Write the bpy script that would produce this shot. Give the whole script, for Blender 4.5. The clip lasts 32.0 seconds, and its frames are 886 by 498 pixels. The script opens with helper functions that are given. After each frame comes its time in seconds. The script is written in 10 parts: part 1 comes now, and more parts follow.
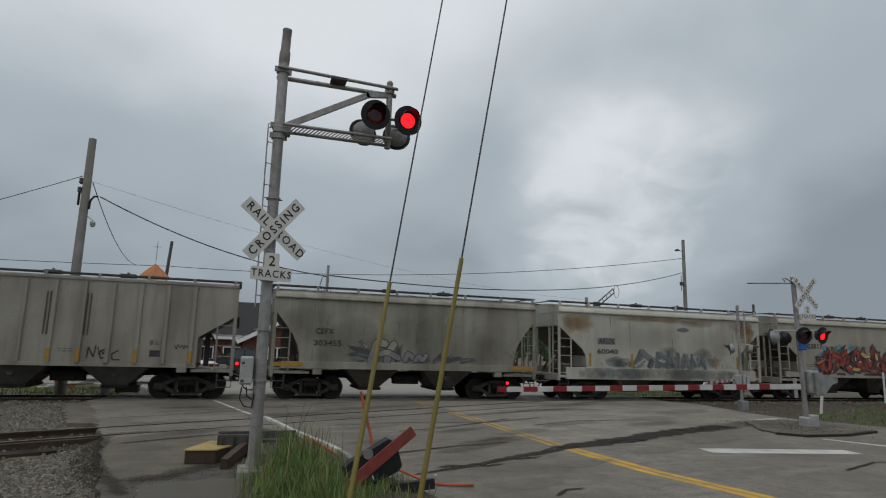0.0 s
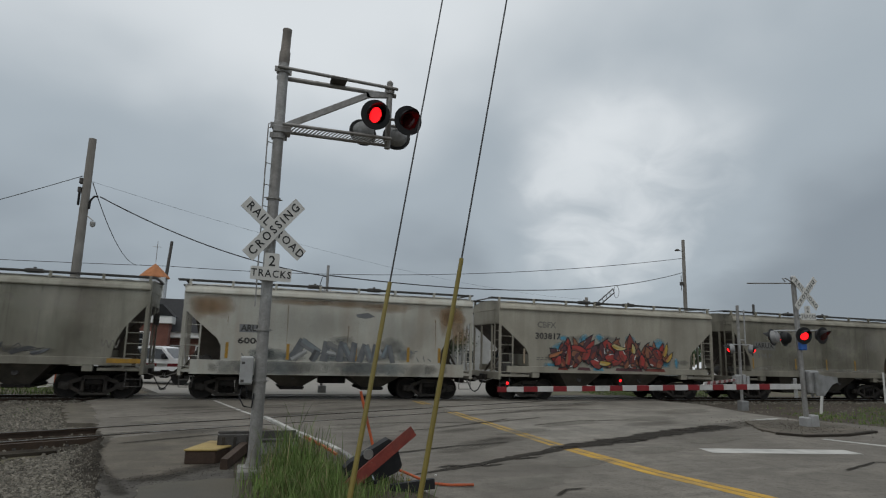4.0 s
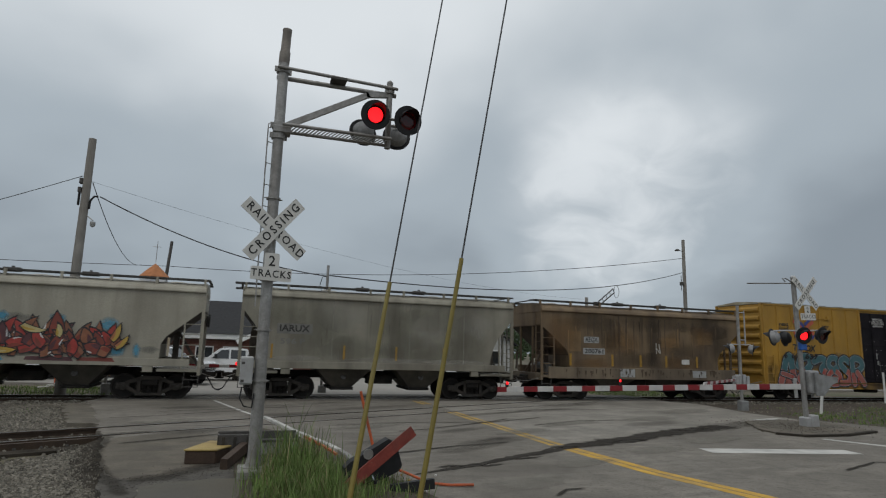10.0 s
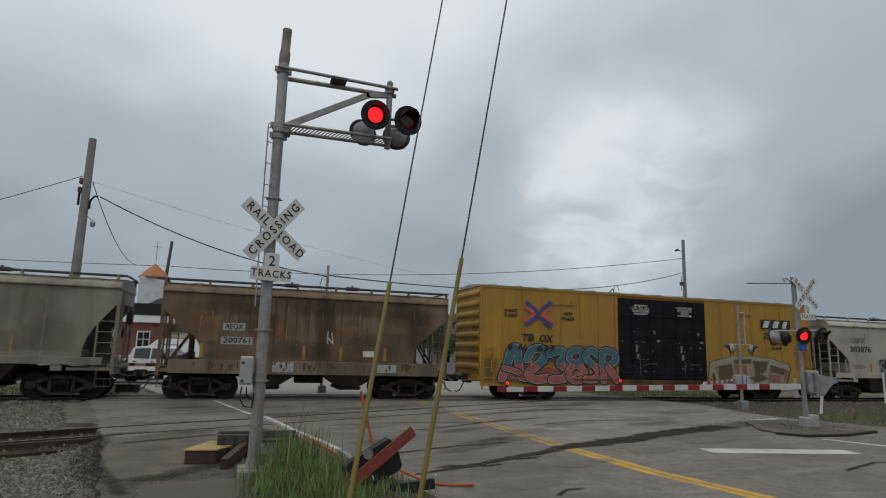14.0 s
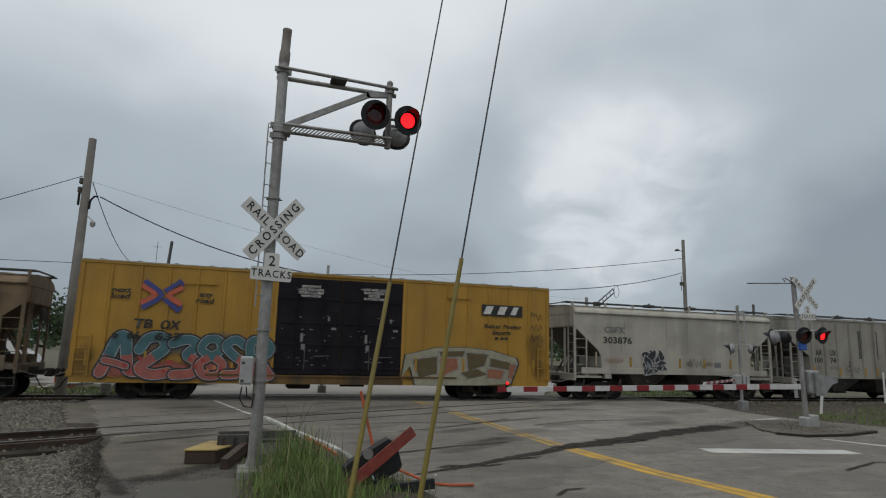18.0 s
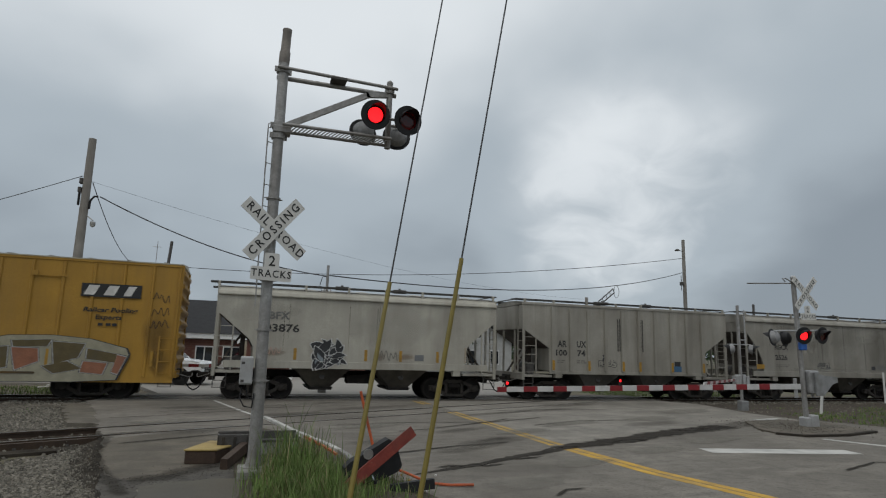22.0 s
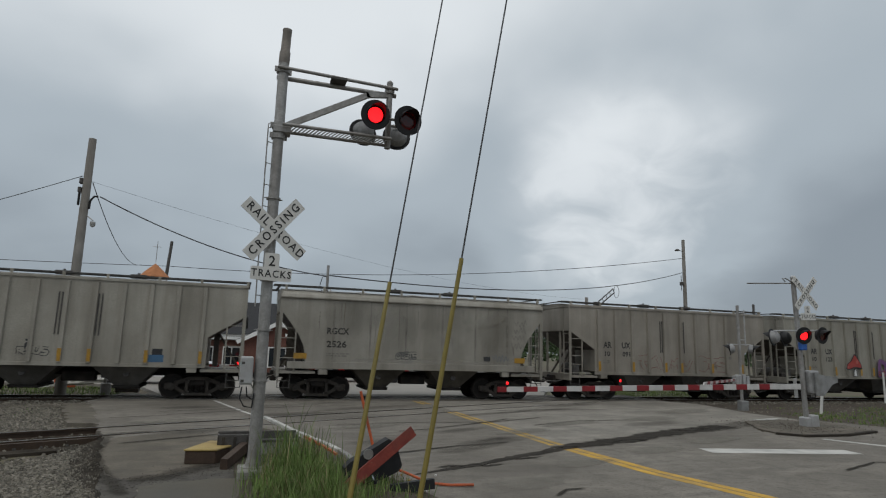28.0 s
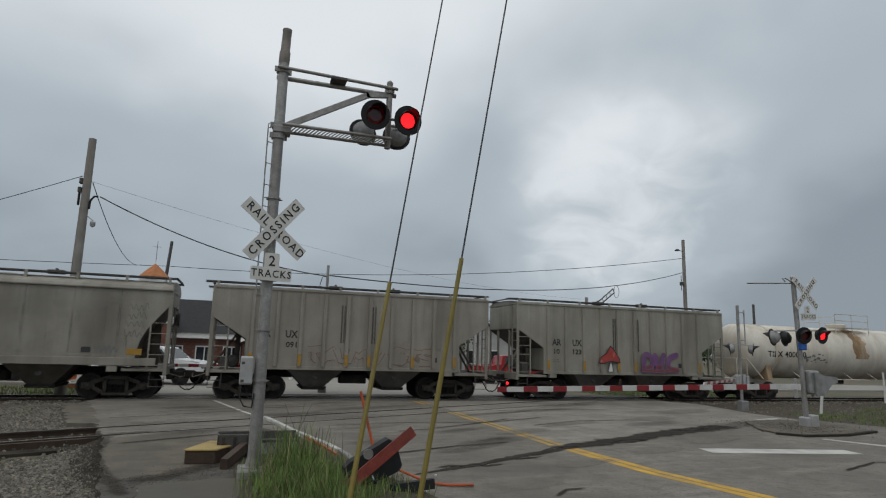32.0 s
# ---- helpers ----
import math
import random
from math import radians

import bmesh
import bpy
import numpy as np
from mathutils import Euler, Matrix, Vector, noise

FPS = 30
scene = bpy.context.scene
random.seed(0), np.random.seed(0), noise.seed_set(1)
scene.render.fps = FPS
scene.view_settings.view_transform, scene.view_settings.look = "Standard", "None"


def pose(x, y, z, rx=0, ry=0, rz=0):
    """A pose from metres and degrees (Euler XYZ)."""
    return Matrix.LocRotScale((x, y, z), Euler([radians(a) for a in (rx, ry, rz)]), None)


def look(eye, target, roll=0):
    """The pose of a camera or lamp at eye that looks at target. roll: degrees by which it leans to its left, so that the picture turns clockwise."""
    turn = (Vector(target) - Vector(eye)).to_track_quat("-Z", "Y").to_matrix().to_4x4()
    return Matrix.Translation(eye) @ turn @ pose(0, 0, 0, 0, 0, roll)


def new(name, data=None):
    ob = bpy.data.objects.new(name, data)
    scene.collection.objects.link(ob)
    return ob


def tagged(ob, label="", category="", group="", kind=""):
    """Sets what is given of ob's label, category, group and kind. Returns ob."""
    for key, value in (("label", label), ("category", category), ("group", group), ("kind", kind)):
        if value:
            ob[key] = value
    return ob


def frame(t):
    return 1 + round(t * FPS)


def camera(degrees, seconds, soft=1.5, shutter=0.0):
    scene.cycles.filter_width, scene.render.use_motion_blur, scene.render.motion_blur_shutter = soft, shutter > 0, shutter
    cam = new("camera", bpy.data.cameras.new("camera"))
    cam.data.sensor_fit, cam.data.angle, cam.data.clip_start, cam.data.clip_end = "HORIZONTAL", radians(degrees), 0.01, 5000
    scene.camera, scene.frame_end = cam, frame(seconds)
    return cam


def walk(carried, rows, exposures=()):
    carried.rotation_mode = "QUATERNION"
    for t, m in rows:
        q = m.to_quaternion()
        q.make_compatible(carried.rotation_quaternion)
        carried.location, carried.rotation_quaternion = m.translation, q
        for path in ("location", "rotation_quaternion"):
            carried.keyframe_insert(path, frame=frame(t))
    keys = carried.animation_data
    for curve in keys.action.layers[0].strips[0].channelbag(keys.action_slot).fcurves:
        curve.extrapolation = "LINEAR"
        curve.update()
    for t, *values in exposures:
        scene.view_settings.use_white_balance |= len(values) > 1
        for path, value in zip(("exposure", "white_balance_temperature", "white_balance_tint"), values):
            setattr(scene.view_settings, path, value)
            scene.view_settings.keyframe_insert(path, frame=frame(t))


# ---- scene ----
EYE = Vector((0.0, 0.0, 2.06))
YAW, PITCH = radians(18.284), radians(9.558)
AHEAD = Vector((math.sin(YAW) * math.cos(PITCH), math.cos(YAW) * math.cos(PITCH), math.sin(PITCH)))
cam = camera(72.56, 32.0, soft=1.15, shutter=0.3)
STAND = look(EYE, EYE + AHEAD * 10, 1.61)
walk(cam, [(0, STAND), (32, STAND)], exposures=[(0, -0.1), (10, -0.06), (20, -0.02), (32, -0.01)])

# ---- world: an overcast sky, thinner clouds in one quarter ----
SUN_AZ, SUN_EL = radians(205), radians(62)
world = bpy.data.worlds.new("overcast_sky")
scene.world = world
world.use_nodes = True


def overcast(w):
    nt = w.node_tree
    nt.nodes.clear()
    n, l = nt.nodes.new, nt.links.new
    out, bg = n("ShaderNodeOutputWorld"), n("ShaderNodeBackground")
    sky = n("ShaderNodeTexSky")
    sky.sky_type, sky.sun_disc = "NISHITA", False
    sky.sun_elevation, sky.sun_rotation = SUN_EL, SUN_AZ
    tc = n("ShaderNodeTexCoord")
    # flatten the dome so that the clouds lie as a sheet overhead
    sep, add, com = n("ShaderNodeSeparateXYZ"), n("ShaderNodeMath"), n("ShaderNodeCombineXYZ")
    l(tc.outputs["Generated"], sep.inputs[0])
    add.operation = "ADD"
    add.inputs[1].default_value = 0.42
    l(sep.outputs[2], add.inputs[0])
    for i in range(2):
        dv = n("ShaderNodeMath")
        dv.operation = "DIVIDE"
        l(sep.outputs[i], dv.inputs[0])
        l(add.outputs[0], dv.inputs[1])
        l(dv.outputs[0], com.inputs[i])
    big, small = n("ShaderNodeTexNoise"), n("ShaderNodeTexNoise")
    big.inputs["Scale"].default_value, big.inputs["Detail"].default_value = 1.15, 2.5
    big.inputs["Distortion"].default_value = 0.25
    small.inputs["Scale"].default_value, small.inputs["Detail"].default_value = 3.4, 4.0
    small.inputs["Roughness"].default_value = 0.42
    mp = n("ShaderNodeMapping")
    mp.inputs["Location"].default_value = CLOUD_SHIFT
    l(com.outputs[0], mp.inputs[0])
    l(mp.outputs[0], big.inputs["Vector"])
    l(mp.outputs[0], small.inputs["Vector"])
    mixn = n("ShaderNodeMix")
    mixn.data_type = "FLOAT"
    mixn.inputs[0].default_value = 0.3
    l(big.outputs[0], mixn.inputs[2])
    l(small.outputs[0], mixn.inputs[3])
    # the veiled sun: the cloud is thin and bright about one heading
    dot = n("ShaderNodeVectorMath")
    dot.operation = "DOT_PRODUCT"
    dot.inputs[1].default_value = THIN
    l(tc.outputs["Generated"], dot.inputs[0])
    rng = n("ShaderNodeMapRange")
    rng.inputs["From Min"].default_value, rng.inputs["From Max"].default_value = 0.966, 1.0
    rng.inputs["To Min"].default_value, rng.inputs["To Max"].default_value = 0.0, 1.0
    rng.interpolation_type = "SMOOTHSTEP"
    l(dot.outputs["Value"], rng.inputs["Value"])
    # the glow breaks up along wisps of cloud
    wisp = n("ShaderNodeTexNoise")
    wisp.inputs["Scale"].default_value, wisp.inputs["Detail"].default_value = 6.5, 5.0
    wisp.inputs["Distortion"].default_value = 0.6
    l(mp.outputs[0], wisp.inputs["Vector"])
    wr = n("ShaderNodeMapRange")
    wr.inputs["From Min"].default_value, wr.inputs["From Max"].default_value = 0.38, 0.66
    wr.inputs["To Min"].default_value, wr.inputs["To Max"].default_value = 0.11, 0.18
    l(wisp.outputs[0], wr.inputs["Value"])
    glw = n("ShaderNodeMath")
    glw.operation = "MULTIPLY"
    l(rng.outputs[0], glw.inputs[0])
    l(wr.outputs[0], glw.inputs[1])
    # broad parts where the sheet is thinner or thicker
    last_lobe = glw.outputs[0]
    for heading, reach, amount in CLOUD_LOBES:
        dot2 = n("ShaderNodeVectorMath")
        dot2.operation = "DOT_PRODUCT"
        dot2.inputs[1].default_value = heading
        l(tc.outputs["Generated"], dot2.inputs[0])
        rng2 = n("ShaderNodeMapRange")
        rng2.inputs["From Min"].default_value, rng2.inputs["From Max"].default_value = reach, 1.0
        rng2.inputs["To Min"].default_value, rng2.inputs["To Max"].default_value = 0.0, amount
        rng2.interpolation_type = "SMOOTHSTEP"
        l(dot2.outputs["Value"], rng2.inputs["Value"])
        both = n("ShaderNodeMath")
        both.operation = "ADD"
        l(last_lobe, both.inputs[0])
        l(rng2.outputs[0], both.inputs[1])
        last_lobe = both.outputs[0]
    # brighter overhead and to the west, as the cloud sheet thins
    slope = n("ShaderNodeVectorMath")
    slope.operation = "DOT_PRODUCT"
    slope.inputs[1].default_value = (-0.15, 0.0, 0.68)
    l(tc.outputs["Generated"], slope.inputs[0])
    soft = n("ShaderNodeMath")
    soft.operation = "MULTIPLY_ADD"
    soft.inputs[1].default_value, soft.inputs[2].default_value = 0.5, 0.105
    l(mixn.outputs[0], soft.inputs[0])
    s0 = n("ShaderNodeMath")
    s0.operation = "ADD"
    l(soft.outputs[0], s0.inputs[0])
    l(slope.outputs["Value"], s0.inputs[1])
    sm = n("ShaderNodeMath")
    sm.operation = "ADD"
    l(s0.outputs[0], sm.inputs[0])
    l(last_lobe, sm.inputs[1])
    ramp = n("ShaderNodeValToRGB")
    ramp.color_ramp.interpolation = "EASE"
    e = ramp.color_ramp.elements
    e[0].position, e[0].color = 0.33, (0.272, 0.315, 0.358, 1)
    e[1].position, e[1].color = 0.74, (0.785, 0.83, 0.862, 1)
    m1 = e.new(0.52)
    m1.color = (0.424, 0.485, 0.535, 1)
    l(sm.outputs[0], ramp.inputs[0])
    scl = n("ShaderNodeVectorMath")
    scl.operation = "SCALE"
    scl.inputs["Scale"].default_value = 0.05
    l(sky.outputs[0], scl.inputs[0])
    mix = n("ShaderNodeMix")
    mix.data_type = "RGBA"
    mix.inputs[0].default_value = 0.93
    l(scl.outputs[0], mix.inputs[6])
    l(ramp.outputs[0], mix.inputs[7])
    l(mix.outputs[2], bg.inputs[0])
    bg.inputs[1].default_value = SKY_POWER
    l(bg.outputs[0], out.inputs[0])


CLOUD_SHIFT = (3.1, 1.7, 0.0)
THIN = (0.562, 0.796, 0.224)
CLOUD_LOBES = [((0.62, 0.77, 0.15), 0.84, 0.05), ((-0.218, 0.966, 0.137), 0.9, -0.055), ((0.763, 0.591, 0.262), 0.93, -0.05), ((0.278, 0.827, 0.488), 0.93, 0.035), ((0.585, 0.775, 0.24), 0.95, 0.05), ((0.486, 0.79, 0.374), 0.965, -0.04), ((0.02, 0.93, 0.37), 0.93, 0.02)]
SKY_POWER = 1.0
overcast(world)
sun = new("sun", bpy.data.lights.new("sun", "SUN"))
sun.data.energy, sun.data.angle, sun.data.color = 0.55, radians(40), (1.0, 0.94, 0.84)
sun.matrix_world = look(Vector((math.sin(SUN_AZ) * math.cos(SUN_EL), math.cos(SUN_AZ) * math.cos(SUN_EL), math.sin(SUN_EL))) * 80, (0, 0, 0))


# ---- materials ----
def surf(name, color, rough=0.6, metal=0.0, var=0.18, scale=2.0, grain=40.0, bump=0.15, dirt=None, dirt_amount=0.0, streak=False, rand=0.0, spec=0.4, mid=0.0, pieces=0.0, cover=0.0, ragged_scale=6.0, fray=(0.72, 1.3)):
    """Paint, stone or metal with patches, grain and, where asked, dirt that runs down in streaks.
    cover: for thin stains, how densely they cover what they lie on; they fray towards their edges."""
    m = bpy.data.materials.new(name)
    m.use_nodes = True
    nt = m.node_tree
    n, l = nt.nodes.new, nt.links.new
    b = nt.nodes["Principled BSDF"]
    b.inputs["Roughness"].default_value, b.inputs["Metallic"].default_value = rough, metal
    b.inputs["Specular IOR Level"].default_value = spec
    tc = n("ShaderNodeTexCoord")
    vec = tc.outputs["Object"]
    info = n("ShaderNodeObjectInfo")
    if rand:
        off = n("ShaderNodeVectorMath")
        off.operation = "ADD"
        mul = n("ShaderNodeMath")
        mul.operation = "MULTIPLY"
        mul.inputs[1].default_value = 37.0
        l(info.outputs["Random"], mul.inputs[0])
        l(vec, off.inputs[0])
        l(mul.outputs[0], off.inputs[1])
        vec = off.outputs[0]

    def noise_node(s, detail, stretch=None):
        t = n("ShaderNodeTexNoise")
        t.inputs["Scale"].default_value, t.inputs["Detail"].default_value = s, detail
        if stretch:
            mp = n("ShaderNodeMapping")
            mp.inputs["Scale"].default_value = stretch
            l(vec, mp.inputs[0])
            l(mp.outputs[0], t.inputs["Vector"])
        else:
            l(vec, t.inputs["Vector"])
        return t.outputs[0]

    def mixed(fac, a, c, factor=1.0, lo=0.3, hi=0.7):
        r = n("ShaderNodeMapRange")
        r.inputs["From Min"].default_value, r.inputs["From Max"].default_value = lo, hi
        r.inputs["To Max"].default_value = factor
        l(fac, r.inputs["Value"])
        x = n("ShaderNodeMix")
        x.data_type = "RGBA"
        l(r.outputs[0], x.inputs[0])
        for k, v in ((6, a), (7, c)):
            if isinstance(v, tuple):
                x.inputs[k].default_value = (*v, 1)
            else:
                l(v, x.inputs[k])
        return x.outputs[2]

    dark = tuple(c * (1 - var) for c in color)
    light = tuple(min(1, c * (1 + var)) for c in color)
    col = mixed(noise_node(scale, 4), dark, light)
    col = mixed(noise_node(grain, 3), col, tuple(c * (1 - 1.2 * var) for c in color), 0.6, 0.35, 0.65)
    if mid:
        col = mixed(noise_node(3.2, 5), col, tuple(c * 0.55 for c in color), mid, 0.48, 0.66)
        col = mixed(noise_node(1.3, 6, (0.5, 2.2, 1)), col, tuple(min(1, c * 1.4) for c in color), mid, 0.52, 0.7)
        col = mixed(noise_node(14, 3), col, tuple(c * 0.45 for c in color), mid, 0.55, 0.68)
    if dirt:
        if streak:
            col = mixed(noise_node(0.8, 4, (1.3, 1.3, 0.16)), col, tuple(min(1, 1.3 * c) for c in color), 0.55, 0.52, 0.72)
            col = mixed(noise_node(1.1, 5, (1.5, 1.5, 0.22)), col, dirt, dirt_amount * 0.85, 0.45, 0.72)
            col = mixed(noise_node(2.2, 4, (2.6, 2.6, 0.1)), col, dirt, dirt_amount * 0.25, 0.5, 0.8)
            col = mixed(noise_node(0.5, 5, (1, 1, 0.9)), col, dirt, dirt_amount * 0.8, 0.44, 0.7)
            col = mixed(noise_node(3.0, 5, (4.0, 4.0, 0.12)), col, tuple(0.6 * c for c in dirt), dirt_amount * 0.28, 0.56, 0.74)
        else:
            col = mixed(noise_node(scale * 0.6, 6), col, dirt, dirt_amount, 0.45, 0.68)
    if rand:
        hs = n("ShaderNodeHueSaturation")
        r = n("ShaderNodeMapRange")
        r.inputs["To Min"].default_value, r.inputs["To Max"].default_value = 1 - rand, 1 + rand
        l(info.outputs["Random"], r.inputs["Value"])
        l(r.outputs[0], hs.inputs["Value"])
        l(col, hs.inputs["Color"])
        col = hs.outputs[0]
    if pieces:
        geo = n("ShaderNodeNewGeometry")
        hs = n("ShaderNodeHueSaturation")
        r = n("ShaderNodeMapRange")
        r.inputs["To Min"].default_value, r.inputs["To Max"].default_value = 1 - pieces, 1 + pieces
        l(geo.outputs["Random Per Island"], r.inputs["Value"])
        l(r.outputs[0], hs.inputs["Value"])
        l(col, hs.inputs["Color"])
        col = hs.outputs[0]
    l(col, b.inputs["Base Color"])
    rr = n("ShaderNodeMapRange")
    rr.inputs["To Min"].default_value, rr.inputs["To Max"].default_value = max(0.05, rough - 0.12), min(1, rough + 0.12)
    l(noise_node(scale * 2.3, 4), rr.inputs["Value"])
    l(rr.outputs[0], b.inputs["Roughness"])
    if bump:
        bp = n("ShaderNodeBump")
        bp.inputs["Strength"].default_value, bp.inputs["Distance"].default_value = bump, 0.02
        l(noise_node(grain * 0.7, 5), bp.inputs["Height"])
        l(bp.outputs[0], b.inputs["Normal"])
    if cover:
        att, sm, r = n("ShaderNodeAttribute"), n("ShaderNodeMath"), n("ShaderNodeMapRange")
        att.attribute_name = "cover"
        sm.operation = "ADD"
        l(att.outputs["Fac"], sm.inputs[0])
        l(noise_node(ragged_scale, 6, (1, 1, 0.35) if streak else None), sm.inputs[1])
        r.inputs["From Min"].default_value, r.inputs["From Max"].default_value = fray
        r.inputs["To Max"].default_value = cover
        l(sm.outputs[0], r.inputs["Value"])
        l(r.outputs[0], b.inputs["Alpha"])
    return m


def glow(name, color, strength):
    m = bpy.data.materials.new(name)
    m.use_nodes = True
    b = m.node_tree.nodes["Principled BSDF"]
    b.inputs["Base Color"].default_value = (*[0.3 * c for c in color], 1)
    b.inputs["Emission Color"].default_value, b.inputs["Emission Strength"].default_value = (*color, 1), strength
    return m


def glass(name, color, rough=0.08):
    m = bpy.data.materials.new(name)
    m.use_nodes = True
    b = m.node_tree.nodes["Principled BSDF"]
    b.inputs["Base Color"].default_value, b.inputs["Roughness"].default_value = (*color, 1), rough
    b.inputs["Specular IOR Level"].default_value = 0.6
    return m


M_ASPHALT = surf("worn_asphalt", (0.18, 0.163, 0.138), 0.9, var=0.24, scale=0.5, grain=26, bump=0.7, dirt=(0.088, 0.078, 0.064), dirt_amount=0.75, mid=0.6)
M_PALEROAD = surf("paler_asphalt", (0.235, 0.216, 0.186), 0.9, var=0.2, scale=0.7, grain=24, bump=0.7, dirt=(0.12, 0.11, 0.092), dirt_amount=0.7, mid=0.5)
M_OLDROAD = surf("pale_concrete_road", (0.27, 0.255, 0.23), 0.9, var=0.1, scale=0.3, grain=30, bump=0.3)
M_SEAM = surf("tar_seam", (0.045, 0.04, 0.034), 0.9, var=0.3, scale=3, grain=26, bump=0.6, mid=0.4, spec=0.08, cover=0.92, ragged_scale=4.5)
M_OIL = surf("dark_road_grime", (0.06, 0.054, 0.046), 0.9, var=0.3, scale=3, grain=26, bump=0.4, spec=0.1, cover=0.38, ragged_scale=3.0, fray=(0.55, 1.7))
M_BLEACH = surf("bleached_asphalt", (0.235, 0.22, 0.19), 0.92, var=0.2, scale=2, grain=26, bump=0.4, spec=0.1, cover=0.5, ragged_scale=2.2)
M_FRINGE = surf("drifted_dark_dirt", (0.05, 0.044, 0.036), 0.95, var=0.35, scale=3, grain=24, bump=0.9, spec=0.05, cover=0.5, fray=(0.6, 1.6), ragged_scale=5.0)
M_TAR = surf("fresh_tar", (0.047, 0.041, 0.034), 0.9, var=0.3, scale=3, grain=26, bump=0.7, mid=0.4, spec=0.08)
M_SMEAR = surf("tar_smear", (0.072, 0.065, 0.055), 0.88, var=0.3, scale=4, grain=26, bump=0.6, mid=0.5, dirt=(0.12, 0.11, 0.093), dirt_amount=0.6)
M_PATCH = surf("concrete_patch", (0.098, 0.086, 0.066), 0.9, var=0.15, scale=1.2, grain=50, bump=0.4, dirt=(0.08, 0.078, 0.07), dirt_amount=0.6)
M_ASPHALT2 = surf("tan_patched_asphalt", (0.126, 0.109, 0.085), 0.92, var=0.22, scale=1.5, grain=26, bump=0.6, dirt=(0.075, 0.066, 0.052), dirt_amount=0.8, mid=0.4)
M_SOIL2 = surf("oily_gravel_soil", (0.04, 0.034, 0.027), 0.95, var=0.35, scale=3, grain=22, bump=1.0, dirt=(0.07, 0.06, 0.047), dirt_amount=0.5, mid=0.4, spec=0.1)
M_DUST = surf("stone_dust", (0.135, 0.12, 0.095), 0.95, var=0.25, scale=1.5, grain=30, bump=0.7, dirt=(0.07, 0.06, 0.05), dirt_amount=0.6)
M_SOIL = surf("dark_soil", (0.062, 0.048, 0.034), 0.95, var=0.3, scale=2, grain=25, bump=0.8)
M_GROUND = surf("dusty_ground", (0.12, 0.1, 0.07), 0.95, var=0.2, scale=0.4, grain=18, bump=0.6, dirt=(0.07, 0.085, 0.035), dirt_amount=0.8)
M_STONE = surf("ballast_stone", (0.165, 0.15, 0.123), 0.9, var=0.3, scale=9, grain=60, bump=0.3, pieces=0.5)
M_GRIT = surf("dark_grit", (0.06, 0.053, 0.043), 0.95, var=0.3, scale=9, grain=60, bump=0.3, pieces=0.5)
M_YELLOW = surf("yellow_road_paint", (0.54, 0.32, 0.04), 0.75, var=0.2, scale=3, grain=50, bump=0.3, dirt=(0.2, 0.15, 0.08), dirt_amount=0.7)
M_YELLOW_WORN = surf("worn_yellow_road_paint", (0.42, 0.27, 0.06), 0.75, var=0.25, scale=3, grain=50, bump=0.3, dirt=(0.17, 0.15, 0.11), dirt_amount=0.95)
M_WHITE = surf("white_road_paint", (0.5, 0.49, 0.46), 0.75, var=0.1, scale=3, grain=50, bump=0.3, dirt=(0.2, 0.2, 0.19), dirt_amount=0.6)
M_RAIL = surf("rusty_rail", (0.05, 0.033, 0.022), 0.8, 0.1, var=0.3, scale=3)
M_RAILTOP = surf("worn_rail_head", (0.35, 0.34, 0.33), 0.35, 0.9, var=0.15, scale=4)
M_TIE = surf("old_tie_wood", (0.07, 0.055, 0.045), 0.9, var=0.3, scale=3, grain=30, bump=0.6, rand=0.2)
M_STEEL = surf("galvanised_steel", (0.33, 0.325, 0.315), 0.5, 0.35, var=0.22, scale=9, grain=30, bump=0.15, dirt=(0.12, 0.1, 0.082), dirt_amount=0.85, streak=True, mid=0.25)
M_ALU = surf("aluminium_paint", (0.40, 0.40, 0.40), 0.45, 0.3, var=0.12, scale=5, dirt=(0.25, 0.24, 0.22), dirt_amount=0.5)
M_DULL = surf("dull_grey_housing", (0.27, 0.272, 0.27), 0.6, 0.2, var=0.2, scale=4, dirt=(0.11, 0.105, 0.095), dirt_amount=0.6)
M_DARKST = surf("weathered_dark_steel", (0.085, 0.08, 0.075), 0.7, 0.2, var=0.3, scale=6)
M_BLACK = surf("black_paint", (0.013, 0.013, 0.014), 0.65, var=0.25, scale=6, bump=0.05)
M_SIGN = surf("sign_white", (0.62, 0.61, 0.58), 0.5, var=0.06, scale=3, grain=60, bump=0.02, dirt=(0.4, 0.39, 0.36), dirt_amount=0.35)
M_INK = surf("sign_black", (0.02, 0.02, 0.02), 0.5, var=0.1, bump=0)
M_RED = surf("reflective_red", (0.22, 0.016, 0.02), 0.4, var=0.15, scale=4, bump=0.02)
M_GATEW = surf("gate_white", (0.52, 0.51, 0.5), 0.45, var=0.1, scale=4, bump=0.02, dirt=(0.3, 0.29, 0.27), dirt_amount=0.4)
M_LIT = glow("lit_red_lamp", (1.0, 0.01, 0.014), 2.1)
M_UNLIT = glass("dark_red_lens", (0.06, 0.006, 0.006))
M_BLUE = surf("blue_cover", (0.03, 0.12, 0.42), 0.5, bump=0)
M_WOOD = surf("weathered_pole_wood", (0.25, 0.24, 0.222), 0.9, var=0.2, scale=2, grain=30, bump=0.5, dirt=(0.14, 0.12, 0.10), dirt_amount=0.7, streak=True)
M_GUARD = surf("yellow_guy_guard", (0.2, 0.155, 0.03), 0.5, var=0.14, scale=4, grain=30, bump=0.05, dirt=(0.12, 0.1, 0.035), dirt_amount=0.6, streak=True)
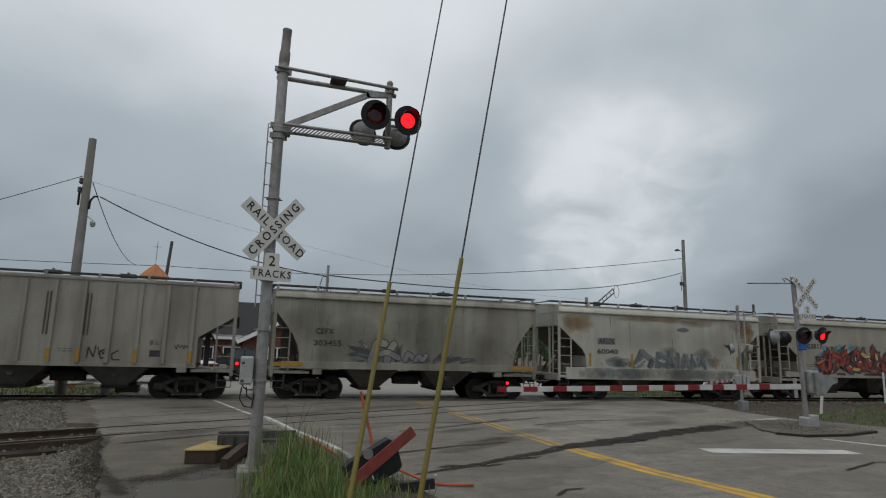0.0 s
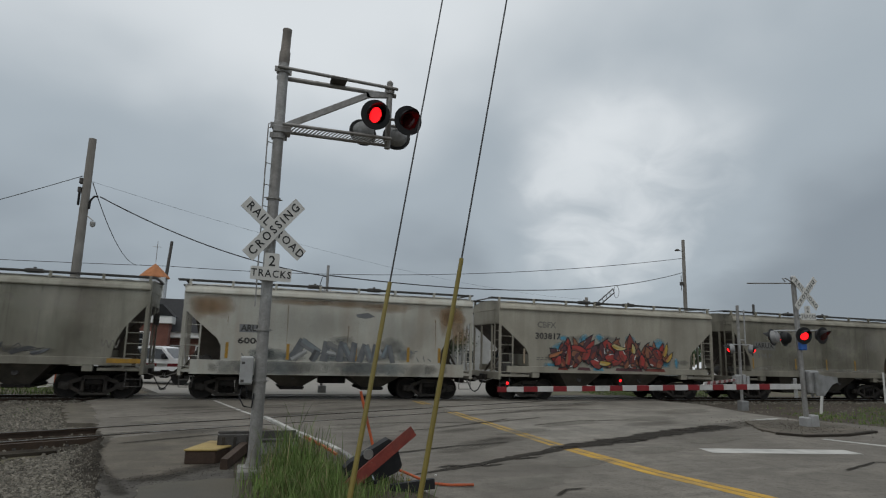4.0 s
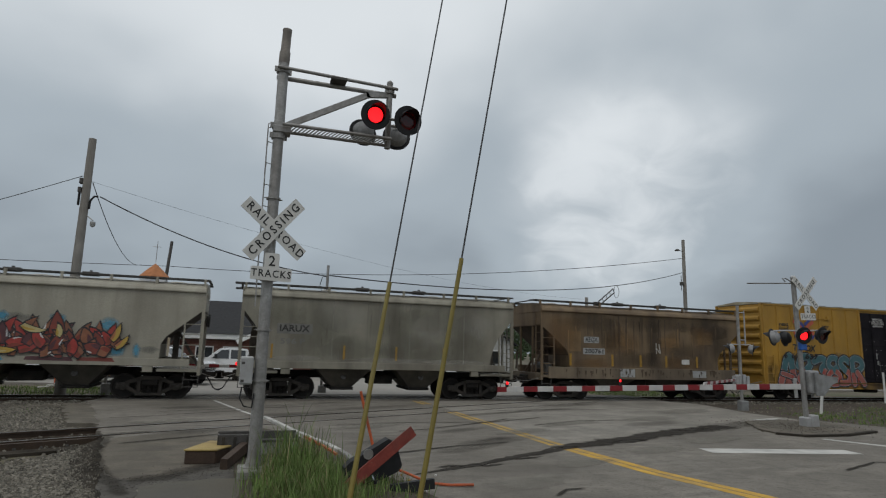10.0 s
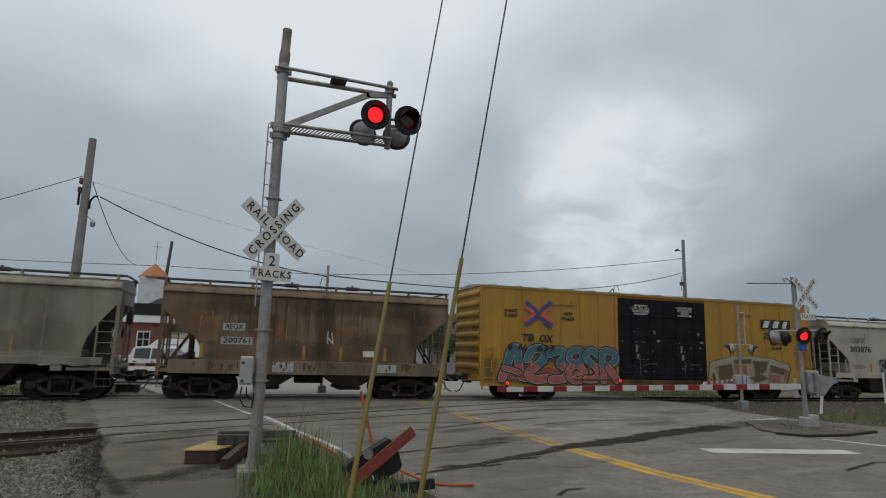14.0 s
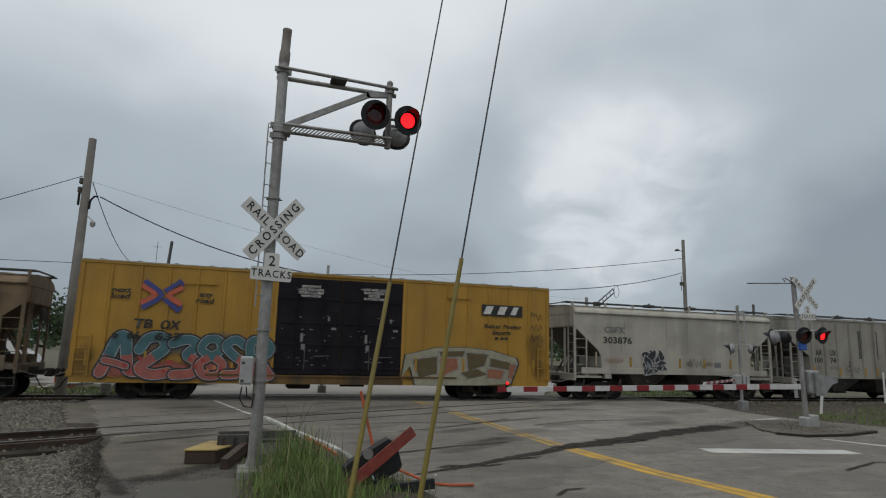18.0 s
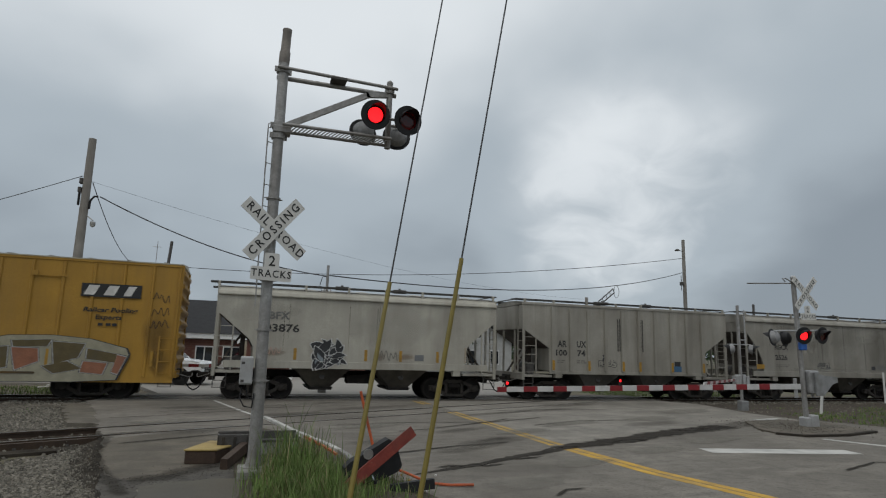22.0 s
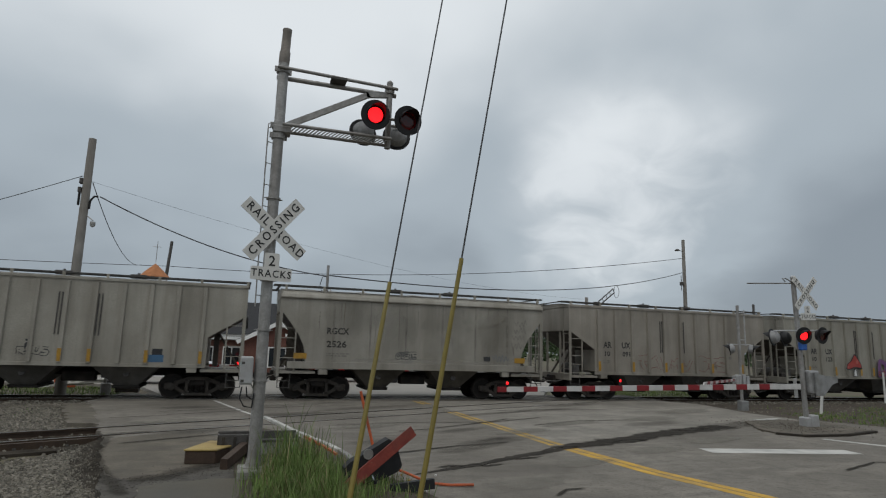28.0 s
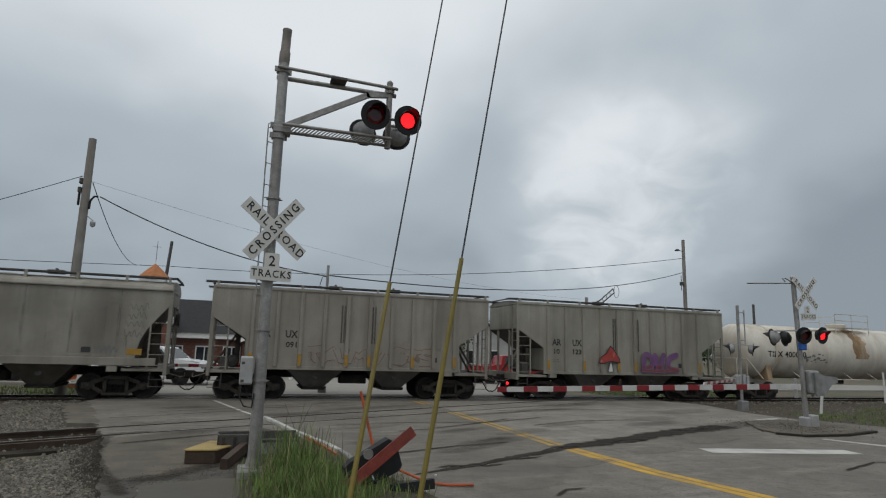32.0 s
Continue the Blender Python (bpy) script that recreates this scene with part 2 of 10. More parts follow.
M_WIRE = surf("wire", (0.05, 0.05, 0.052), 0.6, 0.3, bump=0)
M_UNDER = surf("undergear_grime", (0.018, 0.0155, 0.0135), 0.85, 0.1, var=0.35, scale=4, dirt=(0.04, 0.031, 0.024), dirt_amount=0.5)
M_SIDEFR = surf("truck_casting", (0.043, 0.038, 0.033), 0.85, 0.1, var=0.3, scale=5, dirt=(0.065, 0.052, 0.04), dirt_amount=0.5)
M_WHEEL = surf("wheel_steel", (0.022, 0.019, 0.017), 0.7, 0.3, var=0.25, scale=5)
M_TREAD = surf("wheel_rim_face", (0.035, 0.03, 0.026), 0.6, 0.5, var=0.2, scale=6)
M_REFL = surf("yellow_reflector", (0.36, 0.2, 0.025), 0.4, var=0.2, scale=5, dirt=(0.2, 0.13, 0.05), dirt_amount=0.5, bump=0.02)
M_GRASS = surf("green_grass", (0.118, 0.182, 0.044), 0.8, var=0.35, scale=1.5, grain=12, bump=0.1, pieces=0.35)
M_STRAW = surf("dry_grass", (0.23, 0.2, 0.1), 0.85, var=0.25, scale=2, bump=0.1)
M_LEAF = surf("leaves", (0.04, 0.066, 0.024), 0.75, var=0.4, scale=1.2, grain=8, bump=0.2, pieces=0.4)
M_BARK = surf("bark", (0.09, 0.07, 0.055), 0.9, var=0.3, scale=3, bump=0.6)
M_BRICK = surf("red_brick", (0.16, 0.07, 0.053), 0.9, var=0.2, scale=3, grain=20, bump=0.3, rand=0.12)
M_MORTAR = surf("brick_wall_joints", (0.18, 0.095, 0.075), 0.95, var=0.15, scale=3, bump=0.3)
M_SHINGLE = surf("charcoal_shingles", (0.021, 0.021, 0.023), 0.9, var=0.25, scale=3, grain=14, bump=0.5)
M_TRIM = surf("white_trim", (0.75, 0.75, 0.73), 0.5, var=0.06, scale=3, bump=0.05)
M_COPPER = surf("orange_roof_tiles", (0.42, 0.17, 0.07), 0.8, var=0.2, scale=4, bump=0.3)
M_PANE = glass("window_glass", (0.02, 0.024, 0.028), 0.05)
M_CARW = surf("white_car_paint", (0.72, 0.73, 0.74), 0.25, var=0.04, scale=2, bump=0, spec=0.6)
M_CARR = surf("red_car_paint", (0.28, 0.02, 0.02), 0.25, var=0.08, scale=2, bump=0, spec=0.6)
M_CARD = surf("dark_car_paint", (0.03, 0.033, 0.04), 0.25, var=0.08, scale=2, bump=0, spec=0.6)
M_TYRE = surf("tyre_rubber", (0.018, 0.018, 0.018), 0.8, var=0.2, scale=6)
M_CHROME = surf("chrome", (0.6, 0.6, 0.6), 0.15, 1.0, var=0.05, bump=0)
M_ORANGE = surf("faded_orange", (0.48, 0.10, 0.035), 0.7, var=0.25, scale=4, dirt=(0.12, 0.05, 0.03), dirt_amount=0.6)
M_LID = surf("yellow_lid", (0.40, 0.29, 0.10), 0.7, var=0.2, scale=3, dirt=(0.15, 0.11, 0.06), dirt_amount=0.6)
M_BROWNBOX = surf("brown_box_side", (0.06, 0.038, 0.026), 0.8, var=0.3, scale=4)
M_CONC = surf("footing_concrete", (0.24, 0.235, 0.22), 0.9, var=0.15, scale=3, bump=0.4, dirt=(0.18, 0.17, 0.15), dirt_amount=0.6)


# ---- mesh helpers ----
def box(bm, x0, x1, y0, y1, z0, z1, bevel=0.0):
    v = [bm.verts.new((x, y, z)) for x in (x0, x1) for y in (y0, y1) for z in (z0, z1)]
    f = [bm.faces.new([v[i] for i in q]) for q in ((0, 1, 3, 2), (4, 6, 7, 5), (0, 4, 5, 1), (2, 3, 7, 6), (0, 2, 6, 4), (1, 5, 7, 3))]
    if bevel:
        es = {e for k in f for e in k.edges}
        bmesh.ops.bevel(bm, geom=list(es), offset=bevel, segments=1, affect="EDGES", clamp_overlap=True)
    return bm


def slab(bm, outline, axis, a, b):
    """A flat outline pushed out along an axis from a to b. The outline gives the other two coordinates in x, y, z order."""
    def at(p, d):
        c = list(p)
        c.insert(axis, d)
        return bm.verts.new(c)
    lo, hi = [at(p, a) for p in outline], [at(p, b) for p in outline]
    n = len(outline)
    bm.faces.new(lo)
    bm.faces.new(hi[::-1])
    for i in range(n):
        bm.faces.new((lo[i], hi[i], hi[(i + 1) % n], lo[(i + 1) % n]))
    return bm


def tube(bm, p, q, r, r2=None, seg=8, caps=True):
    p, q = Vector(p), Vector(q)
    r2 = r if r2 is None else r2
    d = (q - p).normalized()
    s = d.orthogonal().normalized()
    u = d.cross(s)
    rings = []
    for c, k in ((p, r), (q, r2)):
        rings.append([bm.verts.new(c + (s * math.cos(a) + u * math.sin(a)) * k) for a in (math.tau * i / seg for i in range(seg))])
    for i in range(seg):
        bm.faces.new((rings[0][i], rings[0][(i + 1) % seg], rings[1][(i + 1) % seg], rings[1][i]))
    if caps:
        bm.faces.new(rings[0][::-1])
        bm.faces.new(rings[1])
    return bm


def lathe(bm, axis_p, axis_d, profile, seg=20):
    """A turned form: profile rows of (along the axis, radius)."""
    p, d = Vector(axis_p), Vector(axis_d).normalized()
    s = d.orthogonal().normalized()
    u = d.cross(s)
    rings = []
    for t, r in profile:
        c = p + d * t
        if r < 1e-5:
            rings.append([bm.verts.new(c)])
        else:
            rings.append([bm.verts.new(c + (s * math.cos(a) + u * math.sin(a)) * r) for a in (math.tau * i / seg for i in range(seg))])
    for A, B in zip(rings, rings[1:]):
        for i in range(seg):
            j = (i + 1) % seg
            if len(A) == 1 and len(B) == 1:
                continue
            if len(A) == 1:
                bm.faces.new((A[0], B[j], B[i]))
            elif len(B) == 1:
                bm.faces.new((A[i], A[j], B[0]))
            else:
                bm.faces.new((A[i], A[j], B[j], B[i]))
    return bm


def bar(bm, p, q, w, h, side=(0, 1, 0)):
    """A square bar from p to q: w along side, h across."""
    p, q = Vector(p), Vector(q)
    d = (q - p).normalized()
    s = Vector(side)
    s = (s - d * s.dot(d)).normalized()
    u = d.cross(s)
    vs = [bm.verts.new(c + s * (w / 2 * a) + u * (h / 2 * b)) for c in (p, q) for a, b in ((-1, -1), (1, -1), (1, 1), (-1, 1))]
    for f in ((0, 1, 2, 3), (7, 6, 5, 4), (0, 4, 5, 1), (1, 5, 6, 2), (2, 6, 7, 3), (3, 7, 4, 0)):
        bm.faces.new([vs[i] for i in f])
    return bm


def flat(bm, pts, mat_index=0):
    f = bm.faces.new([bm.verts.new(p) for p in pts])
    f.material_index = mat_index
    return f


def chain(bm, pts, r, seg=6):
    """One bent rod or wire through the points."""
    pts = [Vector(p) for p in pts]
    rings, s = [], None
    for i, p in enumerate(pts):
        d = (pts[min(i + 1, len(pts) - 1)] - pts[max(i - 1, 0)]).normalized()
        s = d.orthogonal().normalized() if s is None else (s - d * s.dot(d)).normalized()
        u = d.cross(s)
        rings.append([bm.verts.new(p + (s * math.cos(a) + u * math.sin(a)) * r) for a in (math.tau * k / seg for k in range(seg))])
    for A, C in zip(rings, rings[1:]):
        for k in range(seg):
            bm.faces.new((A[k], A[(k + 1) % seg], C[(k + 1) % seg], C[k]))
    bm.faces.new(rings[0][::-1])
    bm.faces.new(rings[-1])
    return bm


def sag(p, q, drop, n=10):
    p, q = Vector(p), Vector(q)
    return [p.lerp(q, i / n) - Vector((0, 0, drop * 4 * (i / n) * (1 - i / n))) for i in range(n + 1)]


def mesh_of(name, bm, mats, smooth=False):
    bmesh.ops.recalc_face_normals(bm, faces=bm.faces)
    me = bpy.data.meshes.new(name)
    bm.to_mesh(me)
    bm.free()
    for m in mats if isinstance(mats, (list, tuple)) else [mats]:
        me.materials.append(m)
    if smooth:
        me.shade_smooth()
        me.set_sharp_from_angle(angle=radians(38))
    return me


def part(name, bm, material, parent, label="", smooth=False, at=None, kind=""):
    """Links a bmesh (or a finished mesh) as one mesh object under a thing or a part."""
    me = bm if isinstance(bm, bpy.types.Mesh) else mesh_of(name, bm, material, smooth)
    ob = new(name, me)
    ob.parent = parent
    if at is not None:
        ob.matrix_basis = at
    return tagged(ob, label, kind=kind)


def thing(name, label, category, group="", kind="", at=None, data=None):
    ob = new(name, data)
    if at is not None:
        ob.matrix_basis = at
    return tagged(ob, label, category, group, kind)


B = bmesh.new


def words(text, size, material, wide=1.0, spacing=1.0, bold=0.012):
    """Lettering as a flat mesh in the x-z plane, centred, read from -y."""
    cu = bpy.data.curves.new("lettering", "FONT")
    cu.body, cu.size, cu.align_x, cu.align_y, cu.space_character = text, size, "CENTER", "CENTER", spacing
    cu.resolution_u = 2
    cu.offset = size * bold
    ob = new("lettering", cu)
    dg = bpy.context.evaluated_depsgraph_get()
    me = bpy.data.meshes.new_from_object(ob.evaluated_get(dg))
    bpy.data.objects.remove(ob)
    me.transform(Matrix.Rotation(radians(90), 4, "X") @ Matrix.Diagonal((wide, 1, 1, 1)))
    me.materials.clear()
    me.materials.append(material)
    return me

def covered(name, rows, mat):
    """A thin skin over a grid of (point, cover) rows; cover falls from 1 inside to 0 at its frayed rim."""
    nr, nc = len(rows), len(rows[0])
    me = bpy.data.meshes.new(name)
    me.from_pydata([tuple(p) for r in rows for p, _ in r], [], [(i * nc + j, i * nc + j + 1, (i + 1) * nc + j + 1, (i + 1) * nc + j) for i in range(nr - 1) for j in range(nc - 1)])
    att = me.attributes.new("cover", "FLOAT", "POINT")
    att.data.foreach_set("value", [c for r in rows for _, c in r])
    me.materials.append(mat)
    return me


def blot_rows(at, cx, cy, lx, ly, seed, turn=0.0, n=20):
    """Rings of an uneven round stain; at turns plane coordinates into a point."""
    rng = random.Random(seed)
    edge = [rng.uniform(0.6, 1.25) for _ in range(n)]
    edge = [(edge[k - 1] + edge[k] + edge[(k + 1) % n]) / 3 for k in range(n)]
    rows = []
    for r, c in ((0.02, 1.0), (0.35, 0.95), (0.7, 0.55), (1.0, 0.0)):
        row = []
        for k in range(n + 1):
            a, q = math.tau * k / n, r * edge[k % n]
            u, v = lx * q * math.cos(a), ly * q * math.sin(a)
            row.append((at(cx + u * math.cos(turn) - v * math.sin(turn), cy + u * math.sin(turn) + v * math.cos(turn)), c))
        rows.append(row)
    return rows


def strip_rows(at, pts, widths, seed, step=0.3):
    """Rows across an uneven band along a line."""
    rng, rows = random.Random(seed), []
    total = sum(math.hypot(b[0] - a[0], b[1] - a[1]) for a, b in zip(pts, pts[1:]))
    for i, (a, b) in enumerate(zip(pts, pts[1:])):
        dx, dy = b[0] - a[0], b[1] - a[1]
        ln = math.hypot(dx, dy)
        k_n = max(1, int(ln / step))
        for k in range(k_n + (1 if i == len(pts) - 2 else 0)):
            u = k / k_n
            w = (widths[i] + (widths[i + 1] - widths[i]) * u) * rng.uniform(0.82, 1.15)
            j = rng.uniform(-0.15, 0.15) * w
            end = 0.0 if (i == 0 and k == 0) or (i == len(pts) - 2 and k == k_n) else 1.0
            rows.append([(at(a[0] + dx * u - dy / ln * (q * w + j), a[1] + dy * u + dx / ln * (q * w + j)), c * end) for q, c in ((-1, 0.0), (-0.5, 0.85), (0.0, 1.0), (0.5, 0.85), (1, 0.0))])
    return rows


SKIN = [0.0062]  # each thin skin on the road lies a hair above the one before


def on_road(x, y):
    return (x, y, SKIN[0])


# ---- setting: ground, roads, tracks ----
def sheet(name, outline, z, thick, mat, label, category, kind="structure"):
    bm = B()
    slab(bm, outline, 2, z - thick, z)
    return thing(name, label, category, kind=kind, data=mesh_of(name, bm, mat))


def in_poly(x, y, poly):
    c = False
    for (x0, y0), (x1, y1) in zip(poly, poly[1:] + poly[:1]):
        if (y0 > y) != (y1 > y) and x < (x1 - x0) * (y - y0) / (y1 - y0) + x0:
            c = not c
    return c


def ground_sheet():
    xs = [-1500, -600, -200, -80, -40, -25] + [-18 + 1.0 * i for i in range(56)] + [45, 60, 90, 160, 400, 800, 1600]
    ys = [-900, -300, -80, -20, -8] + [-4 + 1.0 * i for i in range(46)] + [48, 60, 90, 150, 400, 900, 1800]
    bm = B()
    def dip(x, y):
        return 0.16 * min(1, max(0, 16.2 + 0.47 * x - y)) if -9 < x < -1.9 and y > 5 else 0.0
    g = [[bm.verts.new((x, y, -0.17 - dip(x, y) + 0.035 * noise.noise(Vector((x * 0.35, y * 0.35, 0))) if abs(x) < 60 and y < 60 else -0.17)) for y in ys] for x in xs]
    for i in range(len(xs) - 1):
        for j in range(len(ys) - 1):
            bm.faces.new((g[i][j], g[i + 1][j], g[i + 1][j + 1], g[i][j + 1]))
    return thing("ground", "dusty grey-brown ground with thin weeds round the tracks", "ground", kind="structure", data=mesh_of("ground", bm, M_GROUND, True))


ground_sheet()
def ragged(pts, step=0.25, amp=0.12, seed=1, closed=True):
    """An outline broken into short, uneven lengths."""
    rng, out = random.Random(seed), []
    for a, b in zip(pts, pts[1:] + (pts[:1] if closed else [])):
        n = max(1, int(math.hypot(b[0] - a[0], b[1] - a[1]) / step)) if math.hypot(b[0] - a[0], b[1] - a[1]) < 9 else 1
        for k in range(n):
            u = k / n
            out.append((a[0] + (b[0] - a[0]) * u + rng.uniform(-amp, amp), a[1] + (b[1] - a[1]) * u + rng.uniform(-amp, amp)))
    return out


LEFT_EDGE = ragged([(-1.2, 9.0), (-1.5, 9.9), (-1.75, 10.5), (-2.05, 12.1), (-2.4, 14.0), (-2.85, 16.0), (-3.5, 19.1), (-4.0, 21.3), (-4.6, 23.6), (-4.9, 24.6)], 0.22, 0.09, 3, False)
ROAD = [(-1.0, -30), *LEFT_EDGE, (-4.7, 24.9), (-4.4, 27.9), (19.6, 27.9), (19.3, 24.4), (19.9, 22.8), (19.5, 21.0), (19.0, 19.0), (19.1, 17.3), (19.7, 16.0), (20.3, 14.5), (28, 13.4), (40, 12.0), (40, -30)]
sheet("road", ROAD, 0.0, 0.3, M_ASPHALT, "worn grey asphalt road over the crossing", "road")
sheet("crossing_pavement", ragged([(7.25, 12.85), (8.7, 13.2), (10.2, 13.7), (11.8, 14.4), (13.4, 15.0), (15.7, 16.4), (17.8, 17.0), (18.7, 16.2), (18.95, 17.2), (18.9, 19.0), (19.4, 21.0), (19.8, 22.8), (19.2, 24.4), (7.3, 24.4)], 0.3, 0.05, 9), 0.003, 0.1, M_PALEROAD, "paler asphalt laid over the crossing", "road patch")
FAR_ROAD = [(-2.9, 28.0), (-4.5, 33.5), (-9.0, 35.0), (-40, 36.0), (-40, 42), (-2, 43), (0, 120), (18, 120), (15, 43), (90, 41), (90, 36), (18, 33.5), (14.8, 28.0)]
sheet("far_road", FAR_ROAD, -0.03, 0.2, M_OLDROAD, "pale concrete road beyond the tracks", "road")
ISLAND = ragged([(16.1, 16.4), (14.9, 14.7), (14.5, 13.6), (15.0, 13.1), (16.5, 13.1), (18.2, 13.6), (18.8, 14.9), (18.6, 15.9), (17.8, 16.7)], 0.3, 0.06, 4)
sheet("pavement", ISLAND, 0.045, 0.25, M_ASPHALT2, "dirty weed-grown island under the signal mast", "pavement")
sheet("pavement_edge", [(14.45, 13.62), (14.95, 13.03), (16.5, 13.02), (18.3, 13.55), (18.25, 13.68), (16.5, 13.14), (15.0, 13.16), (14.55, 13.7)], 0.06, 0.2, M_TAR, "dark worn edge of the island", "kerb")


def mark(name, pts, w, mat, label, cat="road marking", z=0.004):
    bm = B()
    for (x0, y0), (x1, y1) in zip(pts, pts[1:]):
        d = Vector((x1 - x0, y1 - y0, 0)).normalized()
        s = Vector((-d.y, d.x, 0)) * w / 2
        a, b = Vector((x0, y0, z)), Vector((x1, y1, z))
        lo = [a + s, a - s, b - s, b + s]
        vs = [bm.verts.new(v - Vector((0, 0, 0.003))) for v in lo] + [bm.verts.new(v) for v in lo]
        for f in ((0, 1, 2, 3), (7, 6, 5, 4), (0, 4, 5, 1), (1, 5, 6, 2), (2, 6, 7, 3), (3, 7, 4, 0)):
            bm.faces.new([vs[i] for i in f])
    return thing(name, label, cat, kind="structure", data=mesh_of(name, bm, mat))


for dx in (-0.12, 0.12):
    mark("centre_line", [(7.1 + dx, 24.4), (7.1 + dx, 22.9)], 0.15, M_YELLOW_WORN, "worn yellow centre line on the road")
    mark("centre_line", [(7.09 + dx, 20.2), (7.1 + dx, 12.75)], 0.15, M_YELLOW_WORN, "worn yellow centre line on the road")
    mark("centre_line", [(7.12 + dx, 12.4), (7.3 + dx, 9.6), (7.75 + dx, 7.4), (8.9 + dx, 3.5)], 0.19, M_YELLOW, "worn yellow centre line on the road")
mark("stop_bar", [(10.2, 11.55), (13.75, 10.8)], 0.6, M_WHITE, "white stop bar across the lane")
mark("edge_line", [(15.1, 12.7), (15.65, 11.4), (16.5, 9.4)], 0.22, M_WHITE, "white edge line on the road")
mark("edge_line", [(16.8, 16.75), (18.4, 17.25)], 0.3, M_WHITE, "worn white bar beside the island", z=0.008)
mark("edge_line", [(-0.66, 24.5), (0.3, 20.6), (1.04, 17.99)], 0.12, M_WHITE, "worn white edge line over the tracks")


def road_strip(name, pts, widths, mat, label, seed, step=0.3):
    SKIN[0] += 0.00025
    return thing(name, label, "road patch", kind="structure", data=covered(name, strip_rows(on_road, pts, widths, seed, step), mat))


def road_blot(cx, cy, lx, ly, mat, label, seed, turn=0.3, name="road_stain"):
    SKIN[0] += 0.00025
    return thing(name, label, "road patch", kind="structure", data=covered(name, blot_rows(on_road, cx, cy, lx, ly, seed, turn), mat))


# the seam: thin and broken on the near lane, wide over the far lane
road_strip("tar_patch", [(2.9, 10.12), (3.4, 10.36), (3.9, 10.62), (4.5, 10.9), (5.2, 11.32), (6.05, 11.78), (6.9, 12.2)], [0.05, 0.08, 0.16, 0.14, 0.16, 0.2, 0.24], M_SEAM, "thin dark tar seam across the asphalt", 31, 0.16)
road_strip("tar_patch", [(6.7, 12.2), (7.3, 12.5), (8.0, 12.8), (8.8, 13.13), (9.9, 13.62), (11.5, 14.35), (13.1, 14.95), (14.6, 15.4)], [0.26, 0.34, 0.4, 0.46, 0.5, 0.52, 0.55, 0.5], M_SEAM, "dark ragged tar seam across the asphalt", 32, 0.22)
road_strip("tar_patch", [(12.4, 14.75), (13.7, 15.1), (15.0, 15.7), (16.4, 16.2)], [0.3, 0.6, 0.8, 0.7], M_OIL, "dark dirt smeared towards the island", 33)
for k, q in enumerate(((4.2, 10.72, 0.5, 0.13), (4.62, 10.72, 0.35, 0.1), (5.6, 11.3, 0.45, 0.12), (3.75, 10.75, 0.3, 0.1), (7.15, 12.4, 0.4, 0.16), (9.3, 13.1, 0.9, 0.25), (12.6, 14.9, 0.9, 0.3))):
    road_blot(*q, M_SEAM, "dark tar smear on the asphalt", 300 + k)
for k, q in enumerate(((5.9, 13.5, 1.5, 0.5), (4.9, 12.6, 1.1, 0.35), (6.06, 13.9, 0.8, 0.25), (10.7, 20.4, 2.6, 0.5), (8.3, 19.4, 2.0, 0.4), (5.8, 15.5, 1.4, 0.35), (12.5, 16.3, 1.8, 0.5), (3.2, 13.8, 1.2, 0.4), (1.6, 19.6, 2.2, 0.5), (4.6, 21.6, 2.6, 0.6), (13.2, 22.4, 3.0, 0.6), (-1.4, 21.8, 1.6, 0.6), (-0.8, 16.0, 1.2, 0.5))):
    road_blot(*q, M_OIL, "faint dark grime worn into the asphalt", 330 + k, 0.42)
for k, q in enumerate(((4.6, 9.2, 1.2, 0.5), (6.4, 10.6, 1.0, 0.5), (9.2, 11.8, 1.4, 0.5), (11.6, 12.9, 1.6, 0.5), (3.6, 16.6, 1.6, 0.5), (0.2, 14.6, 0.9, 0.6), (7.4, 15.0, 1.6, 0.6), (13.4, 17.6, 2.0, 0.7), (16.5, 19.8, 2.4, 0.8), (-1.7, 18.0, 1.0, 0.6), (2.4, 23.0, 2.4, 0.5), (9.8, 16.6, 2.0, 0.5))):
    road_blot(*q, M_BLEACH, "paler bleached patch of asphalt", 360 + k, 0.42)
for k, c in enumerate(([(3.94, 15.34), (4.98, 15.78), (7.14, 17.09), (8.23, 17.88)], [(4.54, 8.22), (4.96, 8.62), (5.37, 8.65)], [(3.1, 12.2), (4.6, 12.9), (6.2, 13.3)], [(-3.3, 18.86), (-2.4, 19.25), (-0.98, 20.03), (0.49, 20.8)], [(-2.2, 14.2), (-0.4, 15.3), (1.2, 15.7)],
                       [(8.2, 16.2), (10.2, 17.1), (12.3, 17.3)], [(2.6, 16.9), (5.0, 17.2), (7.2, 17.0), (9.6, 18.2)], [(8.8, 20.3), (11.0, 20.6), (13.6, 20.4)], [(11.2, 9.0), (12.8, 9.6), (14.2, 9.2)], [(-2.2, 20.5), (0.8, 21.6), (4.2, 22.4)])):
    road_strip("road_crack", c, [0.05] * len(c), M_SEAM, "thin dark crack in the asphalt", 390 + k, 0.2)

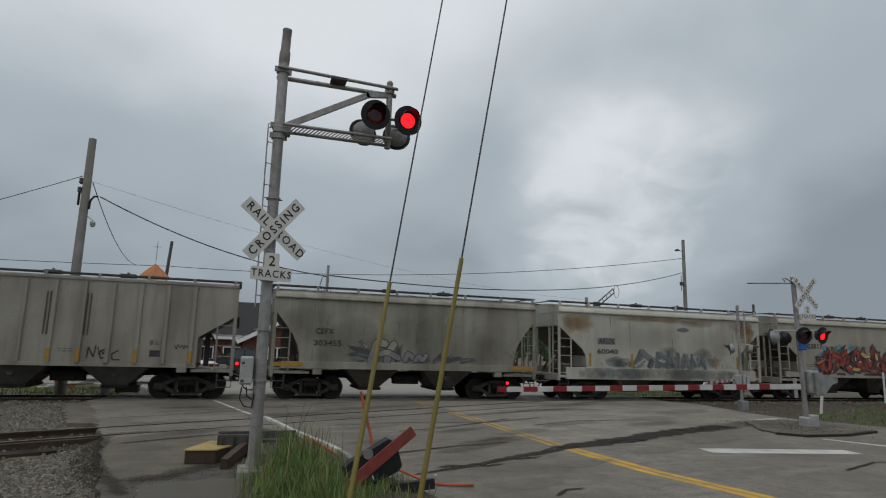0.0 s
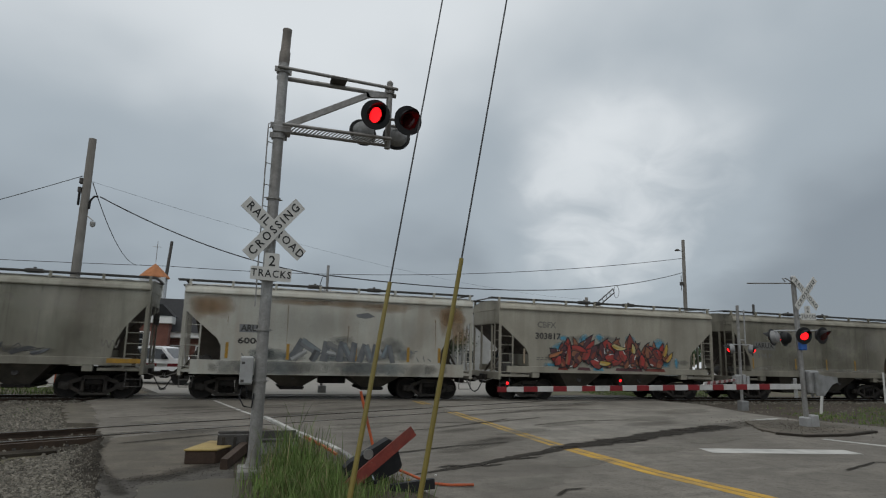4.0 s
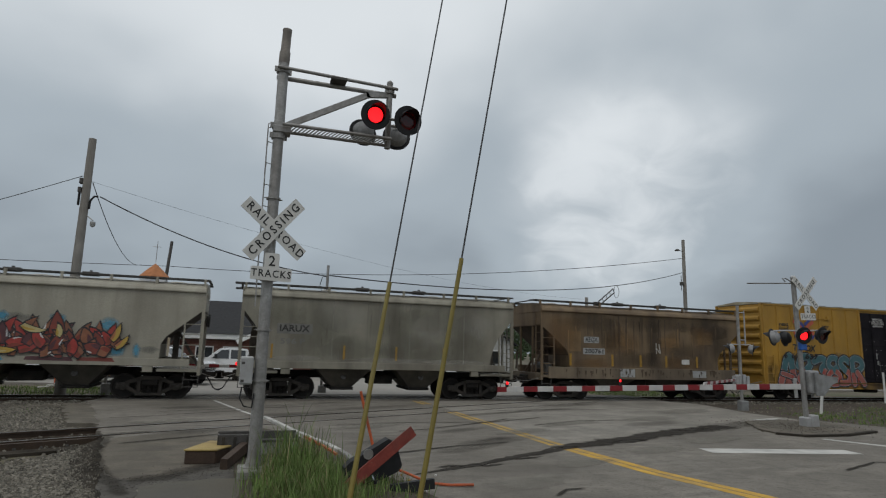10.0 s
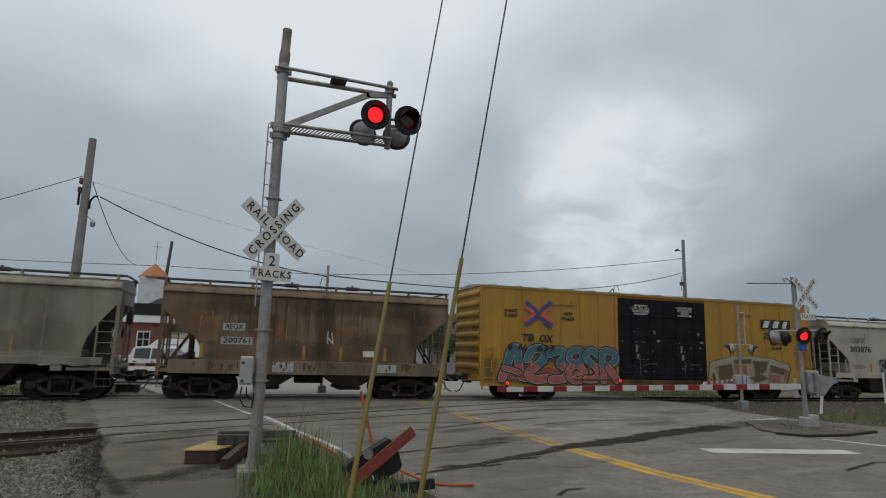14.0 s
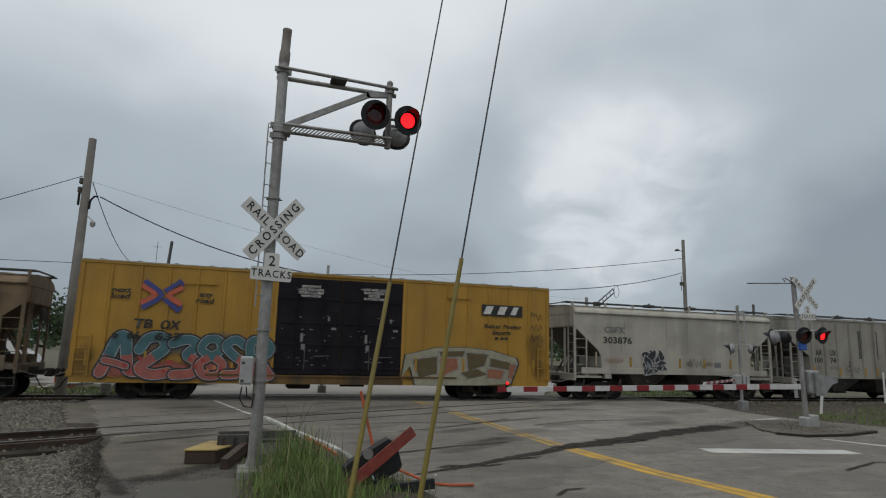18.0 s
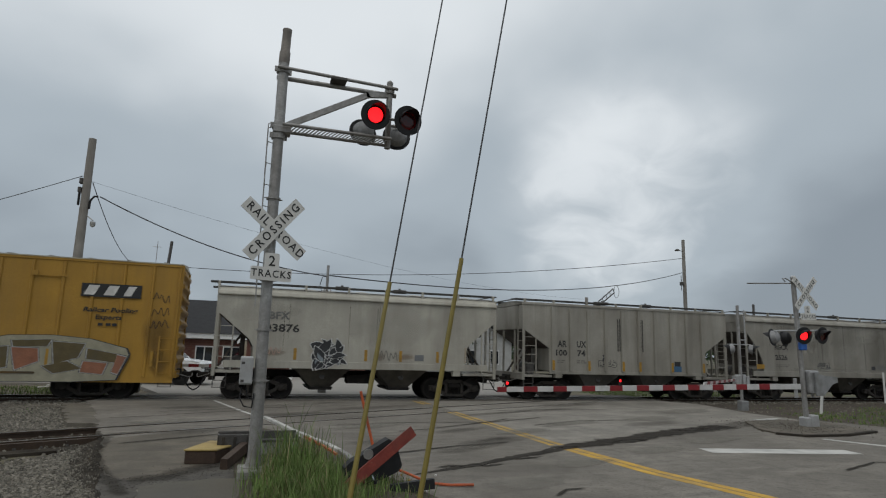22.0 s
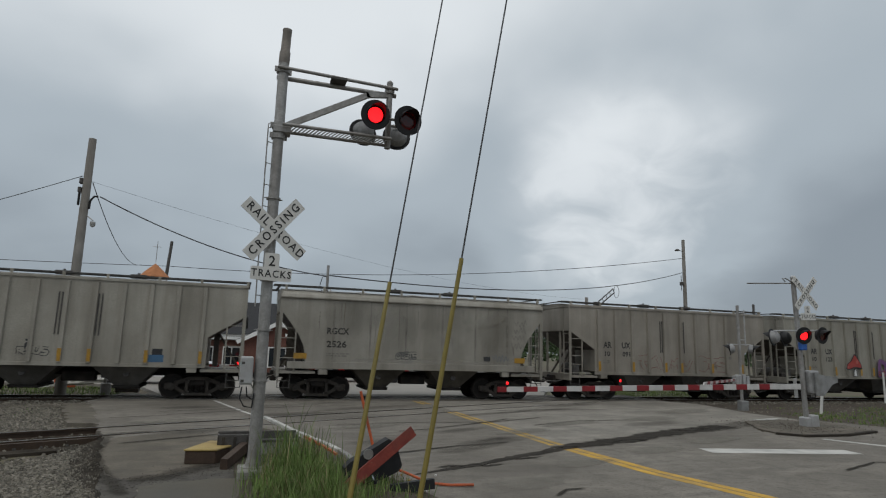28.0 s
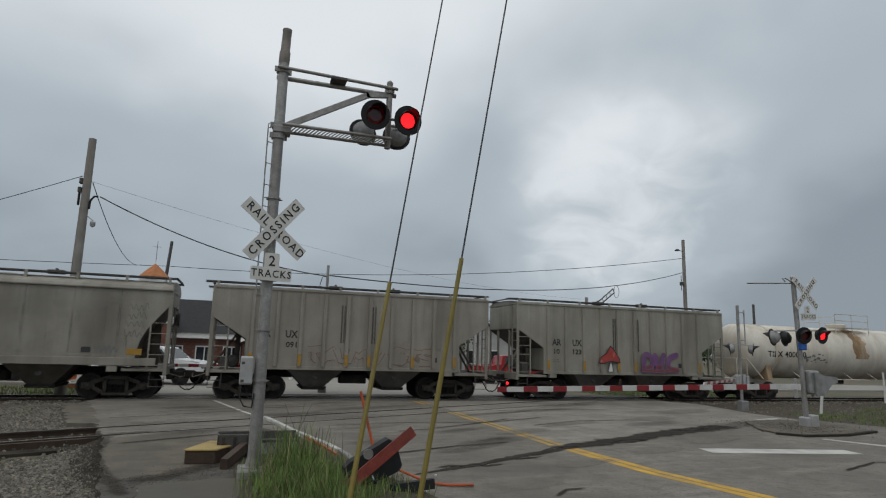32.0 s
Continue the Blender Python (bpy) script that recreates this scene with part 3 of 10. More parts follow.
# patched apron before the near rails, drifted dirt and a concrete slab
APRON = ragged([(-2.42, 15.1), (-2.42, 14.3), (-2.3, 13.28), (-2.12, 12.36), (-1.87, 11.31), (-1.64, 10.72), (-1.37, 10.5), (-1.01, 10.71), (-0.48, 11.4), (-0.04, 12.01), (0.2, 13.0), (0.1, 14.4), (-0.6, 15.6), (-1.6, 15.6)], 0.2, 0.04, 5)
sheet("apron_patch", APRON, 0.003, 0.1, M_ASPHALT2, "patched tan asphalt apron beside the rails", "road patch")
sheet("dirt_drift", ragged([(-1.9, 11.3), (-1.66, 10.75), (-1.37, 10.52), (-1.01, 10.73), (-0.48, 11.42), (-0.04, 12.0), (0.3, 11.6), (0.3, 10.5), (-0.8, 10.1), (-1.18, 9.9), (-1.2, 9.2), (-1.5, 9.2), (-1.75, 10.2)], 0.15, 0.04, 6), 0.006, 0.1, M_SMEAR, "dark dirt drifted over the apron", "dirt")
sheet("concrete_slab", [(-1.18, 9.92), (-0.8, 10.14), (-0.17, 10.3), (0.4, 10.26), (0.6, 9.8), (0.7, 7.0), (-0.9, 7.0)], 0.03, 0.2, M_PATCH, "grey concrete slab at the road edge", "road patch")
# dirt that feathers over the broken edge of the paving
for k, (c, w) in enumerate((([(-1.3, 9.4), (-1.62, 10.4), (-1.95, 11.4), (-2.2, 12.4), (-2.36, 13.3), (-2.48, 14.4), (-2.6, 15.3)], [0.14, 0.16, 0.14, 0.12, 0.12, 0.16, 0.2]),
                            ([(-1.5, 10.4), (-0.9, 10.72), (-0.3, 11.5), (0.1, 12.0)], [0.3, 0.3, 0.25, 0.2]), ([(-3.0, 15.1), (-2.3, 15.75), (-1.6, 16.05)], [0.28, 0.22, 0.12]))):
    road_strip("dirt_fringe", c, w, M_FRINGE, "dark oily dirt feathering over the broken asphalt edge", 410 + k, 0.2)

# ---- tracks ----
MAIN_Y, GAUGE = 26.1, 1.435
SIDING = lambda x, off=0.0: 16.75 + 0.47 * x + off


def rail(name, pts, label, proud):
    """A rail as foot, web and head along a line; where the road covers it only the head shows."""
    ob = thing(name, label, "rail", kind="structure")
    prof = [(-0.07, -0.16), (0.07, -0.16), (0.07, -0.145), (0.012, -0.13), (0.012, -0.045), (0.036, -0.035), (0.036, 0.0), (-0.036, 0.0), (-0.036, -0.035), (-0.012, -0.045), (-0.012, -0.13), (-0.07, -0.145)]
    bm = B()
    for (x0, y0), (x1, y1) in zip(pts, pts[1:]):
        d = Vector((x1 - x0, y1 - y0, 0)).normalized()
        s = Vector((-d.y, d.x, 0))
        A = [bm.verts.new(Vector((x0, y0, z + proud)) + s * u) for u, z in prof]
        C = [bm.verts.new(Vector((x1, y1, z + proud)) + s * u) for u, z in prof]
        for i in range(len(prof)):
            j = (i + 1) % len(prof)
            bm.faces.new((A[i], A[j], C[j], C[i]))
    part("rail_web", bm, M_RAIL, ob)
    bm = B()
    for (x0, y0), (x1, y1) in zip(pts, pts[1:]):
        d = Vector((x1 - x0, y1 - y0, 0)).normalized()
        bar(bm, (x0, y0, proud + 0.004), (x1, y1, proud + 0.004), 0.05, 0.006, (-d.y, d.x, 0))
    part("rail_head", bm, M_RAILTOP, ob, "worn bright rail head")
    return ob


def side_timber():
    """The long timber bolted beside the near rail, up to the edge of the paving."""
    ob = thing("side_timber", "dark brown timber bolted along the near siding rail", "timber", kind="structure")
    bm = B()
    d = Vector((1, 0.47, 0)).normalized()
    bar(bm, (-9.0, SIDING(-9.0, -0.16), -0.15), (-2.75, SIDING(-2.75, -0.16), -0.13), 0.12, 0.24, (-d.y, d.x, 0))
    part("beam", bm, M_RAIL, ob)
    for k in range(9):
        x = -6.6 + 0.42 * k
        bm = B()
        lathe(bm, (x, SIDING(x, -0.22), -0.13), (0.4, -1, 0), [(0, 0.035), (0.03, 0.035), (0.035, 0)], 8)
        part("bolt", bm, M_DARKST, ob)


side_timber()
for k, off in enumerate((-GAUGE / 2, GAUGE / 2)):
    rail("main_rail", [(-160, MAIN_Y + off), (200, MAIN_Y + off)], "steel rail of the main track", 0.008)
SG = GAUGE / math.cos(math.atan(0.47))
for off in (0.0, SG):
    x_end = (MAIN_Y - GAUGE / 2 - 0.2 - 16.75 - off) / 0.47
    rail("siding_rail", [(-60, SIDING(-60, off)), (x_end, SIDING(x_end, off))], "rusty rail of the near siding", 0.008)


def groove(x0, x1, off):
    bm = B()
    d = Vector((1, 0.47, 0)).normalized()
    bar(bm, (x0, SIDING(x0, off), 0.002), (x1, SIDING(x1, off), 0.002), 0.075, 0.006, (-d.y, d.x, 0))
    thing("flangeway", "dark flangeway groove beside the rail", "groove", kind="structure", data=mesh_of("flangeway", bm, M_TAR))


for off in (0.09, SG - 0.09):
    groove(-2.9, 15.5, off)
for yy in (MAIN_Y - GAUGE / 2 + 0.08, MAIN_Y + GAUGE / 2 - 0.08):
    bm = B()
    bar(bm, (-4.6, yy, 0.002), (19.4, yy, 0.002), 0.08, 0.006)
    thing("flangeway", "dark flangeway groove beside the rail", "groove", kind="structure", data=mesh_of("flangeway", bm, M_TAR))
for yy in (MAIN_Y - 1.45, MAIN_Y + 1.45):
    bm = B()
    bar(bm, (-4.6, yy, 0.001), (19.2, yy, 0.001), 0.05, 0.005)
    thing("panel_joint", "dark joint along the crossing panels", "joint", kind="structure", data=mesh_of("panel_joint", bm, M_TAR))


def ties(name, where, n, label):
    base = B()
    box(base, -0.11, 0.11, -1.3, 1.3, -0.11, 0.0, 0.01)
    me = mesh_of("tie", base, M_TIE)
    grp = thing(name, label, "railway ties", kind="structure")
    for i in range(n):
        x, y, rz = where(i)
        part("tie", me, None, grp, at=pose(x, y, -0.145 + random.uniform(-0.01, 0.01), 0, 0, rz + random.uniform(-1, 1)))


ties("siding_ties", lambda i: (-3.3 - 0.56 * i, SIDING(-3.3 - 0.56 * i, SG / 2), 25.2), 22, "old wooden ties under the siding")
ties("main_ties", lambda i: (-5.0 - 0.56 * i, MAIN_Y, 0), 24, "old wooden ties under the main track")
ties("main_ties_beyond", lambda i: (20.0 + 0.56 * i, MAIN_Y, 0), 32, "old wooden ties under the main track")


def stones(name, n, where, size, label, mat=M_STONE):
    """Loose crushed stone as one uncountable spread."""
    shapes = []
    for k in range(5):
        vs = [Vector((sx * random.uniform(0.6, 1), sy * random.uniform(0.6, 1), sz * random.uniform(0.4, 0.8))) for sx in (-1, 1) for sy in (-1, 1) for sz in (-1, 1)]
        shapes.append(vs)
    quads = ((0, 1, 3, 2), (4, 6, 7, 5), (0, 4, 5, 1), (2, 3, 7, 6), (0, 2, 6, 4), (1, 5, 7, 3))
    verts, faces = [], []
    for i in range(n):
        p = where()
        if p is None:
            continue
        r = size * random.uniform(0.5, 1.25)
        rot = Euler((random.uniform(0, 6.3), random.uniform(0, 6.3), random.uniform(0, 6.3))).to_matrix()
        b = len(verts)
        verts += [tuple(rot @ (v * r) + Vector(p)) for v in shapes[i % 5]]
        faces += [tuple(b + k for k in q) for q in quads]
    me = bpy.data.meshes.new(name)
    me.from_pydata(verts, [], faces)
    me.materials.append(mat)
    return thing(name, label, "gravel", kind="stuff", data=me)


def left_bed():
    y = 9.2 + 15.3 * random.random() ** 1.5
    x = random.uniform(-3.2 - 0.32 * (y - 9.2), -1.2 - 0.22 * (y - 9.2))
    if in_poly(x, y, ROAD) or (in_poly(x, y, OILY) and random.random() < 0.85) or (-0.9 < y - SIDING(x) < SG + 0.5 and random.random() < 0.93):
        return None
    low = 0.13 * min(1, max(0, SIDING(x) - 0.2 - y)) * min(1, max(0, -2.3 - 0.2 * (y - 12) - x))
    return (x, y, -0.15 - low + 0.03 * random.random())


def main_bed():
    x = random.choice((random.uniform(-16, -4.7), random.uniform(19.4, 40)))
    return (x, MAIN_Y + random.uniform(-2.2, 1.6), -0.15 + 0.05 * random.random())


def right_bed():
    x, y = random.uniform(18.8, 32), random.uniform(15.5, 25)
    if in_poly(x, y, ROAD):
        return None
    return (x, y, -0.15 + 0.03 * random.random())


OILY = [(-1.0, 9.0), (-1.3, 9.0), (-1.65, 10.0), (-2.0, 11.2), (-2.3, 12.4), (-2.55, 13.4), (-2.85, 14.6), (-2.6, 15.6), (-2.2, 15.6), (-2.2, 13.0)]
stones("ballast", 26000, left_bed, 0.03, "grey crushed stone between the siding and the main track")
stones("ballast", 7000, main_bed, 0.05, "grey crushed stone along the main track")
stones("ballast", 1500, right_bed, 0.035, "sparse crushed stone in the dark soil beside the island")
SOIL_R = [(19.0, 17.2), (19.0, 25.2), (60, 25.2), (60, 13.0), (20.4, 14.6), (19.7, 16.0)]
sheet("soil_strip", SOIL_R, -0.115, 0.1, M_SOIL, "dark oily soil beside the track", "ground")
def bank():
    """Oily soil that falls from the broken paving to the ballast."""
    edge = [(-1.05, 8.6), (-1.25, 9.5), (-1.6, 10.5), (-1.95, 11.4), (-2.2, 12.4), (-2.38, 13.3), (-2.5, 14.3), (-2.6, 15.2), (-2.75, 15.7)]
    rows = []
    for a, b in zip(edge, edge[1:]):
        for k in range(6):
            u = k / 6
            x, y = a[0] + (b[0] - a[0]) * u, a[1] + (b[1] - a[1]) * u
            row = []
            for w, z in ((0.35, -0.02), (0.12, -0.012), (0.0, -0.02), (-0.16, -0.06), (-0.34, -0.12), (-0.55, -0.18), (-0.9, -0.3)):
                j = 0.07 * noise.noise(Vector((3 * x + w, 3 * y, 1)))
                row.append(((x + w + j, y + 0.3 * j, z + 0.5 * j * (w < 0.1)), 1.0))
            rows.append(row)
    thing("soil_bank", "dark oily soil sloping from the broken asphalt", "ground", kind="structure", data=covered("soil_bank", rows, M_SOIL2))


bank()
stones("loose_gravel", 900, lambda: (lambda y, w: (-1.25 - 0.235 * (y - 9.5) - w, y, -0.02 - 0.28 * w))(random.uniform(9.0, 14.3), random.random() * 0.6), 0.012, "dark grit in the oily soil", M_GRIT)
sheet("soil_strip", ragged([(-2.6, 17.6), (-3.3, 21.4), (-3.9, 23.5), (-5.3, 23.5), (-4.7, 21.0), (-3.9, 18.0)], 0.25, 0.12, 11), -0.007, 0.2, M_DUST, "dusty broken edge of the crossing", "ground")
sheet("dust_strip", ragged([(-4.7, 24.55), (-4.6, 23.6), (-8, 22.9), (-14, 22.7), (-20, 22.6), (-20, 24.5), (-12, 24.5)], 0.5, 0.1, 12), -0.105, 0.1, M_DUST, "pale dusty fines beside the main track", "ground")
sheet("soil_strip", [(-40, SIDING(-40, -0.75)), (-40, SIDING(-40, SG + 0.5)), (-2.9, SIDING(-2.9, SG + 0.5)), (-2.9, SIDING(-2.9, -0.75))], -0.14, 0.1, M_SOIL2, "dark oily soil under the siding", "ground")
sheet("soil_strip", [(-60, MAIN_Y - 1.6), (-60, MAIN_Y + 1.5), (-2.9, MAIN_Y + 1.5), (-2.9, MAIN_Y - 1.6)], -0.112, 0.1, M_SOIL, "dark oily soil under the main track", "ground")


def edge_crumbs():
    i = random.randrange(len(APRON))
    a, b = APRON[i], APRON[(i + 1) % len(APRON)]
    u = random.random()
    return (a[0] + (b[0] - a[0]) * u + random.gauss(0, 0.25) - 0.25, a[1] + (b[1] - a[1]) * u + random.gauss(0, 0.25), 0.005)


stones("road_crumbs", 160, edge_crumbs, 0.007, "loose stone chips on the asphalt edge")


def broken_edge():
    y = random.uniform(9.2, 14.4)
    x = -1.2 - 0.235 * (y - 9.2) + random.gauss(-0.5, 0.17)
    return (x, y, 0.0 if in_poly(x, y, ROAD) else -0.012)


def drift_edge():
    u = random.random()
    return (-1.5 + 1.8 * u + random.gauss(0, 0.25), 10.2 + 1.2 * u + random.gauss(0, 0.3), 0.008)


stones("loose_gravel", 500, broken_edge, 0.012, "loose gravel over the broken asphalt edge", M_STONE)
stones("loose_gravel", 500, drift_edge, 0.007, "fine dark grit drifted over the apron", M_GRIT)
stones("loose_gravel", 900, lambda: (random.gauss(16.6, 1.0), random.gauss(15.0, 0.9), 0.045), 0.011, "gravel strewn over the island", M_SOIL)

# ---- the train ----
TRAVEL = lambda t: 1.225 * (50.596 * ((t - 16) / 16) - 0.782 * ((t - 16) / 16) ** 2 + 0.051 * ((t - 16) / 16) ** 3 + 0.249 * ((t - 16) / 16) ** 4)
CARS, WHEELS, FLASHERS = [], [], []
SIDE = -1.6  # the near side of every car
PAINTS = []
LIFT = [0.0]  # extra standoff for paint that runs over side posts


def truck_meshes():
    """One truck: cast side frame, bolster and springs; and its wheel pair."""
    frame_bm = B()
    for y in (0.0,):
        box(frame_bm, -1.12, -0.68, y - 0.09, y + 0.09, 0.36, 0.6, 0.03)
        box(frame_bm, 0.68, 1.12, y - 0.09, y + 0.09, 0.36, 0.6, 0.03)
        for s in (-1, 1):
            bar(frame_bm, (s * 0.8, y, 0.58), (s * 0.3, y, 0.76), 0.16, 0.13)
            bar(frame_bm, (s * 0.78, y, 0.44), (s * 0.34, y, 0.2), 0.16, 0.12)
            box(frame_bm, s * 0.36 - 0.06, s * 0.36 + 0.06, y - 0.08, y + 0.08, 0.18, 0.78, 0.015)
        bar(frame_bm, (-0.34, y, 0.77), (0.34, y, 0.77), 0.17, 0.12)
        bar(frame_bm, (-0.42, y, 0.19), (0.42, y, 0.19), 0.18, 0.09)
    bol = B()
    box(bol, -0.27, 0.27, -1.1, 1.1, 0.5, 0.7, 0.03)
    box(bol, -0.33, 0.33, -0.35, 0.35, 0.7, 0.86)
    box(bol, -0.29, 0.29, -0.9, 0.9, 0.22, 0.5)
    spr = B()
    for y in (0.0,):
        for x in (0.0,):
            for k in range(5):
                lathe(spr, (x, y, 0.235 + 0.055 * k), (0, 0, 1), [(0, 0.055), (0.018, 0.075), (0.036, 0.055)], 8)
    whl = B()
    for s in (1,):
        y0 = 0.0
        lathe(whl, (0, y0, 0), (0, s, 0), [(-0.045, 0.0), (-0.045, 0.475), (-0.012, 0.478), (0.0, 0.452), (0.085, 0.444), (0.092, 0.40), (0.055, 0.375), (0.04, 0.16), (0.1, 0.13), (0.1, 0.0)], 28)
    axle = B()
    tube(axle, (0, -1.1, 0), (0, 1.1, 0), 0.085, seg=10)
    # casting marks show that the wheel turns
    for s in (1,):
        for k in range(3):
            a = math.tau * k / 3
            box(whl, 0.26 * math.cos(a) - 0.035, 0.26 * math.cos(a) + 0.035, 0.037 - 0.008, 0.037 + 0.008, 0.26 * math.sin(a) - 0.035, 0.26 * math.sin(a) + 0.035)
    rim = B()
    for s in (1,):
        lathe(rim, (0, 0, 0), (0, s, 0), [(0.088, 0.443), (0.096, 0.435), (0.096, 0.392), (0.088, 0.384)], 28)
    cap = B()
    for y in (1,):
        for x in (0.0,):
            lathe(cap, (x, 0, 0), (0, y, 0), [(0, 0.13), (0.06, 0.125), (0.08, 0.1), (0.085, 0.05), (0.1, 0.04), (0.1, 0)], 12)
    shoe = B()
    for x in (-0.42, 0.42):
        box(shoe, x - 0.04, x + 0.04, -0.95, 0.95, 0.33, 0.42)
    return (mesh_of("side_frame", frame_bm, M_SIDEFR), mesh_of("bolster", bol, M_UNDER), mesh_of("spring", spr, M_UNDER), mesh_of("wheel", whl, M_WHEEL, True),
            mesh_of("rim_face", rim, M_TREAD), mesh_of("bearing_cap", cap, M_SIDEFR, True), mesh_of("brake_beam", shoe, M_UNDER), mesh_of("axle", axle, M_WHEEL))


TRUCK = truck_meshes()


def truck(car, x):
    tr = part("truck", TRUCK[1], None, car, "grimy cast-steel truck with two wheel pairs", at=pose(x, 0, 0))
    for y in (-1.02, 1.02):
        part("side_frame", TRUCK[0], None, tr, at=pose(0, y, 0))
        for dx in (-0.2, 0.0, 0.2):
            part("spring", TRUCK[2], None, tr, at=pose(dx, y * 1.02, 0))
        for dx in (-0.89, 0.89):
            part("bearing_cap", TRUCK[5], None, tr, at=pose(dx, math.copysign(1.1, y), 0.457, 0, 0, 0 if y > 0 else 180))
    part("brake_beam", TRUCK[6], None, tr)
    for dx in (-0.89, 0.89):
        w = part("axle", TRUCK[7], None, car, "dark steel axle with two wheels", at=pose(x + dx, 0, 0.457))
        for y in (-1, 1):
            part("wheel", TRUCK[3], None, w, at=pose(0, 0.72 * y, 0, 0, 0, 0 if y > 0 else 180))
            part("wheel_rim", TRUCK[4], None, w, at=pose(0, 0.72 * y, 0, 0, 0, 0 if y > 0 else 180))
        WHEELS.append((w, x + dx))
    return tr


def coupler(car, s, reach):
    bm = B()
    x = s * reach
    box(bm, min(x - s * 0.55, x - s * 0.12), max(x - s * 0.55, x - s * 0.12), -0.1, 0.1, 0.78, 0.98, 0.02)
    box(bm, min(x - s * 0.18, x + s * 0.1), max(x - s * 0.18, x + s * 0.1), -0.17, 0.15, 0.73, 1.03, 0.04)
    box(bm, min(x - s * 0.75, x - s * 0.5), max(x - s * 0.75, x - s * 0.5), -0.32, 0.32, 0.68, 1.08, 0.02)
    part("coupler", bm, M_UNDER, car)
    bm = B()
    pts = [(x - s * 0.45, -0.35, 0.85), (x - s * 0.3, -0.38, 0.62), (x - s * 0.18, -0.38, 0.4), (x - s * 0.02, -0.36, 0.3), (x + s * 0.05, -0.3, 0.34)]
    chain(bm, pts, 0.024, 6)
    part("air_hose", bm, M_BLACK, car, "black rubber air hose")
    bm = B()
    chain(bm, [(x - s * 0.6, -1.45, 0.98), (x - s * 0.2, -1.2, 0.84), (x - s * 0.1, -0.4, 0.82), (x - s * 0.1, 0.0, 1.0)], 0.016, 5)
    part("uncoupling_lever", bm, M_STEEL, car)


def ladder(car, x0, x1, y, z0, z1, mat, rungs, name="ladder", tall=None):
    """Side ladder: two stiles and rungs; the inner stile may be shorter."""
    bm = B()
    bar(bm, (x0, y, z0), (x0, y, tall or z1), 0.05, 0.05)
    bar(bm, (x1, y, z0), (x1, y, z1), 0.05, 0.05)
    lad = part(name, bm, mat, car)
    for i in range(rungs):
        z = z0 + 0.12 + (z1 - z0 - 0.2) * i / max(1, rungs - 1)
        bm = B()
        tube(bm, (x0, y - 0.01, z), (x1, y - 0.01, z), 0.014, seg=5)
        part("rung", bm, mat, lad)
    return lad


def stirrup(car, x0, x1, mat):
    bm = B()
    chain(bm, [(x0, SIDE + 0.06, 1.05), (x0 + 0.02, SIDE + 0.05, 0.48), (x1 - 0.02, SIDE + 0.05, 0.48), (x1, SIDE + 0.06, 1.05)], 0.02, 6)
    tube(bm, (x0 + 0.01, SIDE + 0.05, 0.74), (x1 - 0.01, SIDE + 0.05, 0.74), 0.016, seg=5)
    part("stirrup_step", bm, mat, car)


def lettering(car, rows, material):
    """Rows of (text, x of the left edge, z of the middle, height, width of the row)."""
    for text, x, z, h, w in rows:
        me = words(text, h * 1.38, material, bold=0.028)
        xs = [v.co.x for v in me.vertices]
        k = w / (max(xs) - min(xs))
        lo = min(xs)
        for v in me.vertices:
            v.co.x = (v.co.x - lo) * k
        part("lettering", me, None, car, at=pose(x, SIDE - 0.006, z))


def small_print(car, x, z, w, rows, material, gap=0.085, h=0.045):
    bm = B()
    for r in range(rows):
        u = x
        while u < x + w * random.uniform(0.75, 1):
            k = random.uniform(0.08, 0.2)
            flat(bm, [(u, SIDE - 0.005, z - r * gap), (u + k, SIDE - 0.005, z - r * gap), (u + k, SIDE - 0.005, z - r * gap + h), (u, SIDE - 0.005, z - r * gap + h)])
            u += k + 0.05
    part("data_panel", bm, material, car, "rows of small stencilled data", kind="stuff")


def decal(car, name, pts, mat, label="", d=0.005):
    bm = B()
    flat(bm, [(x, SIDE - d, z) for x, z in pts])
    return part(name, bm, mat, car, label)


def plate(car, name, x0, x1, z0, z1, mat, label="", d=0.005):
    return decal(car, name, [(x0, z0), (x1, z0), (x1, z1), (x0, z1)], mat, label, d)


def reflector(car, x, z0, z1, w=0.11, mat=None):
    bm = B()
    box(bm, x - w / 2, x + w / 2, SIDE - LIFT[0] - 0.012, SIDE - LIFT[0] - 0.002, z0, z1, 0.002)
    part("reflector", bm, mat or M_REFL, car, "dull rusty reflective strip" if mat else "faded yellow reflective strip")


def blob(cx, cz, w, h, n, rng, spiky=0.3):
    pts = []
    for i in range(n):
        a = math.tau * i / n + rng.uniform(-0.18, 0.18)
        k = 1 + rng.uniform(-spiky, spiky)
        pts.append((cx + 0.5 * w * k * math.cos(a), cz + 0.5 * h * k * math.sin(a)))
    return pts


def grown(pts, d):
    cx, cz = sum(p[0] for p in pts) / len(pts), sum(p[1] for p in pts) / len(pts)
    r = sum(math.hypot(x - cx, z - cz) for x, z in pts) / len(pts)
    return [(cx + (x - cx) * (1 + d / r), cz + (z - cz) * (1 + d / r)) for x, z in pts]


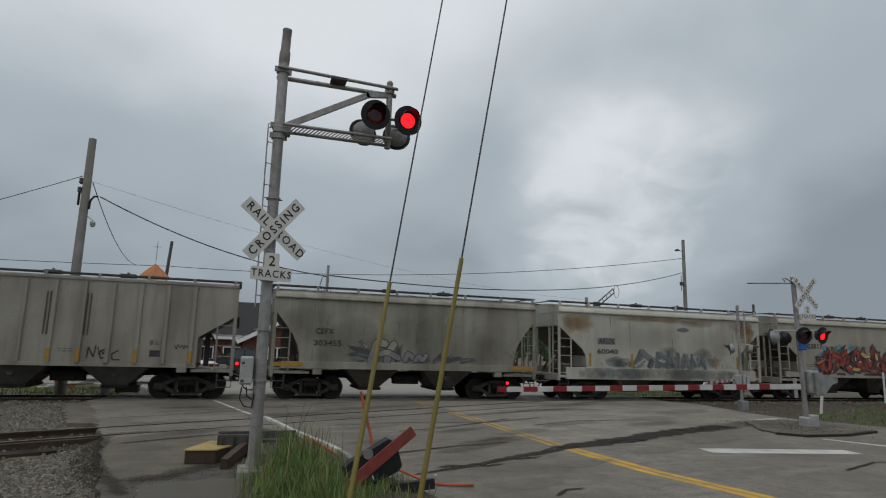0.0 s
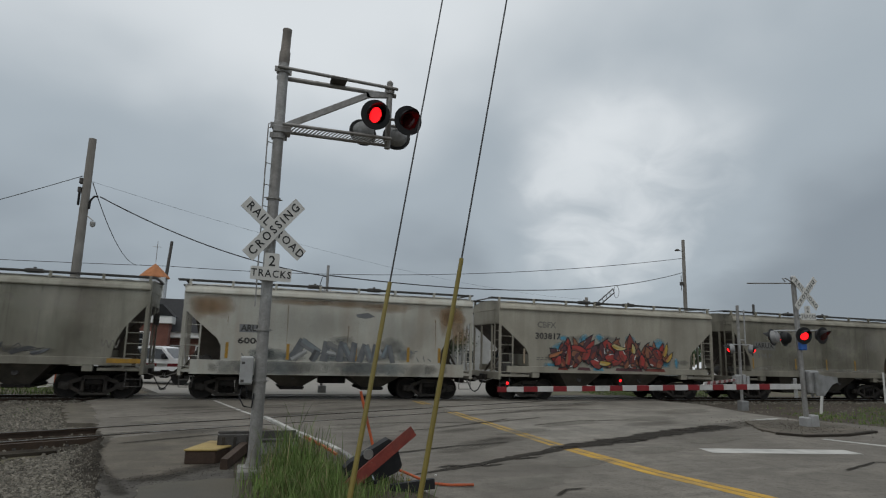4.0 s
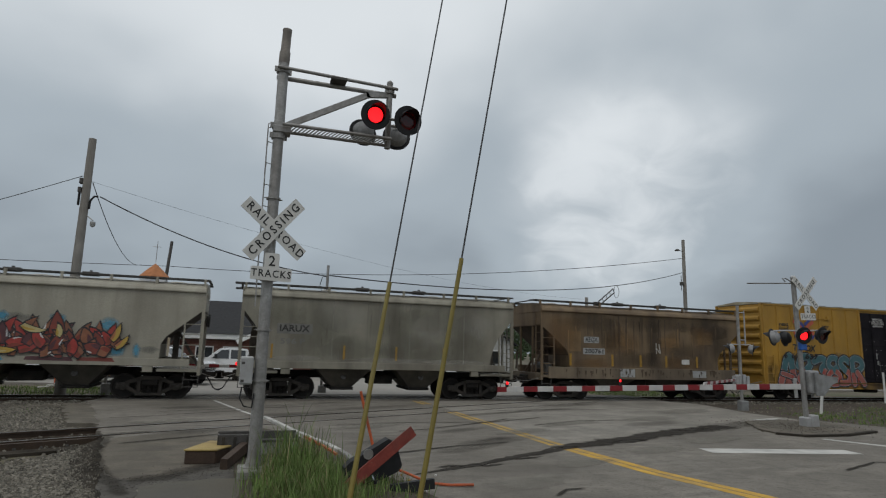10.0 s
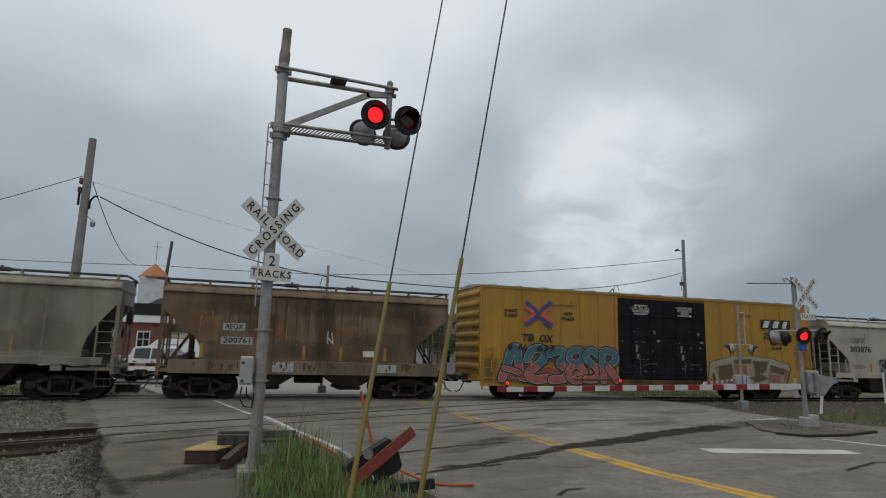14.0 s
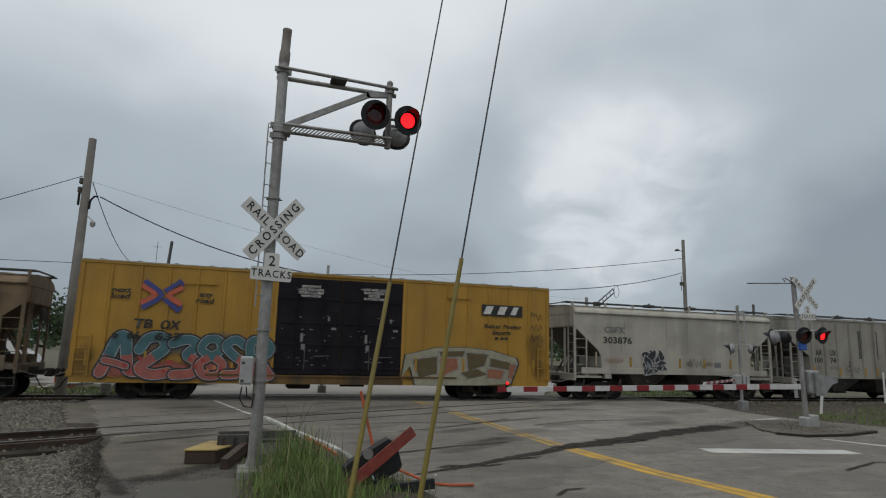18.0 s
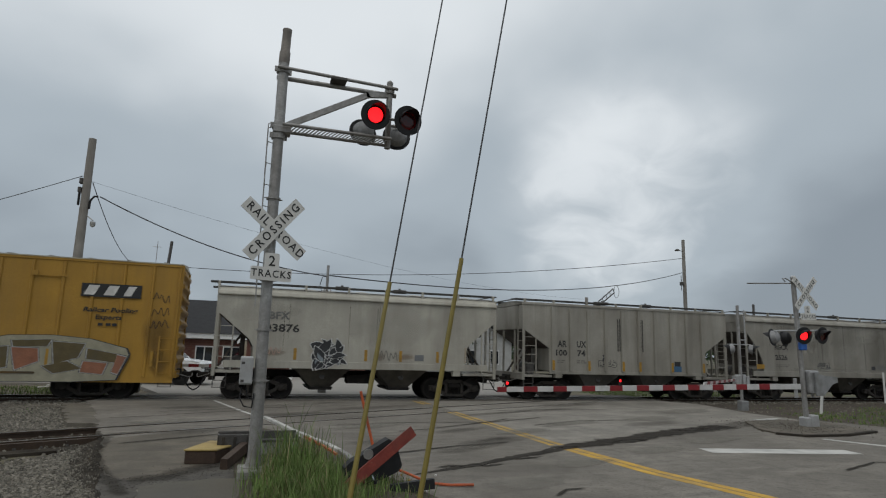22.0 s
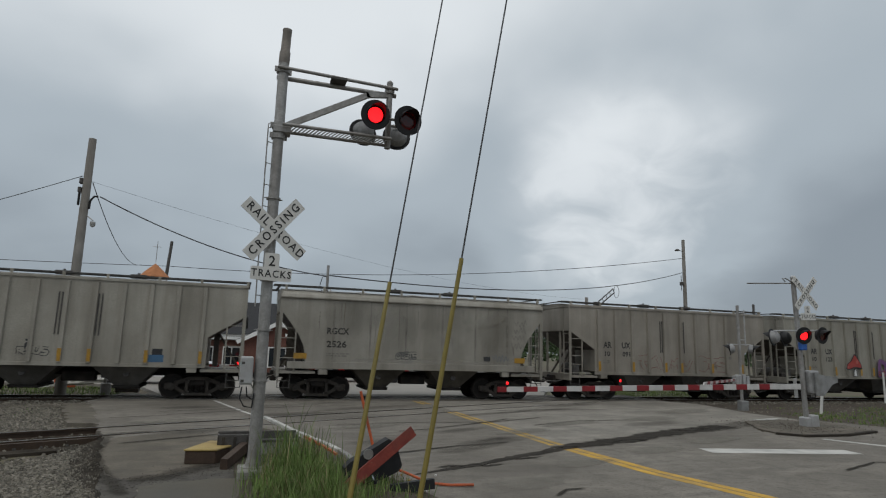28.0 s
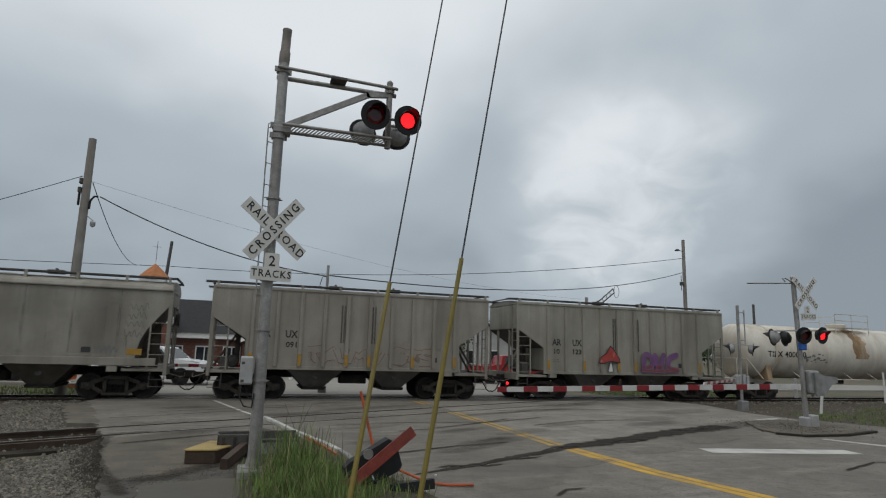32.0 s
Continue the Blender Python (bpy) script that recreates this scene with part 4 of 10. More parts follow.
GLYPHS = [
    [[(0.1, 0.0), (0.2, 0.55), (0.15, 1.0), (0.7, 0.95), (0.8, 0.6), (0.35, 0.5), (0.95, 0.05)]],
    [[(0.85, 0.9), (0.3, 1.0), (0.1, 0.6), (0.5, 0.5), (0.9, 0.35), (0.75, 0.0), (0.05, 0.1)]],
    [[(0.1, 0.05), (0.15, 0.9), (0.5, 0.4), (0.85, 1.0), (0.9, 0.0)]],
    [[(0.5, 1.0), (0.1, 0.6), (0.15, 0.15), (0.6, 0.0), (0.9, 0.35), (0.85, 0.8), (0.45, 0.95)]],
    [[(0.9, 0.95), (0.15, 0.9), (0.2, 0.05), (0.95, 0.1)], [(0.2, 0.5), (0.8, 0.5)]],
    [[(0.05, 0.0), (0.5, 1.0), (0.95, 0.0)], [(0.2, 0.35), (0.85, 0.4)]],
    [[(0.1, 1.0), (0.25, 0.1), (0.8, 0.05), (0.95, 1.05)]],
    [[(0.15, 1.0), (0.2, 0.0)], [(0.95, 1.0), (0.3, 0.5), (0.95, -0.05)]],
    [[(0.0, 0.95), (0.95, 1.0)], [(0.5, 1.0), (0.45, 0.3), (0.7, -0.1)]],
]


def ribbon(bm, pts, widths, d, mat, rise=0.00003):
    """A flat band along points in the x-z plane, of one connected strip; mat picks the colour by height."""
    L, R_ = [], []
    for i, p in enumerate(pts):
        a, b = Vector(pts[max(0, i - 1)]), Vector(pts[min(len(pts) - 1, i + 1)])
        n = (b - a).normalized()
        s = Vector((-n.y, n.x)) * widths[i] / 2
        L.append(bm.verts.new((p[0] + s.x, SIDE - LIFT[0] - d - rise * i, p[1] + s.y)))
        R_.append(bm.verts.new((p[0] - s.x, SIDE - LIFT[0] - d - rise * i, p[1] - s.y)))
    for i in range(len(pts) - 1):
        try:
            f = bm.faces.new((L[i], L[i + 1], R_[i + 1], R_[i]))
            f.material_index = mat((pts[i][1] + pts[i + 1][1]) / 2)
        except ValueError:
            pass


def graffiti(car, x0, x1, z0, z1, mats, seed, letters, label, outline=0.035, haze=None, split=None, spiky=0.32, fills=3, fat=0.3, edge=False, rows=1):
    """A sprayed piece: a patch of colour behind, then bold overlapping figures, each with an outline, a fill and highlights.
    mats: [haze, outline, fill, fill, ..., highlight]."""
    rng = random.Random(seed)
    w, h = (x1 - x0) / letters, z1 - z0
    last = len(mats) - 1
    bm = B()
    if haze:
        for k in range(letters):
            px = x0 + (x1 - x0) * (k + 0.5) / letters + rng.uniform(-0.2, 0.2)
            pz = z0 + h * (0.9 if k % 2 else 0.12)
            flat(bm, [(x, SIDE - LIFT[0] - 0.0045 - 0.0001 * k, z) for x, z in blob(px, pz, w * rng.uniform(0.9, 1.5), h * rng.uniform(0.25, 0.45), 12, rng, 0.4)], 0)
    else:
        n = 24
        top = [(x0 + (x1 - x0) * i / n, z1 + h * (-0.3 + rng.uniform(-0.12, 0.08))) for i in range(n + 1)]
        low = [(x0 + (x1 - x0) * i / n, z0 + h * 0.12) for i in range(n + 1)]
        flat(bm, [(x, SIDE - LIFT[0] - 0.0045, z) for x, z in low + top[::-1]], 0)
    if not haze and mats[0] in PAINTS:
        bm.free()
        bm = B()
        flat(bm, [(x0 + 0.02, SIDE - LIFT[0] - 0.0045, z0), (x1, SIDE - LIFT[0] - 0.0045, z0), (x1, SIDE - LIFT[0] - 0.0045, z0 + 0.02), (x0 + 0.02, SIDE - LIFT[0] - 0.0045, z0 + 0.02)], 0)
    base = part("graffiti", bm, mats, car, label)
    for i in [k for r in range(rows) for k in range(letters)]:
        bm = B()
        d = 0.0065 + 0.004 * rng.randrange(3) + 0.00015 * i
        glyph = GLYPHS[rng.randrange(len(GLYPHS))]
        gx, gw = x0 + w * (i - 0.06), w * 1.14
        gz, gh = z0 + h * rng.uniform(0.02, 0.1), h * rng.uniform(0.82, 1.0)
        if rows > 1:
            gh *= rng.uniform(0.5, 0.75)
            gz = z0 + (h - gh) * rng.random()
            gx += w * rng.uniform(-0.4, 0.4)
        lean = rng.uniform(-0.12, 0.2)
        pick = rng.sample(range(2, max(3, last)), k=min(2, max(1, last - 2)))
        for li, line in enumerate(glyph):
            d += 0.00031
            line = [(u + rng.uniform(-0.07, 0.07), v + rng.uniform(-0.06, 0.06)) for u, v in line]
            pts, wd = [], []
            for a, b in zip(line, line[1:]):
                for k in range(5):
                    u = k / 5
                    pts.append((gx + gw * (a[0] + (b[0] - a[0]) * u + lean * (a[1] + (b[1] - a[1]) * u)), gz + gh * (0.14 + 0.72 * (a[1] + (b[1] - a[1]) * u))))
            pts.append((gx + gw * (line[-1][0] + lean * line[-1][1]), gz + gh * (0.14 + 0.72 * line[-1][1])))
            m = len(pts)
            fatness = fat * min(gw, gh) * rng.uniform(0.85, 1.2)
            wd = [fatness * (0.75 + 0.5 * math.sin(2.6 * k / m + i) ** 2) * (1.25 if k in (0, m - 1) and rng.random() < spiky * 2 else 1) for k in range(m)]
            grow = lambda e: [q + 2 * e for q in wd]
            ribbon(bm, pts, grow(outline), d, lambda z: 1)
            if edge:
                ribbon(bm, pts, grow(outline * 0.4), d + 0.0005, lambda z: last)
            if split:
                ribbon(bm, pts, wd, d + 0.001, lambda z: 2 if z > z0 + h * split else 3)
            else:
                ribbon(bm, pts, wd, d + 0.001, lambda z: pick[0] if z > gz + gh * 0.45 else pick[-1])
            if fills > 2:
                k0 = rng.randrange(0, max(1, m - 5))
                ribbon(bm, [(x + 0.1 * fatness, z + 0.22 * fatness) for x, z in pts[k0:k0 + 4]], [q * 0.16 for q in wd[k0:k0 + 4]], d + 0.0018, lambda z: last)
        part("sprayed_figure", bm, mats, base)


def tag(car, x, z, w, h, mat, seed, label="scrawled spray tag", thick=0.035):
    """A scribbled tag: connected strokes."""
    rng = random.Random(seed)
    bm = B()
    n = max(4, int(w / h * 3.5))
    pts = [(x + w * i / n + rng.uniform(-0.3, 0.3) * w / n, z + h * (0.1 if i % 2 else 0.9) + rng.uniform(-0.25, 0.25) * h) for i in range(n + 1)]
    fine = []
    for a, b in zip(pts, pts[1:]):
        for k in range(4):
            u = k / 4
            u = u * u * (3 - 2 * u)
            fine.append((a[0] + (b[0] - a[0]) * (k / 4), a[1] + (b[1] - a[1]) * u))
    fine.append(pts[-1])
    for a, b in zip(fine, fine[1:]):
        d = Vector((b[0] - a[0], b[1] - a[1]))
        if d.length < 1e-4:
            continue
        s = Vector((-d.y, d.x)).normalized() * thick / 2
        flat(bm, [(a[0] + s.x, SIDE - LIFT[0] - 0.007, a[1] + s.y), (b[0] + s.x, SIDE - LIFT[0] - 0.007, b[1] + s.y), (b[0] - s.x, SIDE - LIFT[0] - 0.007, b[1] - s.y), (a[0] - s.x, SIDE - LIFT[0] - 0.007, a[1] - s.y)])
    part("spray_tag", bm, mat, car, label)


def strokes(car, lines, mat, thick, label, d=0.007):
    bm = B()
    for a, b in lines:
        v = Vector((b[0] - a[0], b[1] - a[1]))
        s = Vector((-v.y, v.x)).normalized() * thick / 2
        flat(bm, [(a[0] + s.x, SIDE - d, a[1] + s.y), (b[0] + s.x, SIDE - d, b[1] + s.y), (b[0] - s.x, SIDE - d, b[1] - s.y), (a[0] - s.x, SIDE - d, a[1] - s.y)])
    part("spray_tag", bm, mat, car, label)


def runs(car, x0, x1, ztop, zlow, mat, n, seed, label="thin dark streaks run down the side", width=(0.012, 0.04), d=0.0035):
    """Thin stains that ran down the side, tapering as they go."""
    rng = random.Random(seed)
    bm = B()
    for k in range(n):
        x = rng.uniform(x0, x1)
        za = ztop - rng.random() ** 2 * 0.7 * (ztop - zlow)
        zb = za - rng.uniform(0.2, 1.0) * (za - zlow)
        w = rng.uniform(*width)
        j = rng.uniform(-0.03, 0.03)
        y = SIDE - d - 0.00004 * k
        flat(bm, [(x - w / 2, y, za), (x + w / 2, y, za - 0.02), (x + w * 0.35 + j, y, (za + zb) / 2), (x + j, y, zb), (x - w * 0.35 + j, y, (za + zb) / 2)])
    part("run_stain", bm, mat, car, label, kind="stuff")


LOW_EDGE, HIGH_EDGE = [1.5], [3.93]


def wash(car, spots, mat, seed, label, spread=1.0):
    """Soft stains on the car's side: rows of (x, z, half width, half height)."""
    for k, (x, z, lx, lz) in enumerate(spots):
        at = lambda u, v: (u, SIDE - LIFT[0] - 0.0036 - 0.0002 * k, min(max(v, LOW_EDGE[0]), HIGH_EDGE[0]))
        part("side_stain", covered("side_stain", blot_rows(at, x, z, lx * spread, lz * spread, seed + k, 0.0, 26), mat), None, car, label)


def leaf(x, z, length, width, turn, bend, n=7):
    """Outline of a pointed, bent leaf that grows from x, z."""
    left, right = [], []
    for k in range(n + 1):
        t = k / n
        a = turn + bend * (t - 0.5)
        cx = x + length * t * math.cos(turn + bend * (t * 0.5 - 0.25))
        cz = z + length * t * math.sin(turn + bend * (t * 0.5 - 0.25))
        w = width * 0.5 * (0.62 + 1.1 * t - 1.72 * t * t) if t < 1 else 0.0
        left.append((cx - w * math.sin(a), cz + w * math.cos(a)))
        right.append((cx + w * math.sin(a), cz - w * math.cos(a)))
    return left[:-1] + right[::-1]


def leaves(car, figures, ink, shine, label, seed, rim=0.035):
    """A wild-style piece of pointed, overlapping figures, each inked round, two-toned and with a bright edge.
    figures: rows of (x, z, length, width, degrees, bend, fill, shade)."""
    base, rng = None, random.Random(seed)
    for k, (x, z, ln, w, deg, bend, fill, shade) in enumerate(figures):
        d = SIDE - LIFT[0] - 0.008 - 0.0009 * k
        a = radians(deg)
        bm = B()
        flat(bm, [(u, d, v) for u, v in leaf(x - rim * math.cos(a), z - rim * math.sin(a), ln + 3.2 * rim, w + 2 * rim, a, bend)], 0)
        flat(bm, [(u, d - 0.0003, v) for u, v in leaf(x, z, ln, w, a, bend)], 1)
        s = rng.choice((-1, 1))
        ox, oz = -s * math.sin(a) * w * 0.2, s * math.cos(a) * w * 0.2
        flat(bm, [(u, d - 0.0005, v) for u, v in leaf(x + ox, z + oz, ln * 0.6, w * 0.42, a, bend)], 2)
        if rng.random() < 0.45:
            flat(bm, [(u, d - 0.0007, v) for u, v in leaf(x - ox * 1.6 + 0.3 * ln * math.cos(a), z - oz * 1.6 + 0.3 * ln * math.sin(a), ln * 0.4, w * 0.14, a, bend)], 3)
        mats = [ink, fill, shade, shine]
        if base is None:
            base = part("graffiti", bm, mats, car, label)
        else:
            part("sprayed_figure", bm, mats, base)


def curve_through(pts, n=6):
    """Points of a smooth line through the given ones."""
    out = []
    for i in range(len(pts) - 1):
        p0, p1, p2, p3 = (Vector(pts[max(0, min(len(pts) - 1, i + j))]) for j in (-1, 0, 1, 2))
        for k in range(n):
            t = k / n
            out.append(tuple(0.5 * (2 * p1 + (p2 - p0) * t + (2 * p0 - 5 * p1 + 4 * p2 - p3) * t * t + (3 * p1 - p0 - 3 * p2 + p3) * t ** 3)))
    return out + [tuple(pts[-1])]


def fat_letters(car, letters, split, mats, label, outline=0.05, edge=0.018):
    """Bold rounded letters: rows of (stroke points, width); black rim, white edge, one colour above the split and another below.
    mats: [rim, edge, upper, lower]."""
    base = None
    for k, (pts, w) in enumerate(letters):
        line = curve_through(pts)
        bm = B()
        d = 0.008 + 0.0016 * k
        for grow, e, pick in ((outline + edge, 0.0, lambda z: 0), (edge, 0.0004, lambda z: 1), (0.0, 0.0008, lambda z: 2 if z > split else 3)):
            ribbon(bm, line, [w + 2 * grow] * len(line), d + e, pick, 0.000004)
            for p in (line[0], line[-1]):
                q = [(p[0] + (w / 2 + grow) * math.cos(math.tau * j / 12), p[1] + (w / 2 + grow) * math.sin(math.tau * j / 12)) for j in range(12)]
                flat(bm, [(x, SIDE - LIFT[0] - d - e - 0.00002, z) for x, z in q], pick(p[1]))
        if base is None:
            base = part("graffiti", bm, mats, car, label)
        else:
            part("sprayed_figure", bm, mats, base)


def chiselled(car, bars, rim, label, edge=0.03):
    """Angular block letters: rows of (x, z, x, z, width, fill, shade), each a straight slab with one shaded facet."""
    base = None
    for k, (xa, za, xb, zb, w, fill, shade) in enumerate(bars):
        a, b = Vector((xa, za)), Vector((xb, zb))
        u = (b - a).normalized()
        n = Vector((-u.y, u.x))
        d = SIDE - LIFT[0] - 0.008 - 0.0012 * k
        bm = B()
        for grow, e, lo, hi, m in ((edge, 0.0, -0.5, 0.5, 0), (0.0, 0.0003, -0.5, 0.5, 1), (0.0, 0.0006, -0.5, -0.12, 2)):
            q = [a - u * grow + n * (w * lo - grow), b + u * grow * 0.4 + n * (w * lo - grow), b + u * (grow + 0.12 * w) + n * (w * hi + grow) * 0.8, a - u * grow + n * (w * hi + grow)]
            flat(bm, [(v.x, d - e, v.y) for v in q], m)
        base = part("sprayed_figure", bm, [rim, fill, shade], base) if base else part("graffiti", bm, [rim, fill, shade], car, label)


def paint(name, color, dirt=(0.12, 0.105, 0.082), amount=0.6, **k):
    PAINTS.append(surf(name, color, 0.62, var=0.15, scale=0.9, grain=22, bump=0.08, dirt=dirt, dirt_amount=amount, streak=True, **k))
    return PAINTS[-1]


def fresh(name, color):
    return surf(name, color, 0.55, var=0.22, scale=3.0, grain=30, bump=0.03, dirt=tuple(0.6 * c + 0.03 for c in color), dirt_amount=0.55)


INK_PALE = surf("faded_lettering", (0.038, 0.036, 0.034), 0.7, var=0.35, scale=4, bump=0)
INK_FAINT = surf("very_faded_lettering", (0.17, 0.16, 0.14), 0.7, var=0.3, scale=4, bump=0)
STENCIL = surf("worn_white_stencil", (0.2, 0.2, 0.195), 0.7, var=0.3, scale=6, bump=0)
INK_WHITE = surf("white_lettering", (0.6, 0.59, 0.56), 0.7, var=0.2, scale=4, bump=0)
RUNBOARD = surf("running_board_steel", (0.075, 0.072, 0.068), 0.7, 0.3, var=0.25, scale=4)


def hopper(label, x, style, skin, end_dark, half=5.65, roof_skin=None, sill_skin=None, hatch=True, seams=(), brake_end=1, sill_low=None, web=False):
    """A two-bay covered hopper car. style: round, angle or ribbed, after the cut of its slope ends."""
    car = thing("covered_hopper_car", label, "freight car", "cars of the train")
    CARS.append((car, x))
    eave = 4.22 if style == "ribbed" else 3.97
    if style == "round":
        corner = [(half, eave), (half - 0.02, 3.45), (half - 0.42, 2.95), (half - 0.72, 2.55), (half - 0.92, 2.15), (half - 1.02, 1.75), (half - 1.03, 1.49)]
    elif style == "angle":
        corner = [(half, eave), (half, 3.32), (half - 1.22, 2.3), (half - 1.38, 2.02), (half - 1.4, 1.49)]
    else:
        corner = [(half, eave), (half, 3.12), (half - 1.28, 2.3), (half - 1.28, 1.3)]
    outline = corner + [(-a, b) for a, b in reversed(corner)]
    bm = B()
    slab(bm, outline, 1, SIDE, -SIDE)
    bmesh.ops.bevel(bm, geom=[e for e in bm.edges if abs(e.verts[0].co.y - e.verts[1].co.y) > 1], offset=0.03, segments=1, affect="EDGES")
    part("body_shell", bm, skin, car)
    # underside of the slope sheets, shade put into its dark colour, just proud of the shell
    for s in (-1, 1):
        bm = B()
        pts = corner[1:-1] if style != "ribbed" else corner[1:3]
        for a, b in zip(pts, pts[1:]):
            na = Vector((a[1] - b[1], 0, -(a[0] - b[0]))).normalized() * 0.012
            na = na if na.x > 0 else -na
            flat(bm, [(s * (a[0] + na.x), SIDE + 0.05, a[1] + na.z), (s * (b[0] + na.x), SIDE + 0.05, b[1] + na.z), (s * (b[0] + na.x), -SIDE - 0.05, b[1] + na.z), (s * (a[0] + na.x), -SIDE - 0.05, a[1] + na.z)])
        part("slope_sheet", bm, end_dark, car, "grimy slope sheet at the car's end, coloured dark for shade")
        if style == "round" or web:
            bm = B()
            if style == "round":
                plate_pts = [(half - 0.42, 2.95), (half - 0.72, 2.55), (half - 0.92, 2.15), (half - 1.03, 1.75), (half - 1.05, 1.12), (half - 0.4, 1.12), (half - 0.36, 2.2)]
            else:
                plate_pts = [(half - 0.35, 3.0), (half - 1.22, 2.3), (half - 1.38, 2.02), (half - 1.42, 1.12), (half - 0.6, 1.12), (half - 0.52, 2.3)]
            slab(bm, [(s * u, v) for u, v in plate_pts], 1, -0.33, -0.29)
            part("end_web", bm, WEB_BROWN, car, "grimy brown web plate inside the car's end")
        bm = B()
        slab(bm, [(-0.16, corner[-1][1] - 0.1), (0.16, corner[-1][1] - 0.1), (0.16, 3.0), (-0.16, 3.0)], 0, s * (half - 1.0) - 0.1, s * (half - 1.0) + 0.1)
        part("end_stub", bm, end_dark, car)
    # roof
    if style == "ribbed":
        cs = [(-1.64, 4.22), (-1.64, 4.3), (-1.45, 4.33), (-0.8, 4.41), (0, 4.44), (0.8, 4.41), (1.45, 4.33), (1.64, 4.3), (1.64, 4.22)]
    else:
        cs = [(-1.6, 3.94), (-1.68, 3.96), (-1.69, 4.0), (-1.64, 4.1), (-1.5, 4.21), (-1.2, 4.31), (-0.7, 4.38), (0, 4.4), (0.7, 4.38), (1.2, 4.31), (1.5, 4.21), (1.64, 4.1), (1.69, 4.0), (1.68, 3.96), (1.6, 3.94)]
    bm = B()
    slab(bm, cs, 0, -half - 0.02, half + 0.02)
    part("roof", bm, roof_skin or skin, car, smooth=False)
    # running boards on brackets, crossing at the ends
    for y in (-1, 1):
        bm = B()
        box(bm, -half - 0.34, half + 0.12, min(y * 1.0, y * 1.42), max(y * 1.0, y * 1.42), 4.435, 4.49)
        rb = part("running_board", bm, RUNBOARD, car, "grey steel grating running board")
        for i in range(8):
            bx = -half + 0.06 + (2 * half - 0.12) * i / 7 + random.uniform(-0.1, 0.1)
            bm = B()
            box(bm, bx - 0.045, bx + 0.045, min(y * 1.425, y * 1.5), max(y * 1.425, y * 1.5), 4.2 if style != "ribbed" else 4.27, 4.485)
            part("board_bracket", bm, skin, rb)
    for s in (-1, 1):
        bm = B()
        box(bm, min(s * (half + 0.02), s * (half + 0.12)), max(s * (half + 0.02), s * (half + 0.12)), -1.0, 1.0, 4.475, 4.51)
        part("end_running_board", bm, RUNBOARD, car)
    if hatch:
        for i in range(5):
            hx = -half + 1.1 + (2 * half - 2.2) * i / 4
            bm = B()
            lathe(bm, (hx, -0.3, 4.36), (0, 0, 1), [(0, 0.36), (0.03, 0.36), (0.05, 0.34), (0.07, 0.15), (0.07, 0)], 14)
            part("roof_hatch", bm, skin, car, "round loading hatch", smooth=True)
        for hx in (-0.9, 1.6):
            bm = B()
            box(bm, hx - 0.28, hx + 0.28, -0.75, -0.5, 4.45, 4.6, 0.02)
            tube(bm, (hx, -0.62, 4.6), (hx, -0.62, 4.66), 0.05)
            part("hatch_lock", bm, M_DARKST, car)
    # side sill and end platforms
    sill_z = (sill_low or 1.22, 1.49) if style != "ribbed" else (1.17, 1.3)
    for y in (-1, 1):
        bm = B()
        e = half - 0.35 if style != "ribbed" else half - 1.27
        box(bm, -e, e, min(y * 1.55, y * 1.63), max(y * 1.55, y * 1.63), *sill_z, 0.008)
        part("side_sill", bm, sill_skin or skin, car)
    for s in (-1, 1):
        bm = B()
        xi, xo = s * (half - 1.45), s * (half + 0.05)
        box(bm, min(xi, xo), max(xi, xo), -1.55, 1.55, 1.02, 1.12, 0.01)
        box(bm, min(xo, xo - s * 0.12), max(xo, xo - s * 0.12), -1.58, 1.58, 0.9, 1.2, 0.01)
        part("end_platform", bm, sill_skin or skin, car)
        bm = B()
        for y in (-1.55, 1.55, -0.62, 0.62):
            bar(bm, (s * (half - 0.04), y, 1.1), (s * (half - 0.04), y, eave), 0.075, 0.075)
        part("end_post", bm, skin, car)
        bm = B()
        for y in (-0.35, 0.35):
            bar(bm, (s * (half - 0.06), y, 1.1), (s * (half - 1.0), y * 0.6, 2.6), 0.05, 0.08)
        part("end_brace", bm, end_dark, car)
        ladder(car, s * (half + 0.02), s * (half - 0.62), SIDE + 0.02, 1.12, 2.85, skin, 5, tall=4.25)
        stirrup(car, s * (half - 0.02), s * (half - 0.5), M_DARKST)
        # rungs across the end
        bm = B()
        for k in range(7):
            z = 1.4 + 0.4 * k
            tube(bm, (s * (half + 0.0), -1.5, z), (s * (half + 0.0), -1.02, z), 0.014, seg=5)
        bar(bm, (s * half, -1.02, 1.12), (s * half, -1.02, 4.2), 0.05, 0.05)
        part("end_ladder", bm, skin, car)
        bm = B()
        box(bm, s * (half - 1.75) - 0.17, s * (half - 1.75) + 0.17, SIDE - 0.01, SIDE + 0.2, 1.0, sill_z[0] + 0.01, 0.01)
        part("jacking_pad", bm, sill_skin or skin, car)
        coupler(car, s, half + 0.68)
        truck(car, s * 4.05)
        if s == brake_end:
            bm = B()
            lathe(bm, (s * (half + 0.02), 0.55, 3.0), (s, 0, 0), [(0.1, 0.26), (0.08, 0.28), (0.1, 0.3), (0.12, 0.28), (0.1, 0.26)], 18)
            for k in range(4):
                a = math.tau * k / 4
                tube(bm, (s * (half + 0.12), 0.55, 3.0), (s * (half + 0.12), 0.55 + 0.27 * math.cos(a), 3.0 + 0.27 * math.sin(a)), 0.015, seg=5)
            part("brake_wheel", bm, M_DARKST, car, smooth=True)
            bm = B()
            box(bm, min(s * half, s * (half + 0.1)), max(s * half, s * (half + 0.1)), 0.35, 0.75, 2.75, 3.2, 0.03)
